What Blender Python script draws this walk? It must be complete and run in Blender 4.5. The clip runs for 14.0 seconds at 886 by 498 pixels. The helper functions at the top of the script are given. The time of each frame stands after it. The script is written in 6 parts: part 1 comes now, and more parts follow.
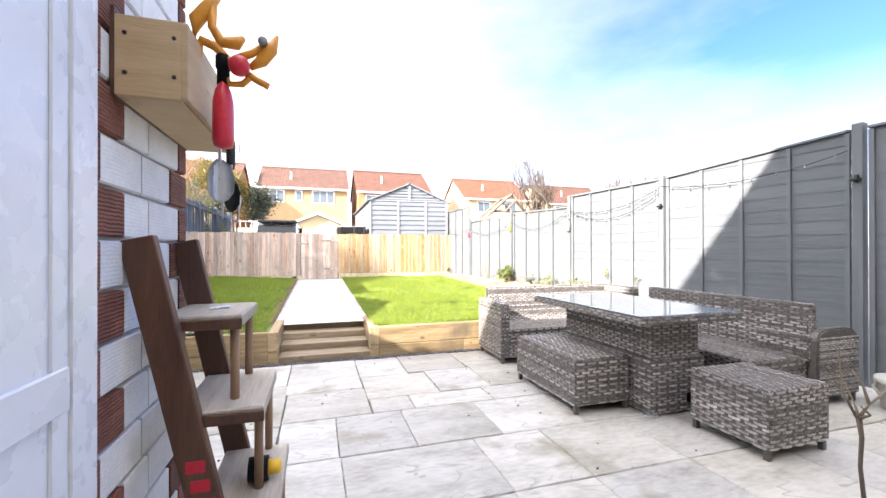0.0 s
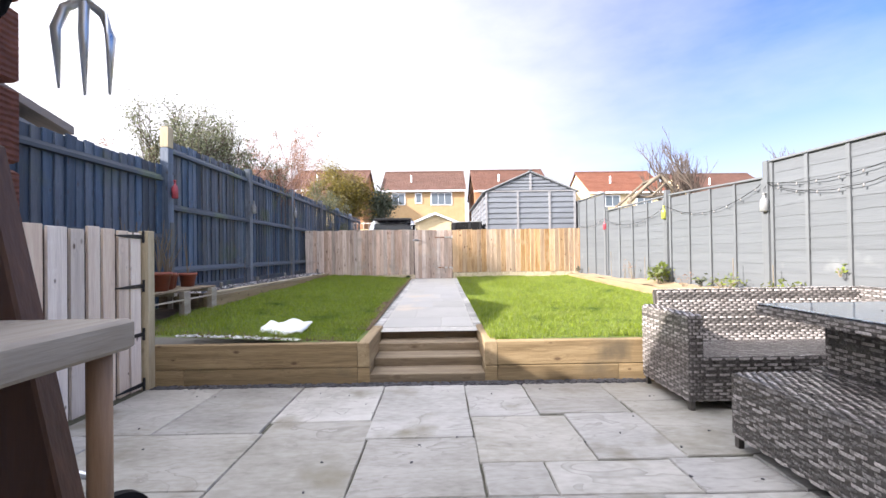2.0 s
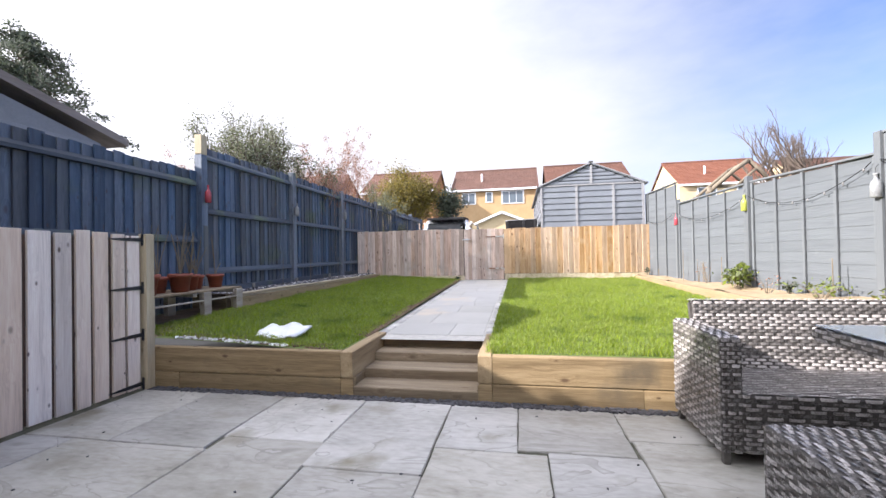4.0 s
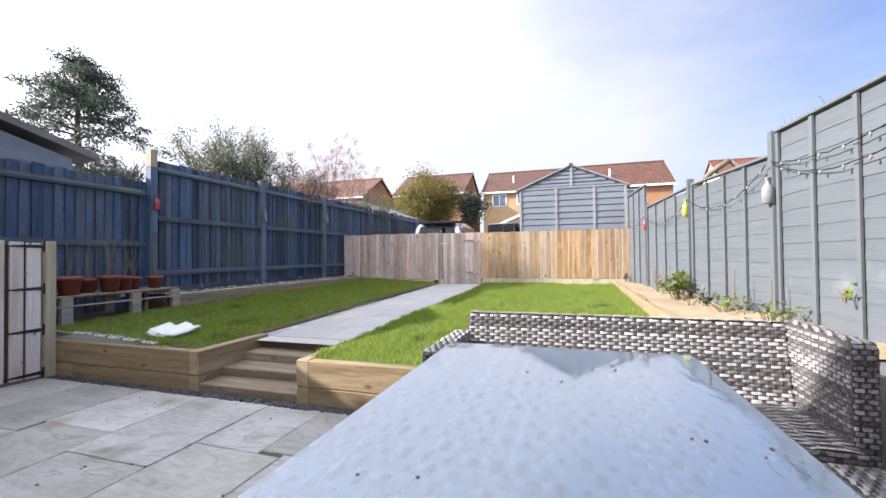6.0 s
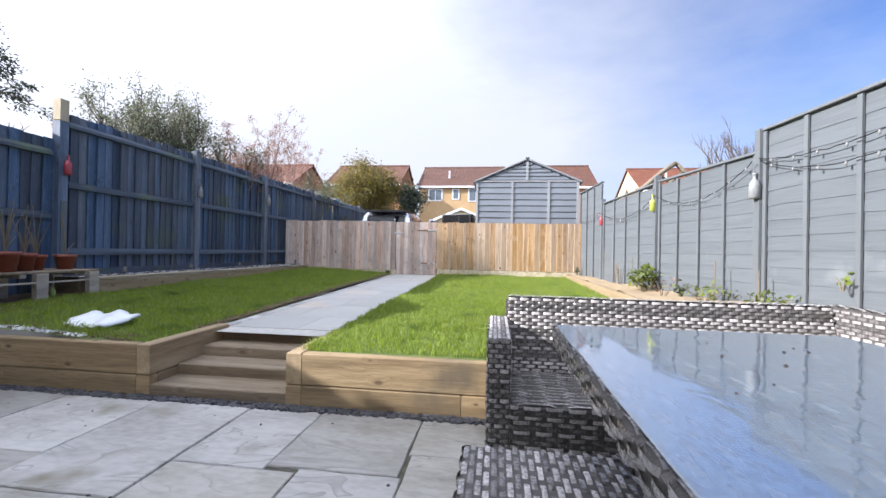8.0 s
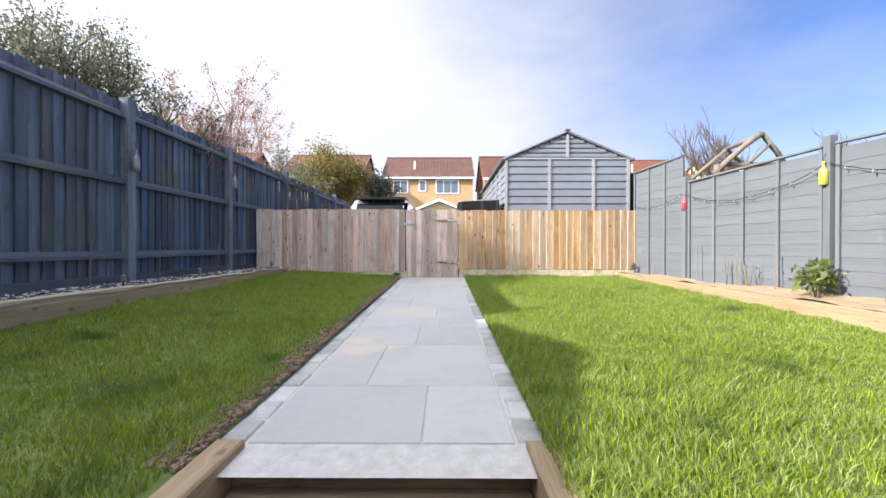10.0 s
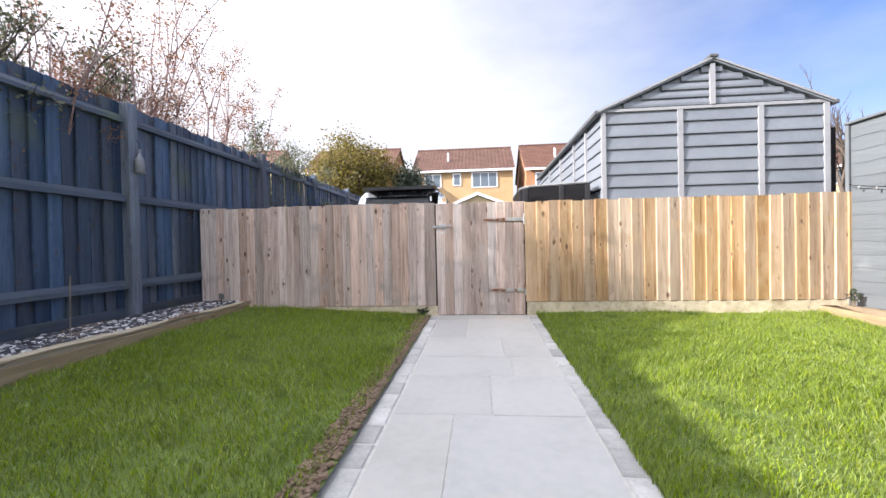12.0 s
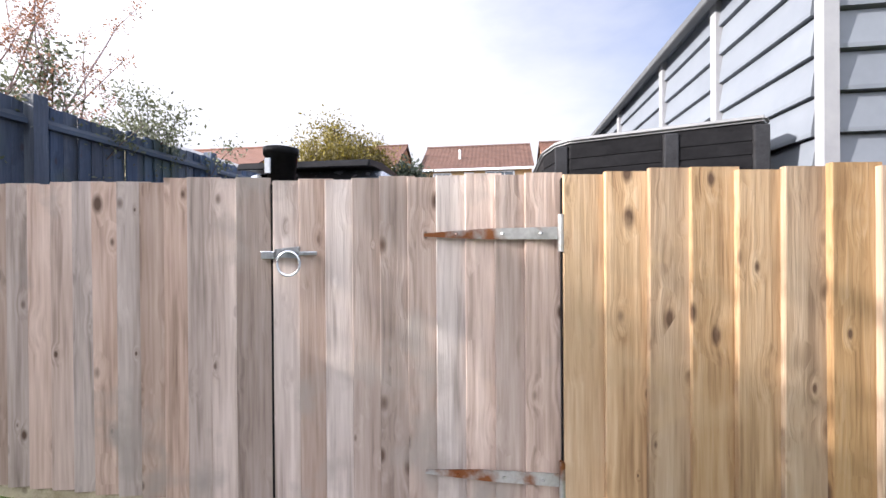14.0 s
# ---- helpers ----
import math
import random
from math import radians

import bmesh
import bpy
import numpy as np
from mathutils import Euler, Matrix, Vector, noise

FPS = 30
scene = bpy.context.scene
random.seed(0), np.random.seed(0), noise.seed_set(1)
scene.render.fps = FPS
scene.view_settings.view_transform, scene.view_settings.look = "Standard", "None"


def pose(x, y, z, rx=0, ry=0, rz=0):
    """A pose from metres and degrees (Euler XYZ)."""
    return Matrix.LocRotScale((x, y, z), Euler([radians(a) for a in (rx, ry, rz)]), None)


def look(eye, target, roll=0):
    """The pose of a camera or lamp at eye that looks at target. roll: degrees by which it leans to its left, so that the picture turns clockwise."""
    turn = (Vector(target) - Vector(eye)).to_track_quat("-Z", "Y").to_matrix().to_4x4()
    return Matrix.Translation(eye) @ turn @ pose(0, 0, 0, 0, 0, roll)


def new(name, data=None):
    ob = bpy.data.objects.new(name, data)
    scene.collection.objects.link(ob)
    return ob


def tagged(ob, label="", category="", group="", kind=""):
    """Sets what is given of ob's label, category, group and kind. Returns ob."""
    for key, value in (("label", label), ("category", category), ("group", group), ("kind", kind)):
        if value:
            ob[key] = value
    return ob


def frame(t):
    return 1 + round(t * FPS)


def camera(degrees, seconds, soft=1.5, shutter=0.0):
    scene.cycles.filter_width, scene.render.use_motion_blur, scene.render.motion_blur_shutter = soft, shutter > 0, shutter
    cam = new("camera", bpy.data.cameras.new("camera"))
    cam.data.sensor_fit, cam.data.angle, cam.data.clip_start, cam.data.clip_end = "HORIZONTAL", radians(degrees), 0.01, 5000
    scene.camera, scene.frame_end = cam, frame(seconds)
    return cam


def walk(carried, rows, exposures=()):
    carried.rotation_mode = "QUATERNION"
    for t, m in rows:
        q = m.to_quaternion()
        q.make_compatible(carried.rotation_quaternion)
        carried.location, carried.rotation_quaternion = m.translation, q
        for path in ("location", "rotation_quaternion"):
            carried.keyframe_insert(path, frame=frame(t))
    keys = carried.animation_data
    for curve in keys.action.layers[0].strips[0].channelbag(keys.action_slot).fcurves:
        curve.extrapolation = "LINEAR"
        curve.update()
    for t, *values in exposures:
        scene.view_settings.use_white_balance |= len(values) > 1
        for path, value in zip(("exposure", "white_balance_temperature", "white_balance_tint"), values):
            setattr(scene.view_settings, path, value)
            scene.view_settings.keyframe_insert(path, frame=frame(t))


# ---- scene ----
cam = camera(94.7, 14.0)
PATH = [
    (0, (0.157, -0.069, 1.358), (0.741, 1.844, 1.365), -0.1),
    (0.1, (0.2, 0.034, 1.354), (0.781, 1.948, 1.36), -0.1),
    (0.3, (0.264, 0.297, 1.321), (0.811, 2.221, 1.323), -0.2),
    (0.5, (0.307, 0.516, 1.305), (0.805, 2.453, 1.303), -0.2),
    (0.8, (0.371, 0.86, 1.241), (0.785, 2.816, 1.242), -0.5),
    (1, (0.388, 1.054, 1.219), (0.728, 3.025, 1.222), -0.6),
    (1.5, (0.363, 1.314, 1.22), (0.516, 3.308, 1.233), -0.8),
    (2, (0.37, 1.315, 1.22), (0.387, 3.315, 1.239), -0.8),
    (2.5, (0.571, 1.297, 1.167), (0.499, 3.296, 1.186), -0.7),
    (3, (0.687, 1.439, 1.149), (0.558, 3.434, 1.169), -0.7),
    (3.2, (0.719, 1.543, 1.188), (0.555, 3.537, 1.205), -0.8),
    (5.3, (2.467, 2.1, 1.251), (1.831, 3.997, 1.287), -1.0),
    (5.5, (2.683, 2.153, 1.274), (2.041, 4.047, 1.302), -1.0),
    (6, (3.06, 2.2, 1.257), (2.456, 4.106, 1.291), -0.6),
    (6.5, (3.321, 2.204, 1.281), (2.782, 4.13, 1.301), -0.1),
    (7, (3.145, 2.212, 1.222), (2.706, 4.163, 1.244), 0.5),
    (7.5, (2.739, 2.235, 1.187), (2.398, 4.205, 1.198), 0.9),
    (8, (2.267, 2.395, 1.133), (2.012, 4.378, 1.143), 1.1),
    (8.5, (1.632, 2.634, 1.123), (1.443, 4.625, 1.122), 1.0),
    (8.7, (1.352, 2.776, 1.104), (1.183, 4.769, 1.11), 1.0),
    (9.7, (0.628, 4.12, 1.125), (0.574, 6.119, 1.118), 0.3),
    (10.8, (0.214, 5.735, 1.128), (0.268, 7.734, 1.102), -0.4),
    (11, (0.227, 6.142, 1.168), (0.27, 8.141, 1.138), -0.6),
    (11.5, (0.171, 7.138, 1.352), (0.118, 9.137, 1.322), -1.2),
    (12, (0.202, 7.916, 1.381), (0.018, 9.907, 1.356), -1.2),
    (12.5, (0.254, 8.833, 1.402), (-0.07, 10.807, 1.384), -1.4),
    (13, (0.426, 9.78, 1.503), (0.051, 11.744, 1.487), -0.9),
    (13.5, (0.528, 10.701, 1.573), (0.18, 12.671, 1.564), -0.6),
    (14, (0.518, 11.476, 1.617), (0.247, 13.457, 1.61), -0.4),
]
EXPOSURES = [(0.0, 2.3, 6700, 15), (0.3, 2.15, 6700, 16), (0.6, 2.0, 6650, 17), (1.0, 1.86, 6600, 18), (1.5, 1.7, 6550, 17), (2.0, 1.6, 6500, 16),
             (3.0, 1.5, 6400, 16), (6.0, 1.23, 6100, 15), (8.0, 1.15, 5950, 14), (11.0, 1.3, 6300, 14), (14.0, 1.34, 6300, 15)]
walk(cam, [(t, look(eye, target, roll)) for t, eye, target, roll in PATH], EXPOSURES)
# exposure falls as the camera leaves the dark doorway

# ---- world and sun ----
SUN_DIR = Vector((-1.95, -0.715, 1.0)).normalized()
world = bpy.data.worlds.new("world")
scene.world = world
world.use_nodes = True
wn, wl = world.node_tree.nodes, world.node_tree.links
wn.clear()
sky = wn.new("ShaderNodeTexSky")
sky.sky_type, sky.sun_disc = "NISHITA", False
sky.sun_elevation = math.asin(SUN_DIR.z)
sky.sun_rotation = math.atan2(SUN_DIR.x, SUN_DIR.y)
sky.air_density, sky.dust_density, sky.ozone_density = 1.0, 0.4, 3.0
coord = wn.new("ShaderNodeTexCoord")
stretch = wn.new("ShaderNodeMapping")
stretch.inputs["Scale"].default_value = (1.0, 1.0, 2.6)
stretch.inputs["Rotation"].default_value = (0.0, 0.25, 0.5)
haze = wn.new("ShaderNodeTexNoise")
haze.inputs["Scale"].default_value, haze.inputs["Detail"].default_value = 1.7, 7.0
haze.inputs["Roughness"].default_value = 0.55
sep = wn.new("ShaderNodeSeparateXYZ")
tilt = wn.new("ShaderNodeVectorMath")
tilt.operation = "DOT_PRODUCT"
tilt.inputs[1].default_value = (-1.15, -0.4, -0.58)
add = wn.new("ShaderNodeMath")
cover = wn.new("ShaderNodeMapRange")
cover.inputs["From Min"].default_value, cover.inputs["From Max"].default_value = -0.86, 0.04
cloud = wn.new("ShaderNodeMixRGB")
back = wn.new("ShaderNodeBackground")
back.inputs["Strength"].default_value = 0.069
wout = wn.new("ShaderNodeOutputWorld")
wl.new(coord.outputs["Generated"], stretch.inputs["Vector"])
wl.new(stretch.outputs["Vector"], haze.inputs["Vector"])
wl.new(coord.outputs["Generated"], tilt.inputs[0])
wl.new(haze.outputs["Fac"], add.inputs[0])
wl.new(tilt.outputs["Value"], add.inputs[1])
wl.new(add.outputs[0], cover.inputs["Value"])
# cloud is brighter overhead and towards the sun, dimmer low down and away from it
toward = wn.new("ShaderNodeVectorMath")
toward.operation = "DOT_PRODUCT"
toward.inputs[1].default_value = (-0.42, -0.5, 1.0)
lift = wn.new("ShaderNodeMapRange")
lift.inputs["From Min"].default_value, lift.inputs["From Max"].default_value = -0.6, 1.0
power = wn.new("ShaderNodeMath")
power.operation = "POWER"
power.inputs[1].default_value = 3.0
bright = wn.new("ShaderNodeMath")
bright.operation = "MULTIPLY_ADD"
bright.inputs[1].default_value, bright.inputs[2].default_value = 11.6, 6.0
wl.new(coord.outputs["Generated"], toward.inputs[0])
wl.new(toward.outputs["Value"], lift.inputs["Value"])
wl.new(lift.outputs["Result"], power.inputs[0])
wl.new(power.outputs[0], bright.inputs[0])
tone = wn.new("ShaderNodeVectorMath")
tone.operation = "SCALE"
tone.inputs[0].default_value = (0.98, 1.0, 1.05)
wl.new(bright.outputs[0], tone.inputs["Scale"])
wl.new(tone.outputs["Vector"], cloud.inputs[2])
wl.new(coord.outputs["Generated"], sep.inputs[0])
low = wn.new("ShaderNodeMath")
low.operation = "MULTIPLY_ADD"
low.inputs[1].default_value, low.inputs[2].default_value = -3.0, 1.0
wl.new(sep.outputs["Z"], low.inputs[0])
veil = wn.new("ShaderNodeMath")
veil.operation = "MAXIMUM"
veil.use_clamp = True
wl.new(low.outputs[0], veil.inputs[0])
wl.new(cover.outputs["Result"], veil.inputs[1])
wl.new(veil.outputs[0], cloud.inputs[0])
deep = wn.new("ShaderNodeMixRGB")
deep.blend_type = "MULTIPLY"
deep.inputs[0].default_value = 1.0
deep.inputs[2].default_value = (0.62, 0.86, 1.22, 1)
wl.new(sky.outputs[0], deep.inputs[1])
wl.new(deep.outputs[0], cloud.inputs[1])
wl.new(cloud.outputs[0], back.inputs["Color"])
wl.new(back.outputs[0], wout.inputs["Surface"])
sun_data = bpy.data.lights.new("sun", "SUN")
sun_data.energy, sun_data.angle, sun_data.color = 5.0, radians(0.6), (1.0, 0.94, 0.85)
sun_ob = new("sun", sun_data)
sun_ob.matrix_world = look(SUN_DIR * 60, (0, 0, 0))

# ---- materials ----
def surface(name, ramp, scale=(6, 6, 6), rough=0.7, bump=0.25, fine=7.0, metal=0.0, vary=0.2, hue=0.0, knots=0.0,
            island=False, coat=0.0, patch=None, groove=None, detail=6.0, through_light=0.0, vein=None, tone=""):
    """A procedural surface: a colour ramp over two scales of noise, per-piece variation, optional knots, patches and grooves."""
    m = bpy.data.materials.new(name)
    m.use_nodes = True
    n, l = m.node_tree.nodes, m.node_tree.links
    b = n["Principled BSDF"]
    tc = n.new("ShaderNodeTexCoord")
    mp = n.new("ShaderNodeMapping")
    mp.inputs["Scale"].default_value = scale
    l.new(tc.outputs["Object"], mp.inputs["Vector"])
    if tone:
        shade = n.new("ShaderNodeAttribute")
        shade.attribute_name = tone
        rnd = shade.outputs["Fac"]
    elif island:
        rnd = n.new("ShaderNodeNewGeometry").outputs["Random Per Island"]
    else:
        rnd = n.new("ShaderNodeObjectInfo").outputs["Random"]
    off = n.new("ShaderNodeVectorMath")
    off.operation = "MULTIPLY_ADD"
    cx = n.new("ShaderNodeCombineXYZ")
    for k in range(3):
        l.new(rnd, cx.inputs[k])
    l.new(cx.outputs[0], off.inputs[0])
    off.inputs[1].default_value = (37.0, 53.0, 29.0)
    l.new(mp.outputs[0], off.inputs[2])
    grain = off.outputs[0]
    if knots:
        # scattered knots of uneven size; the grain swerves round them
        km = n.new("ShaderNodeMapping")
        km.inputs["Scale"].default_value = tuple(11.0 if q > 4 else 5.6 for q in scale)
        l.new(tc.outputs["Object"], km.inputs["Vector"])
        ko = n.new("ShaderNodeVectorMath")
        ko.operation = "MULTIPLY_ADD"
        l.new(cx.outputs[0], ko.inputs[0])
        ko.inputs[1].default_value = (11.0, 17.0, 23.0)
        l.new(km.outputs[0], ko.inputs[2])
        vo = n.new("ShaderNodeTexVoronoi")
        l.new(ko.outputs[0], vo.inputs["Vector"])
        vo.inputs["Scale"].default_value = 1.0
        ks = n.new("ShaderNodeSeparateColor")
        l.new(vo.outputs["Color"], ks.inputs[0])
        size = n.new("ShaderNodeMapRange")
        size.inputs["From Min"].default_value = 0.15
        size.inputs["To Min"].default_value, size.inputs["To Max"].default_value = 0.001, 0.28
        l.new(ks.outputs[0], size.inputs["Value"])
        kq = n.new("ShaderNodeMath")
        kq.operation = "DIVIDE"
        l.new(vo.outputs["Distance"], kq.inputs[0])
        l.new(size.outputs[0], kq.inputs[1])
        kr = n.new("ShaderNodeMapRange")
        kr.inputs["From Min"].default_value, kr.inputs["From Max"].default_value = 0.45, 1.0
        kr.inputs["To Min"].default_value, kr.inputs["To Max"].default_value = knots, 0.0
        l.new(kq.outputs[0], kr.inputs["Value"])
        knot_mask = kr.outputs[0]
        kw = n.new("ShaderNodeMapRange")
        kw.interpolation_type = "SMOOTHSTEP"
        kw.inputs["From Max"].default_value = 3.2
        kw.inputs["To Min"].default_value, kw.inputs["To Max"].default_value = 0.28, 0.0
        l.new(kq.outputs[0], kw.inputs["Value"])
        swerve = n.new("ShaderNodeVectorMath")
        l.new(off.outputs[0], swerve.inputs[0])
        l.new(kw.outputs[0], swerve.inputs[1])
        grain = swerve.outputs[0]
    big = n.new("ShaderNodeTexNoise")
    big.inputs["Scale"].default_value, big.inputs["Detail"].default_value = 1.0, detail
    l.new(grain, big.inputs["Vector"])
    small = n.new("ShaderNodeTexNoise")
    small.inputs["Scale"].default_value, small.inputs["Detail"].default_value = fine, 4.0
    l.new(grain, small.inputs["Vector"])
    mix = n.new("ShaderNodeMix")
    mix.inputs[0].default_value = 0.4
    l.new(big.outputs["Fac"], mix.inputs[2])
    l.new(small.outputs["Fac"], mix.inputs[3])
    cr = n.new("ShaderNodeValToRGB")
    els = cr.color_ramp.elements
    for i, (p, c) in enumerate(ramp):
        e = els[i] if i < 2 else els.new(p)
        e.position, e.color = p, (*c, 1)
    l.new(mix.outputs[0], cr.inputs[0])
    col = cr.outputs[0]
    hs = n.new("ShaderNodeHueSaturation")
    va = n.new("ShaderNodeMapRange")
    va.inputs["To Min"].default_value, va.inputs["To Max"].default_value = 1 - vary, 1 + vary
    l.new(rnd, va.inputs["Value"])
    l.new(va.outputs[0], hs.inputs["Value"])
    if hue:
        hv = n.new("ShaderNodeMapRange")
        wn_ = n.new("ShaderNodeTexWhiteNoise")
        wn_.noise_dimensions = "1D"
        l.new(rnd, wn_.inputs["W"])
        hv.inputs["To Min"].default_value, hv.inputs["To Max"].default_value = 1 - hue, 1 + hue
        l.new(wn_.outputs["Value"], hv.inputs["Value"])
        l.new(hv.outputs[0], hs.inputs["Saturation"])
    l.new(col, hs.inputs["Color"])
    col = hs.outputs[0]
    height = mix.outputs[0]
    if knots:
        kx = n.new("ShaderNodeMixRGB")
        kx.inputs[2].default_value = (0.070, 0.034, 0.018, 1)
        l.new(knot_mask, kx.inputs[0])
        l.new(col, kx.inputs[1])
        col = kx.outputs[0]
    if patch:
        pn = n.new("ShaderNodeTexNoise")
        pn.inputs["Scale"].default_value, pn.inputs["Detail"].default_value = patch[1], 5.0
        geo = n.new("ShaderNodeNewGeometry")
        l.new(geo.outputs["Position"], pn.inputs["Vector"])
        pr = n.new("ShaderNodeMapRange")
        pr.inputs["From Min"].default_value, pr.inputs["From Max"].default_value = patch[2], patch[2] + 0.14
        l.new(pn.outputs["Fac"], pr.inputs["Value"])
        px = n.new("ShaderNodeMixRGB")
        px.inputs[2].default_value = (*patch[0], 1)
        l.new(pr.outputs[0], px.inputs[0])
        l.new(col, px.inputs[1])
        col = px.outputs[0]
    if vein:
        vn = n.new("ShaderNodeTexNoise")
        vn.inputs["Scale"].default_value, vn.inputs["Detail"].default_value = vein[1], 3.0
        vn.inputs["Distortion"].default_value = 1.3
        l.new(off.outputs[0], vn.inputs["Vector"])
        layers = n.new("ShaderNodeMath")
        layers.operation = "MULTIPLY"
        layers.inputs[1].default_value = vein[3]
        l.new(vn.outputs["Fac"], layers.inputs[0])
        vab = n.new("ShaderNodeMath")
        vab.operation = "FRACT"
        l.new(layers.outputs[0], vab.inputs[0])
        ledge = n.new("ShaderNodeMath")
        ledge.operation = "FLOOR"
        l.new(layers.outputs[0], ledge.inputs[0])
        vr = n.new("ShaderNodeMapRange")
        vr.inputs["From Max"].default_value = 0.16
        vr.inputs["To Min"].default_value, vr.inputs["To Max"].default_value = 1.0, 0.0
        l.new(vab.outputs[0], vr.inputs["Value"])
        vm = n.new("ShaderNodeMath")
        vm.operation = "MULTIPLY"
        vm.use_clamp = True
        l.new(vr.outputs[0], vm.inputs[0])
        vg = n.new("ShaderNodeMapRange")
        vg.inputs["From Min"].default_value, vg.inputs["From Max"].default_value = 0.42, 0.6
        vg.inputs["To Max"].default_value = vein[2]
        l.new(big.outputs["Fac"], vg.inputs["Value"])
        l.new(vg.outputs[0], vm.inputs[1])
        vx = n.new("ShaderNodeMixRGB")
        vx.inputs[2].default_value = (*vein[0], 1)
        l.new(vm.outputs[0], vx.inputs[0])
        l.new(col, vx.inputs[1])
        col = vx.outputs[0]
        vh = n.new("ShaderNodeMath")
        vh.operation = "MULTIPLY_ADD"
        vh.inputs[1].default_value = 0.5
        l.new(ledge.outputs[0], vh.inputs[0])
        l.new(height, vh.inputs[2])
        height = vh.outputs[0]
    if groove:
        wv = n.new("ShaderNodeTexWave")
        wv.bands_direction = groove[0]
        wv.inputs["Scale"].default_value, wv.inputs["Distortion"].default_value = groove[1], groove[2]
        l.new(tc.outputs["Object"], wv.inputs["Vector"])
        gm = n.new("ShaderNodeMath")
        gm.operation = "MULTIPLY_ADD"
        gm.inputs[1].default_value = groove[3]
        l.new(wv.outputs["Fac"], gm.inputs[0])
        l.new(height, gm.inputs[2])
        height = gm.outputs[0]
    l.new(col, b.inputs["Base Color"])
    bp = n.new("ShaderNodeBump")
    bp.inputs["Strength"].default_value, bp.inputs["Distance"].default_value = bump, 0.02
    l.new(height, bp.inputs["Height"])
    l.new(bp.outputs[0], b.inputs["Normal"])
    ro = n.new("ShaderNodeMapRange")
    ro.inputs["To Min"].default_value, ro.inputs["To Max"].default_value = max(0.02, rough - 0.12), min(1, rough + 0.12)
    l.new(small.outputs["Fac"], ro.inputs["Value"])
    l.new(ro.outputs[0], b.inputs["Roughness"])
    b.inputs["Metallic"].default_value = metal
    if through_light:
        tr_ = n.new("ShaderNodeBsdfTranslucent")
        mx_ = n.new("ShaderNodeMixShader")
        mx_.inputs[0].default_value = through_light
        l.new(col, tr_.inputs["Color"])
        l.new(b.outputs[0], mx_.inputs[1])
        l.new(tr_.outputs[0], mx_.inputs[2])
        l.new(mx_.outputs[0], n["Material Output"].inputs["Surface"])
    b.inputs["Coat Weight"].default_value = coat
    return m


def glassy(name, tint, rough=0.03):
    m = bpy.data.materials.new(name)
    m.use_nodes = True
    b = m.node_tree.nodes["Principled BSDF"]
    b.inputs["Base Color"].default_value = (*tint, 1)
    b.inputs["Roughness"].default_value = rough
    b.inputs["IOR"].default_value = 1.5
    b.inputs["Specular IOR Level"].default_value = 0.6
    return m


M_SLAB = surface("sandstone", [(0.25, (0.130, 0.126, 0.110)), (0.40, (0.285, 0.278, 0.252)), (0.55, (0.380, 0.373, 0.350)), (0.75, (0.475, 0.468, 0.445))], (1.5, 3.4, 2),
                 0.55, 0.45, 9, vary=0.17, hue=0.5, patch=((0.20, 0.185, 0.135), 1.9, 0.57), vein=((0.135, 0.13, 0.105), 0.7, 0.55, 6.0))
M_SLAB_PALE = surface("path_sandstone", [(0.25, (0.340, 0.333, 0.311)), (0.5, (0.414, 0.407, 0.385)), (0.75, (0.459, 0.451, 0.422))], (2, 2, 2),
                      0.62, 0.25, 9, vary=0.08, hue=0.3, patch=((0.52, 0.46, 0.38), 1.3, 0.6))
M_SETT = surface("sett", [(0.3, (0.30, 0.295, 0.28)), (0.7, (0.50, 0.49, 0.47))], (9, 9, 9), 0.8, 0.4, vary=0.2)
M_PATHJOINT = surface("path_pointing", [(0.3, (0.378, 0.365, 0.338)), (0.7, (0.567, 0.553, 0.513))], (20, 20, 20), 0.95, 0.3, vary=0)
M_JOINT = surface("joint_sand", [(0.3, (0.045, 0.046, 0.032)), (0.7, (0.13, 0.128, 0.095))], (20, 20, 20), 0.95, 0.4, vary=0)
M_SLEEPER = surface("sleeper_pine", [(0.3, (0.140, 0.092, 0.042)), (0.5, (0.265, 0.190, 0.100)), (0.72, (0.385, 0.290, 0.165))], (1.0, 16, 16),
                    0.75, 0.35, 6, vary=0.2, knots=0.75, patch=((0.135, 0.105, 0.066), 2.1, 0.57))
M_SLEEPER_Y = surface("sleeper_pine_long", [(0.3, (0.190, 0.132, 0.070)), (0.55, (0.310, 0.232, 0.135)), (0.75, (0.410, 0.322, 0.200))], (16, 1.0, 16),
                      0.75, 0.3, 6, vary=0.15, knots=0.6)
M_BORDER = surface("border_sleeper", [(0.3, (0.300, 0.245, 0.160)), (0.5, (0.460, 0.395, 0.280)), (0.75, (0.600, 0.540, 0.410))], (16, 1.0, 16),
                   0.75, 0.3, 6, vary=0.12, knots=0.5, patch=((0.29, 0.225, 0.135), 2.4, 0.6))
M_STEP = surface("step_sleeper", [(0.3, (0.13, 0.095, 0.06)), (0.55, (0.25, 0.195, 0.13)), (0.78, (0.40, 0.34, 0.26))], (1.0, 14, 14),
                 0.8, 0.35, 6, vary=0.1, knots=0.4)
M_BOARD = surface("feather_edge", [(0.28, (0.190, 0.138, 0.112)), (0.47, (0.425, 0.332, 0.285)), (0.72, (0.610, 0.510, 0.455))], (16, 16, 0.8),
                  0.75, 0.3, 4, vary=0.3, hue=0.4, knots=0.92, patch=((0.34, 0.295, 0.265), 3.2, 0.56))
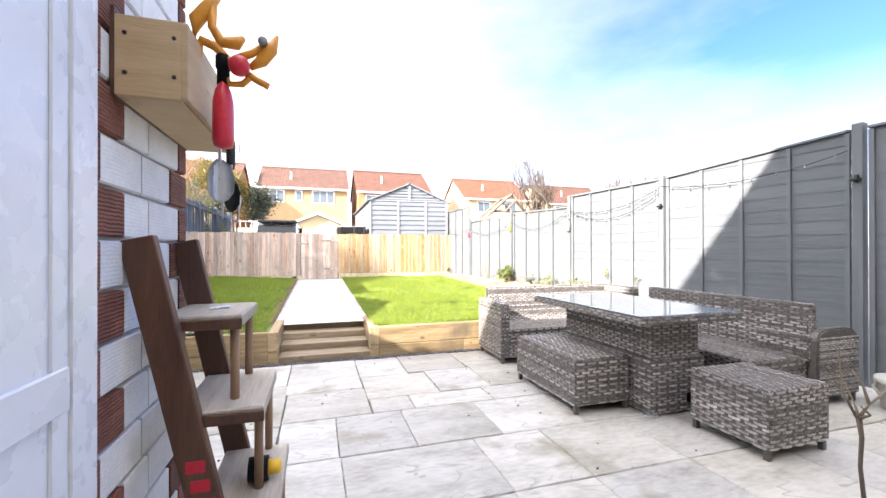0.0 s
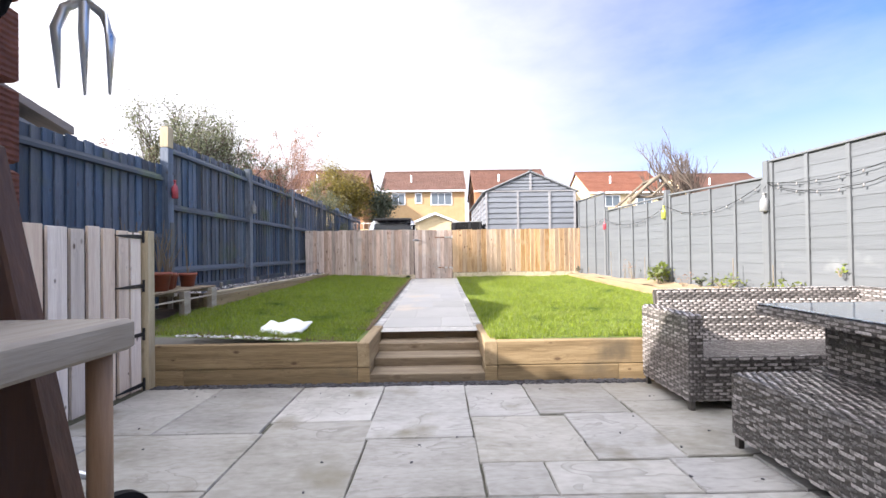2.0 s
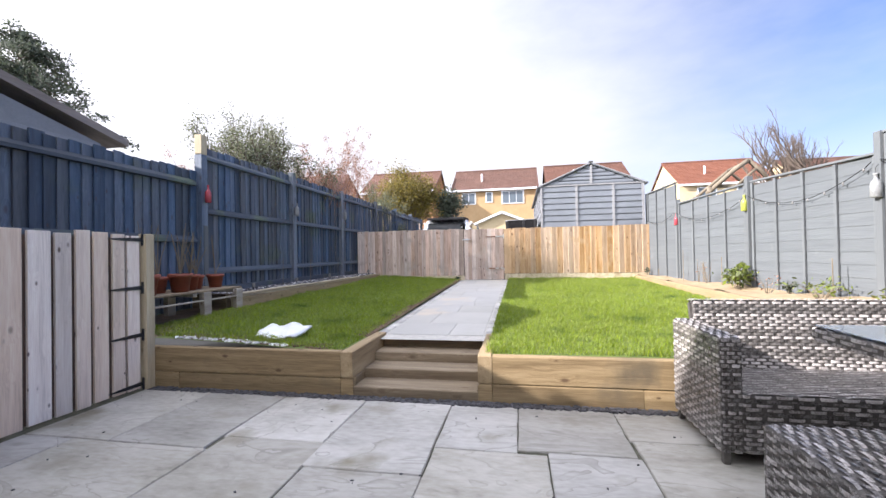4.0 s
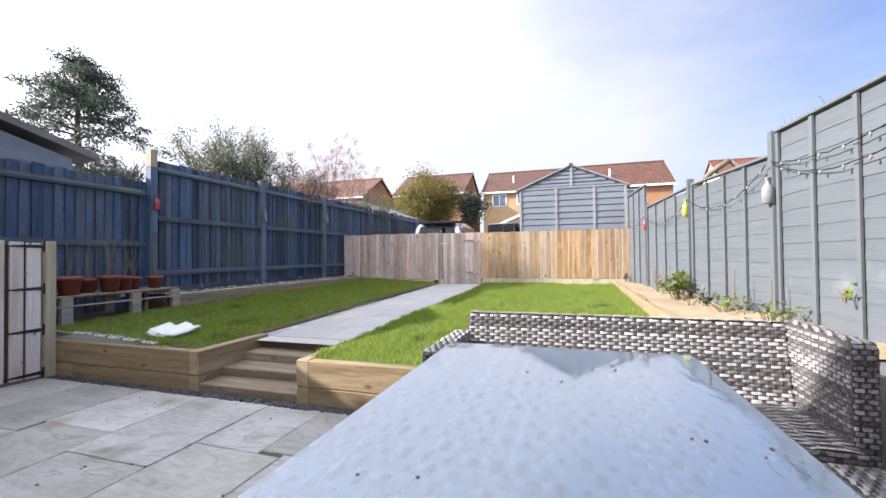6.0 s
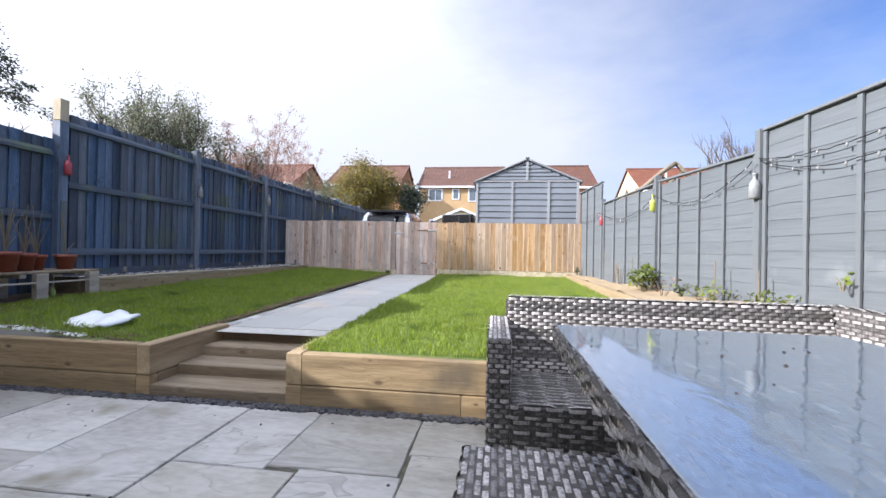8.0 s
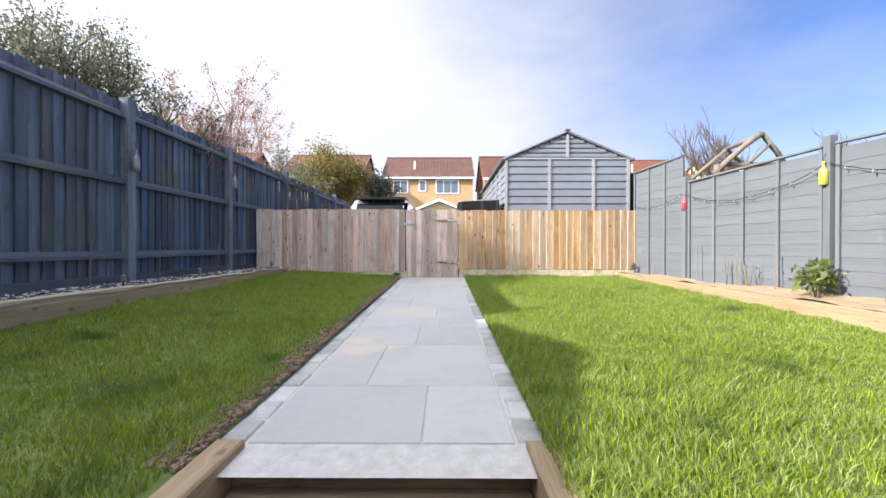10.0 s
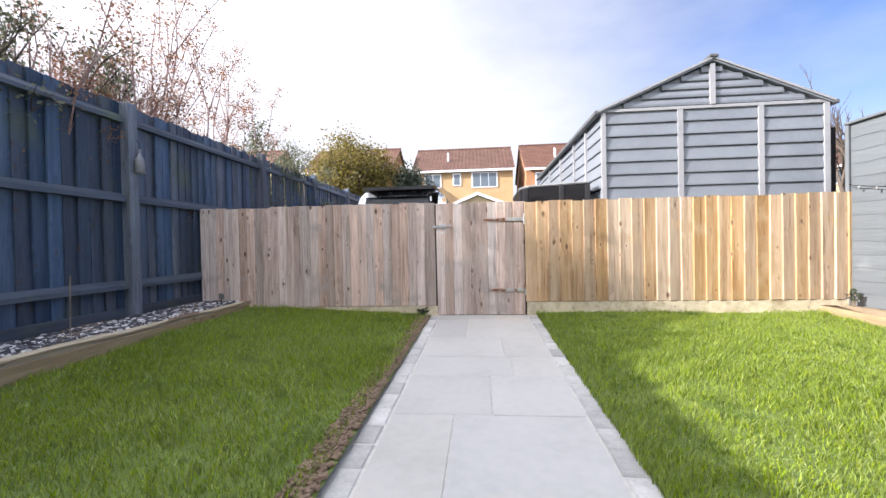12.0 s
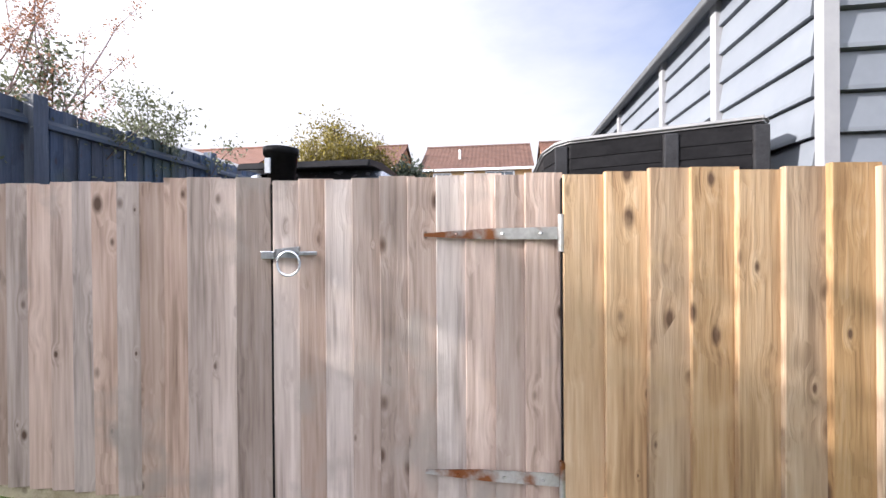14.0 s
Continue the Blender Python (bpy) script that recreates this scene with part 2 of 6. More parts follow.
M_BOARD_NEW = surface("feather_edge_new", [(0.28, (0.225, 0.135, 0.075)), (0.47, (0.415, 0.280, 0.165)), (0.72, (0.570, 0.430, 0.295))], (16, 16, 0.8),
                      0.7, 0.3, 4, vary=0.22, hue=0.25, knots=0.92, patch=((0.43, 0.30, 0.175), 3.0, 0.56))
M_PALLET = surface("pallet_board", [(0.28, (0.494, 0.408, 0.340)), (0.5, (0.727, 0.615, 0.522)), (0.72, (0.850, 0.789, 0.688))], (16, 16, 0.9),
                   0.8, 0.3, 7, vary=0.22, hue=0.35, knots=0.85)
# dark brown painted in for the shade between the pallet boards
M_GAPDARK = surface("gap_shade_brown", [(0.3, (0.05, 0.03, 0.022)), (0.7, (0.10, 0.06, 0.045))], (14, 14, 1), 0.8, 0.3, vary=0.1)
M_BLUE = surface("dark_blue_fence", [(0.28, (0.028, 0.041, 0.066)), (0.5, (0.070, 0.098, 0.147)), (0.75, (0.140, 0.177, 0.238))], (10, 10, 0.8),
                 0.62, 0.3, 6, vary=0.4, hue=0.4, patch=((0.080, 0.105, 0.072), 1.1, 0.58), knots=0.5)
M_BLUE_RAIL = surface("dark_blue_rail", [(0.3, (0.026, 0.037, 0.054)), (0.7, (0.082, 0.104, 0.136))], (10, 0.8, 10), 0.6, 0.3, vary=0.2,
                      patch=((0.085, 0.115, 0.075), 1.5, 0.58))
M_POSTPALE = surface("bare_post", [(0.3, (0.35, 0.29, 0.19)), (0.7, (0.55, 0.48, 0.34))], (14, 14, 1), 0.8, 0.3, vary=0.1, knots=0.5)
M_GREY = surface("grey_fence_paint", [(0.28, (0.083, 0.093, 0.104)), (0.5, (0.104, 0.117, 0.129)), (0.75, (0.118, 0.131, 0.142))], (10, 0.8, 10),
                 0.7, 0.35, 5, vary=0.05, patch=((0.19, 0.205, 0.215), 1.6, 0.66))
M_GREY_V = surface("grey_batten_paint", [(0.3, (0.095, 0.106, 0.117)), (0.7, (0.135, 0.149, 0.160))], (10, 10, 0.8), 0.7, 0.3, vary=0.08)
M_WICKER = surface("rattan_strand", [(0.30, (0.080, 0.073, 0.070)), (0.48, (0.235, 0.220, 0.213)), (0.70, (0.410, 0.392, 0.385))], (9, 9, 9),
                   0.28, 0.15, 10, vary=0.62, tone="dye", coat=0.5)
# core and leg colour; its darkness stands for shade in the weave gaps
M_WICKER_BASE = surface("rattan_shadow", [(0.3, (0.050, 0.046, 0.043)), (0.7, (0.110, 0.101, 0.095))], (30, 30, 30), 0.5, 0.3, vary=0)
M_METAL_DK = surface("dark_metal", [(0.3, (0.025, 0.025, 0.027)), (0.7, (0.06, 0.06, 0.065))], (20, 20, 20), 0.45, 0.1, metal=0.6, vary=0.1)
M_GALV = surface("galvanised", [(0.3, (0.35, 0.35, 0.35)), (0.7, (0.62, 0.62, 0.61))], (12, 12, 12), 0.4, 0.15, metal=0.8, vary=0.1,
                 patch=((0.26, 0.10, 0.04), 9.0, 0.47))
M_STEEL = surface("brushed_steel", [(0.3, (0.432, 0.459, 0.499)), (0.7, (0.743, 0.783, 0.837))], (30, 30, 4), 0.32, 0.08, metal=0.9, vary=0.1)
# pale blue body colour boosts the look of sky reflected in the glass
M_GLASS_TOP = glassy("table_glass", (0.56, 0.70, 0.86), 0.035)
M_GLASS_TOP.node_tree.nodes["Principled BSDF"].inputs["IOR"].default_value = 1.95
M_GLASS_TOP.node_tree.nodes["Principled BSDF"].inputs["Transmission Weight"].default_value = 0.70
M_GLASS_TOP.node_tree.nodes["Principled BSDF"].inputs["Coat Weight"].default_value = 1.0
gn, gl = M_GLASS_TOP.node_tree.nodes, M_GLASS_TOP.node_tree.links
film_at = gn.new("ShaderNodeTexCoord")
film_map = gn.new("ShaderNodeMapping")
film_map.inputs["Scale"].default_value = (5.0, 1.8, 5.0)
film = gn.new("ShaderNodeTexNoise")
film.inputs["Scale"].default_value, film.inputs["Detail"].default_value = 2.2, 4.0
film.inputs["Distortion"].default_value = 0.8
ripple = gn.new("ShaderNodeBump")
ripple.inputs["Strength"].default_value, ripple.inputs["Distance"].default_value = 0.12, 0.012
damp = gn.new("ShaderNodeMapRange")
damp.inputs["From Min"].default_value, damp.inputs["From Max"].default_value = 0.4, 0.62
damp.inputs["To Min"].default_value, damp.inputs["To Max"].default_value = 0.03, 0.12
gl.new(film_at.outputs["Object"], film_map.inputs["Vector"])
gl.new(film_map.outputs[0], film.inputs["Vector"])
gl.new(film.outputs["Fac"], ripple.inputs["Height"])
gl.new(film.outputs["Fac"], damp.inputs["Value"])
gl.new(ripple.outputs[0], gn["Principled BSDF"].inputs["Normal"])
gl.new(ripple.outputs[0], gn["Principled BSDF"].inputs["Coat Normal"])
gl.new(damp.outputs[0], gn["Principled BSDF"].inputs["Roughness"])
M_SHED = surface("shed_grey_steel", [(0.3, (0.138, 0.155, 0.183)), (0.7, (0.183, 0.203, 0.231))], (3, 3, 3), 0.45, 0.05, vary=0.04)
M_SHED_TRIM = surface("shed_pale_trim", [(0.3, (0.243, 0.248, 0.267)), (0.7, (0.309, 0.313, 0.328))], (4, 4, 4), 0.5, 0.05, vary=0.04)
M_SHED_ROOF = surface("shed_dark_roof", [(0.3, (0.06, 0.065, 0.07)), (0.7, (0.11, 0.115, 0.12))], (4, 4, 4), 0.5, 0.1, vary=0.04)
M_BLACK = surface("black_plastic_and_gap_shade", [(0.3, (0.007, 0.007, 0.008)), (0.7, (0.018, 0.018, 0.020))], (9, 9, 9), 0.4, 0.1, vary=0.1)
M_BLACK.node_tree.nodes["Principled BSDF"].inputs["Specular IOR Level"].default_value = 0.06
M_SHINGLE = surface("weathered_barge", [(0.3, (0.16, 0.135, 0.12)), (0.7, (0.30, 0.26, 0.235))], (9, 1, 9), 0.8, 0.3, vary=0.05)
M_GREYLID = surface("grey_vinyl", [(0.3, (0.209, 0.215, 0.226)), (0.7, (0.286, 0.292, 0.303))], (6, 6, 6), 0.5, 0.15, vary=0.05)
M_WHITE = surface("white_upvc", [(0.3, (0.74, 0.77, 0.81)), (0.7, (0.82, 0.84, 0.87))], (1.5, 1.5, 1.5), 0.28, 0.03, vary=0.02)
M_WHITEBLOCK = surface("white_painted_block", [(0.3, (0.672, 0.694, 0.717)), (0.7, (0.850, 0.850, 0.850))], (9, 9, 9), 0.75, 0.3, vary=0.07,
                       groove=("Z", 26, 3, 0.12))
M_REDBLOCK = surface("red_brick_block", [(0.3, (0.13, 0.045, 0.032)), (0.55, (0.23, 0.085, 0.06)), (0.75, (0.33, 0.14, 0.10))], (9, 9, 9), 0.85, 0.6,
                     vary=0.25, groove=("Z", 26, 3, 0.6))
M_MORTAR = surface("mortar", [(0.3, (0.42, 0.41, 0.39)), (0.7, (0.60, 0.59, 0.57))], (25, 25, 25), 0.95, 0.5, vary=0)
M_BOXWOOD = surface("trough_plywood", [(0.3, (0.42, 0.30, 0.17)), (0.7, (0.60, 0.46, 0.28))], (2, 2, 18), 0.65, 0.2, vary=0.08, knots=0.4)
M_BROWN = surface("brown_stain_wood", [(0.3, (0.055, 0.024, 0.014)), (0.55, (0.105, 0.05, 0.03)), (0.75, (0.17, 0.085, 0.05))], (14, 14, 1.2), 0.55, 0.25,
                  vary=0.1, knots=0.5)
M_SHELF = surface("weathered_shelf", [(0.3, (0.270, 0.230, 0.180)), (0.55, (0.420, 0.375, 0.315)), (0.75, (0.540, 0.500, 0.440))], (14, 1.4, 14), 0.7, 0.3,
                  vary=0.1, knots=0.6)
M_DOWEL = surface("dowel_wood", [(0.3, (0.20, 0.115, 0.065)), (0.7, (0.33, 0.21, 0.13))], (20, 20, 2), 0.6, 0.2, vary=0.1)
M_ORANGE = surface("orange_plastic", [(0.3, (0.62, 0.25, 0.02)), (0.7, (0.78, 0.36, 0.045))], (9, 9, 9), 0.4, 0.05, vary=0.05)
M_RED = surface("red_plastic", [(0.3, (0.50, 0.012, 0.03)), (0.7, (0.64, 0.03, 0.055))], (9, 9, 9), 0.35, 0.05, vary=0.05)
M_YELLOW = surface("yellow_plastic", [(0.3, (0.72, 0.42, 0.02)), (0.7, (0.80, 0.52, 0.05))], (9, 9, 9), 0.4, 0.05, vary=0.05)
M_TERRA = surface("terracotta_plastic", [(0.3, (0.21, 0.055, 0.034)), (0.7, (0.31, 0.09, 0.055))], (9, 9, 9), 0.55, 0.1, vary=0.15)
M_SOIL = surface("bare_soil", [(0.3, (0.10, 0.066, 0.042)), (0.7, (0.24, 0.17, 0.115))], (9, 9, 9), 0.95, 0.8, vary=0)
M_TANSOIL = surface("dry_tan_soil", [(0.3, (0.24, 0.175, 0.10)), (0.7, (0.37, 0.285, 0.18))], (7, 7, 7), 0.95, 0.6, vary=0)
M_SLATE = surface("slate_chip", [(0.3, (0.035, 0.036, 0.042)), (0.7, (0.11, 0.11, 0.125))], (30, 30, 30), 0.6, 0.3, vary=0.5, island=True)
M_PEBBLE = surface("white_pebble", [(0.3, (0.5, 0.5, 0.5)), (0.7, (0.75, 0.75, 0.74))], (30, 30, 30), 0.7, 0.2, vary=0.3, island=True)
M_LAWN = surface("turf", [(0.28, (0.060, 0.090, 0.016)), (0.5, (0.105, 0.150, 0.028)), (0.75, (0.170, 0.205, 0.046))], (3, 3, 3), 0.9, 0.7, 14, vary=0)
M_GRASS = surface("grass_blade", [(0.28, (0.105, 0.160, 0.022)), (0.48, (0.215, 0.300, 0.042)), (0.70, (0.430, 0.450, 0.095))], (1.6, 1.6, 1.6), 0.6, 0.0, 3,
                  through_light=0.5, vary=0.45, hue=0.25, island=True, patch=((0.095, 0.155, 0.028), 2.2, 0.60))
M_GROUND = surface("outer_ground", [(0.3, (0.10, 0.10, 0.095)), (0.7, (0.17, 0.165, 0.155))], (0.6, 0.6, 0.6), 0.95, 0.3, vary=0)
M_RENDER = surface("ochre_brick", [(0.3, (0.361, 0.237, 0.115)), (0.7, (0.469, 0.328, 0.180))], (1.2, 1.2, 1.2), 0.85, 0.2, vary=0.05)
M_RENDER_P = surface("pale_brick", [(0.3, (0.52, 0.42, 0.25)), (0.7, (0.62, 0.52, 0.34))], (1.2, 1.2, 1.2), 0.85, 0.2, vary=0.05)
M_BRICKFAR = surface("orange_brick", [(0.3, (0.30, 0.145, 0.07)), (0.7, (0.40, 0.21, 0.11))], (1.2, 1.2, 1.2), 0.85, 0.2, vary=0.05)
M_TILE = surface("brown_roof_tile", [(0.3, (0.075, 0.038, 0.028)), (0.7, (0.135, 0.074, 0.057))], (1.4, 1.4, 1.4), 0.8, 0.5, vary=0.12,
                 hue=0.2, groove=("X", 1.0, 0.4, 1.2))
M_TILE_RED = surface("red_roof_tile", [(0.3, (0.119, 0.052, 0.035)), (0.7, (0.182, 0.087, 0.062))], (1.4, 1.4, 1.4), 0.8, 0.5, vary=0.12, hue=0.2, groove=("X", 1.0, 0.4, 1.2))
M_PANE = glassy("window_glass", (0.10, 0.13, 0.16), 0.05)
M_CARGLASS = glassy("car_glass", (0.02, 0.025, 0.03), 0.04)
M_CARPAINT = surface("silver_car_paint", [(0.3, (0.42, 0.45, 0.50)), (0.7, (0.50, 0.53, 0.58))], (2, 2, 2), 0.25, 0.0, metal=0.6, vary=0.02, coat=1.0)
M_BARK = surface("bark", [(0.3, (0.06, 0.045, 0.035)), (0.7, (0.16, 0.125, 0.10))], (10, 10, 3), 0.9, 0.5, vary=0.1)
M_BARK_PINK = surface("reddish_twig", [(0.3, (0.24, 0.15, 0.135)), (0.7, (0.44, 0.31, 0.28))], (10, 10, 3), 0.9, 0.3, vary=0.1)
M_LOG = surface("pergola_log", [(0.3, (0.110, 0.088, 0.062)), (0.7, (0.230, 0.195, 0.145))], (10, 10, 2), 0.8, 0.3, vary=0.1)


def leafmat(name, c1, c2, c3):
    return surface(name, [(0.25, c1), (0.5, c2), (0.75, c3)], (3, 3, 3), 0.55, 0.0, 5, vary=0.4, hue=0.2, island=True, through_light=0.4)


M_LEAF_DK = leafmat("evergreen_leaf", (0.034, 0.048, 0.032), (0.072, 0.090, 0.062), (0.14, 0.155, 0.115))
M_LEAF_OLIVE = leafmat("golden_leaf", (0.085, 0.075, 0.016), (0.190, 0.155, 0.036), (0.34, 0.27, 0.075))
M_LEAF_SHRUB = leafmat("shrub_leaf", (0.07, 0.085, 0.045), (0.15, 0.165, 0.10), (0.30, 0.31, 0.22))
M_LEAF_RUST = leafmat("rusty_leaf", (0.16, 0.075, 0.045), (0.28, 0.15, 0.095), (0.40, 0.25, 0.18))
M_LEAF_GRN = leafmat("fresh_leaf", (0.06, 0.09, 0.02), (0.13, 0.17, 0.04), (0.28, 0.30, 0.09))
M_PINK = surface("pink_glass_bottle", [(0.3, (0.30, 0.04, 0.06)), (0.7, (0.42, 0.08, 0.10))], (9, 9, 9), 0.2, 0.0, vary=0.05)
M_LIME = surface("lime_glass_bottle", [(0.3, (0.27, 0.30, 0.05)), (0.7, (0.38, 0.41, 0.10))], (9, 9, 9), 0.2, 0.0, vary=0.05)
M_FROST = surface("frosted_bottle", [(0.3, (0.17, 0.18, 0.19)), (0.7, (0.28, 0.29, 0.30))], (9, 9, 9), 0.3, 0.0, vary=0.05)
M_BULB = glassy("clear_bulb", (0.22, 0.22, 0.22), 0.12)
M_POLY = surface("white_polythene", [(0.3, (0.70, 0.74, 0.78)), (0.7, (0.82, 0.84, 0.86))], (12, 12, 12), 0.35, 0.4, vary=0.05)
M_PLASTERPOT = surface("pale_grey_pot", [(0.3, (0.40, 0.40, 0.38)), (0.7, (0.55, 0.55, 0.53))], (8, 8, 8), 0.7, 0.2, vary=0.05)


# ---- builders ----
def thing(name, at, label, category, group="", kind=""):
    e = new(name)
    e.empty_display_size = 0.1
    e.location = at
    return tagged(e, label, category, group, kind)


def mesh(name, verts, faces, material, parent=None, at=(0, 0, 0), label="", smooth=False):
    me = bpy.data.meshes.new(name)
    me.from_pydata([tuple(v) for v in verts], [], faces)
    me.materials.append(material)
    if smooth:
        me.polygons.foreach_set("use_smooth", [True] * len(me.polygons))
    ob = new(name, me)
    ob.location = at
    if parent:
        ob.parent = parent
    if label:
        ob["label"] = label
    return ob


def part(name, bm, material, parent, label="", at=(0, 0, 0), smooth=False):
    me = bpy.data.meshes.new(name)
    bmesh.ops.recalc_face_normals(bm, faces=bm.faces)
    bm.to_mesh(me)
    bm.free()
    me.materials.append(material)
    if smooth:
        me.polygons.foreach_set("use_smooth", [True] * len(me.polygons))
    ob = new(name, me)
    ob.location = at
    if parent:
        ob.parent = parent
    if label:
        ob["label"] = label
    return ob


def shared(name, me, parent, m):
    """One more object on an existing mesh."""
    ob = new(name, me)
    ob.matrix_basis = m
    if parent:
        ob.parent = parent
    return ob


def chamfered(w, d, h, c, material, name="block"):
    """A block w x d x h on the origin's xy centre, z from 0, with its edges cut by c on all six sides."""
    x, y = w / 2, d / 2
    vs = []
    for z, k in ((0, c), (c, 0), (h - c, 0), (h, c)):
        vs += [(-x + k, -y + k, z), (x - k, -y + k, z), (x - k, y - k, z), (-x + k, y - k, z)]
    fs = [(3, 2, 1, 0), (12, 13, 14, 15)]
    for r in range(3):
        for i in range(4):
            j = (i + 1) % 4
            fs.append((4 * r + i, 4 * r + j, 4 * r + 4 + j, 4 * r + 4 + i))
    me = bpy.data.meshes.new(name)
    me.from_pydata(vs, [], fs)
    me.materials.append(material)
    return me


def block(name, x0, x1, y0, y1, z0, z1, material, parent=None, c=0.006, label="", turn=0.0):
    """A chamfered block as one object, origin at its base centre."""
    me = chamfered(x1 - x0, y1 - y0, z1 - z0, min(c, (x1 - x0) / 3, (y1 - y0) / 3, (z1 - z0) / 3), material, name)
    ob = shared(name, me, parent, pose((x0 + x1) / 2, (y0 + y1) / 2, z0, 0, 0, turn))
    if label:
        ob["label"] = label
    return ob


def tube(bm, points, radii, sides=8, cap=True):
    """A tapered tube along points."""
    rings = []
    for i, p in enumerate(points):
        p = Vector(p)
        a = Vector(points[max(0, i - 1)])
        b = Vector(points[min(len(points) - 1, i + 1)])
        d = (b - a).normalized() if (b - a).length > 1e-6 else Vector((0, 0, 1))
        u = d.orthogonal().normalized() if abs(d.z) > 0.99 else d.cross(Vector((0, 0, 1))).normalized()
        v = d.cross(u)
        r = radii[i] if isinstance(radii, (list, tuple)) else radii
        rings.append([bm.verts.new(p + u * r * math.cos(k * math.tau / sides) + v * r * math.sin(k * math.tau / sides)) for k in range(sides)])
    for a, b in zip(rings, rings[1:]):
        for k in range(sides):
            bm.faces.new((a[k], a[(k + 1) % sides], b[(k + 1) % sides], b[k]))
    if cap and len(rings) > 1:
        bm.faces.new(rings[0][::-1])
        bm.faces.new(rings[-1])


def lathe(bm, profile, at=(0, 0, 0), sides=20):
    """A turned body from (radius, z) pairs."""
    rings = []
    for r, z in profile:
        rings.append([bm.verts.new((at[0] + r * math.cos(k * math.tau / sides), at[1] + r * math.sin(k * math.tau / sides), at[2] + z)) for k in range(sides)])
    for a, b in zip(rings, rings[1:]):
        for k in range(sides):
            bm.faces.new((a[k], a[(k + 1) % sides], b[(k + 1) % sides], b[k]))
    bm.faces.new(rings[0][::-1])
    bm.faces.new(rings[-1])


def box(bm, x0, x1, y0, y1, z0, z1, bevel=0.0):
    vs = [bm.verts.new(p) for p in ((x0, y0, z0), (x1, y0, z0), (x1, y1, z0), (x0, y1, z0), (x0, y0, z1), (x1, y0, z1), (x1, y1, z1), (x0, y1, z1))]
    fs = [bm.faces.new([vs[i] for i in f]) for f in ((3, 2, 1, 0), (4, 5, 6, 7), (0, 1, 5, 4), (1, 2, 6, 5), (2, 3, 7, 6), (3, 0, 4, 7))]
    if bevel:
        bmesh.ops.bevel(bm, geom=list({e for f in fs for e in f.edges}), offset=bevel, segments=2, affect="EDGES", profile=0.6)


def prism(bm, outline, a, b, axis="y"):
    """An outline of 2D points swept along an axis from a to b."""
    def at(p, t):
        return {"y": (p[0], t, p[1]), "x": (t, p[0], p[1]), "z": (p[0], p[1], t)}[axis]
    f0 = [bm.verts.new(at(p, a)) for p in outline]
    f1 = [bm.verts.new(at(p, b)) for p in outline]
    n = len(outline)
    bm.faces.new(f0[::-1])
    bm.faces.new(f1)
    for i in range(n):
        j = (i + 1) % n
        bm.faces.new((f0[i], f0[j], f1[j], f1[i]))

# ---- the setting ----
def rise(y):
    """Height of the path and lawn along the garden."""
    return 0.345 + max(0.0, y - 5.9) / 7.05 * 0.145


def lawn_z(x, y):
    return rise(y) + 0.025 + 0.04 * max(0.0, -x - 0.5) + 0.012 * math.sin(1.7 * x + 0.9 * y)


def right_x(y):
    """The right-hand fence runs at a slight slant."""
    return 4.986 - 0.096 * (y - 6.727)


# outer ground, one sheet to the horizon
rows_y = [-600, -60, -8, 13.05, 13.1, 20, 40, 90, 900]
rows_z = [-0.12, -0.12, -0.06, -0.06, 0.46, 0.62, 1.9, 2.0, 2.0]
cols_x = [-900, -60, -8, 8, 60, 900]
gv = [(x, y, z) for y, z in zip(rows_y, rows_z) for x in cols_x]
gf = [(r * 6 + c, r * 6 + c + 1, r * 6 + c + 7, r * 6 + c + 6) for r in range(8) for c in range(5)]
tagged(mesh("ground", gv, gf, M_GROUND), "grey tarmac ground and rough land around the garden", "ground", kind="structure")

patio = block("patio", -3.6, 5.6, -3.0, 5.17, -0.05, -0.012, M_JOINT)
tagged(patio, "patio of riven pale sandstone slabs with sandy joints", "patio", kind="structure")

def sheet(name, x0, x1, y0, y1, material, zfun, label, category, nx=27, ny=34):
    vs = [(x0 + (x1 - x0) * i / nx, y0 + (y1 - y0) * j / ny, 0) for j in range(ny + 1) for i in range(nx + 1)]
    vs = [(x, y, zfun(x, y)) for x, y, _ in vs]
    fs = [(j * (nx + 1) + i, j * (nx + 1) + i + 1, (j + 1) * (nx + 1) + i + 1, (j + 1) * (nx + 1) + i) for j in range(ny) for i in range(nx)]
    return tagged(mesh(name, vs, fs, material, smooth=True), label, category, kind="structure")


sheet("lawn_left", -3.5, -0.424, 5.24, 12.95, M_LAWN, lawn_z, "shaded lawn of short green turf", "lawn")
sheet("lawn_right", 0.864, 4.06, 5.24, 12.95, M_LAWN, lawn_z, "sunlit lawn of short green turf", "lawn")
sheet("bed_soil_right", 4.06, 5.2, 5.22, 12.97, M_TANSOIL, lambda x, y: 0.585 + 0.02 * math.sin(5 * x + 3 * y) + 0.015 * math.sin(9 * y) + 0.1 * max(0, x - 4.5),
      "dry tan soil of the raised border beside the grey fence", "soil")
sheet("bed_soil_left", -3.5, -2.78, 7.0, 12.95, M_SOIL, lambda x, y: 0.69 + 0.012 * math.sin(7 * x + 5 * y),
      "bare soil of the raised border beside the blue fence", "soil")
sheet("path_base", -0.45, 0.87, 5.9, 12.97, M_PATHJOINT, lambda x, y: rise(y) - 0.001, "sandy bed under the path slabs", "path")
sheet("bare_patch", -3.45, -2.3, 5.26, 7.0, M_SOIL, lambda x, y: lawn_z(x, y) + 0.006 - 0.03 * max(0, x + 2.6), "bare earth under the plant bench", "soil")

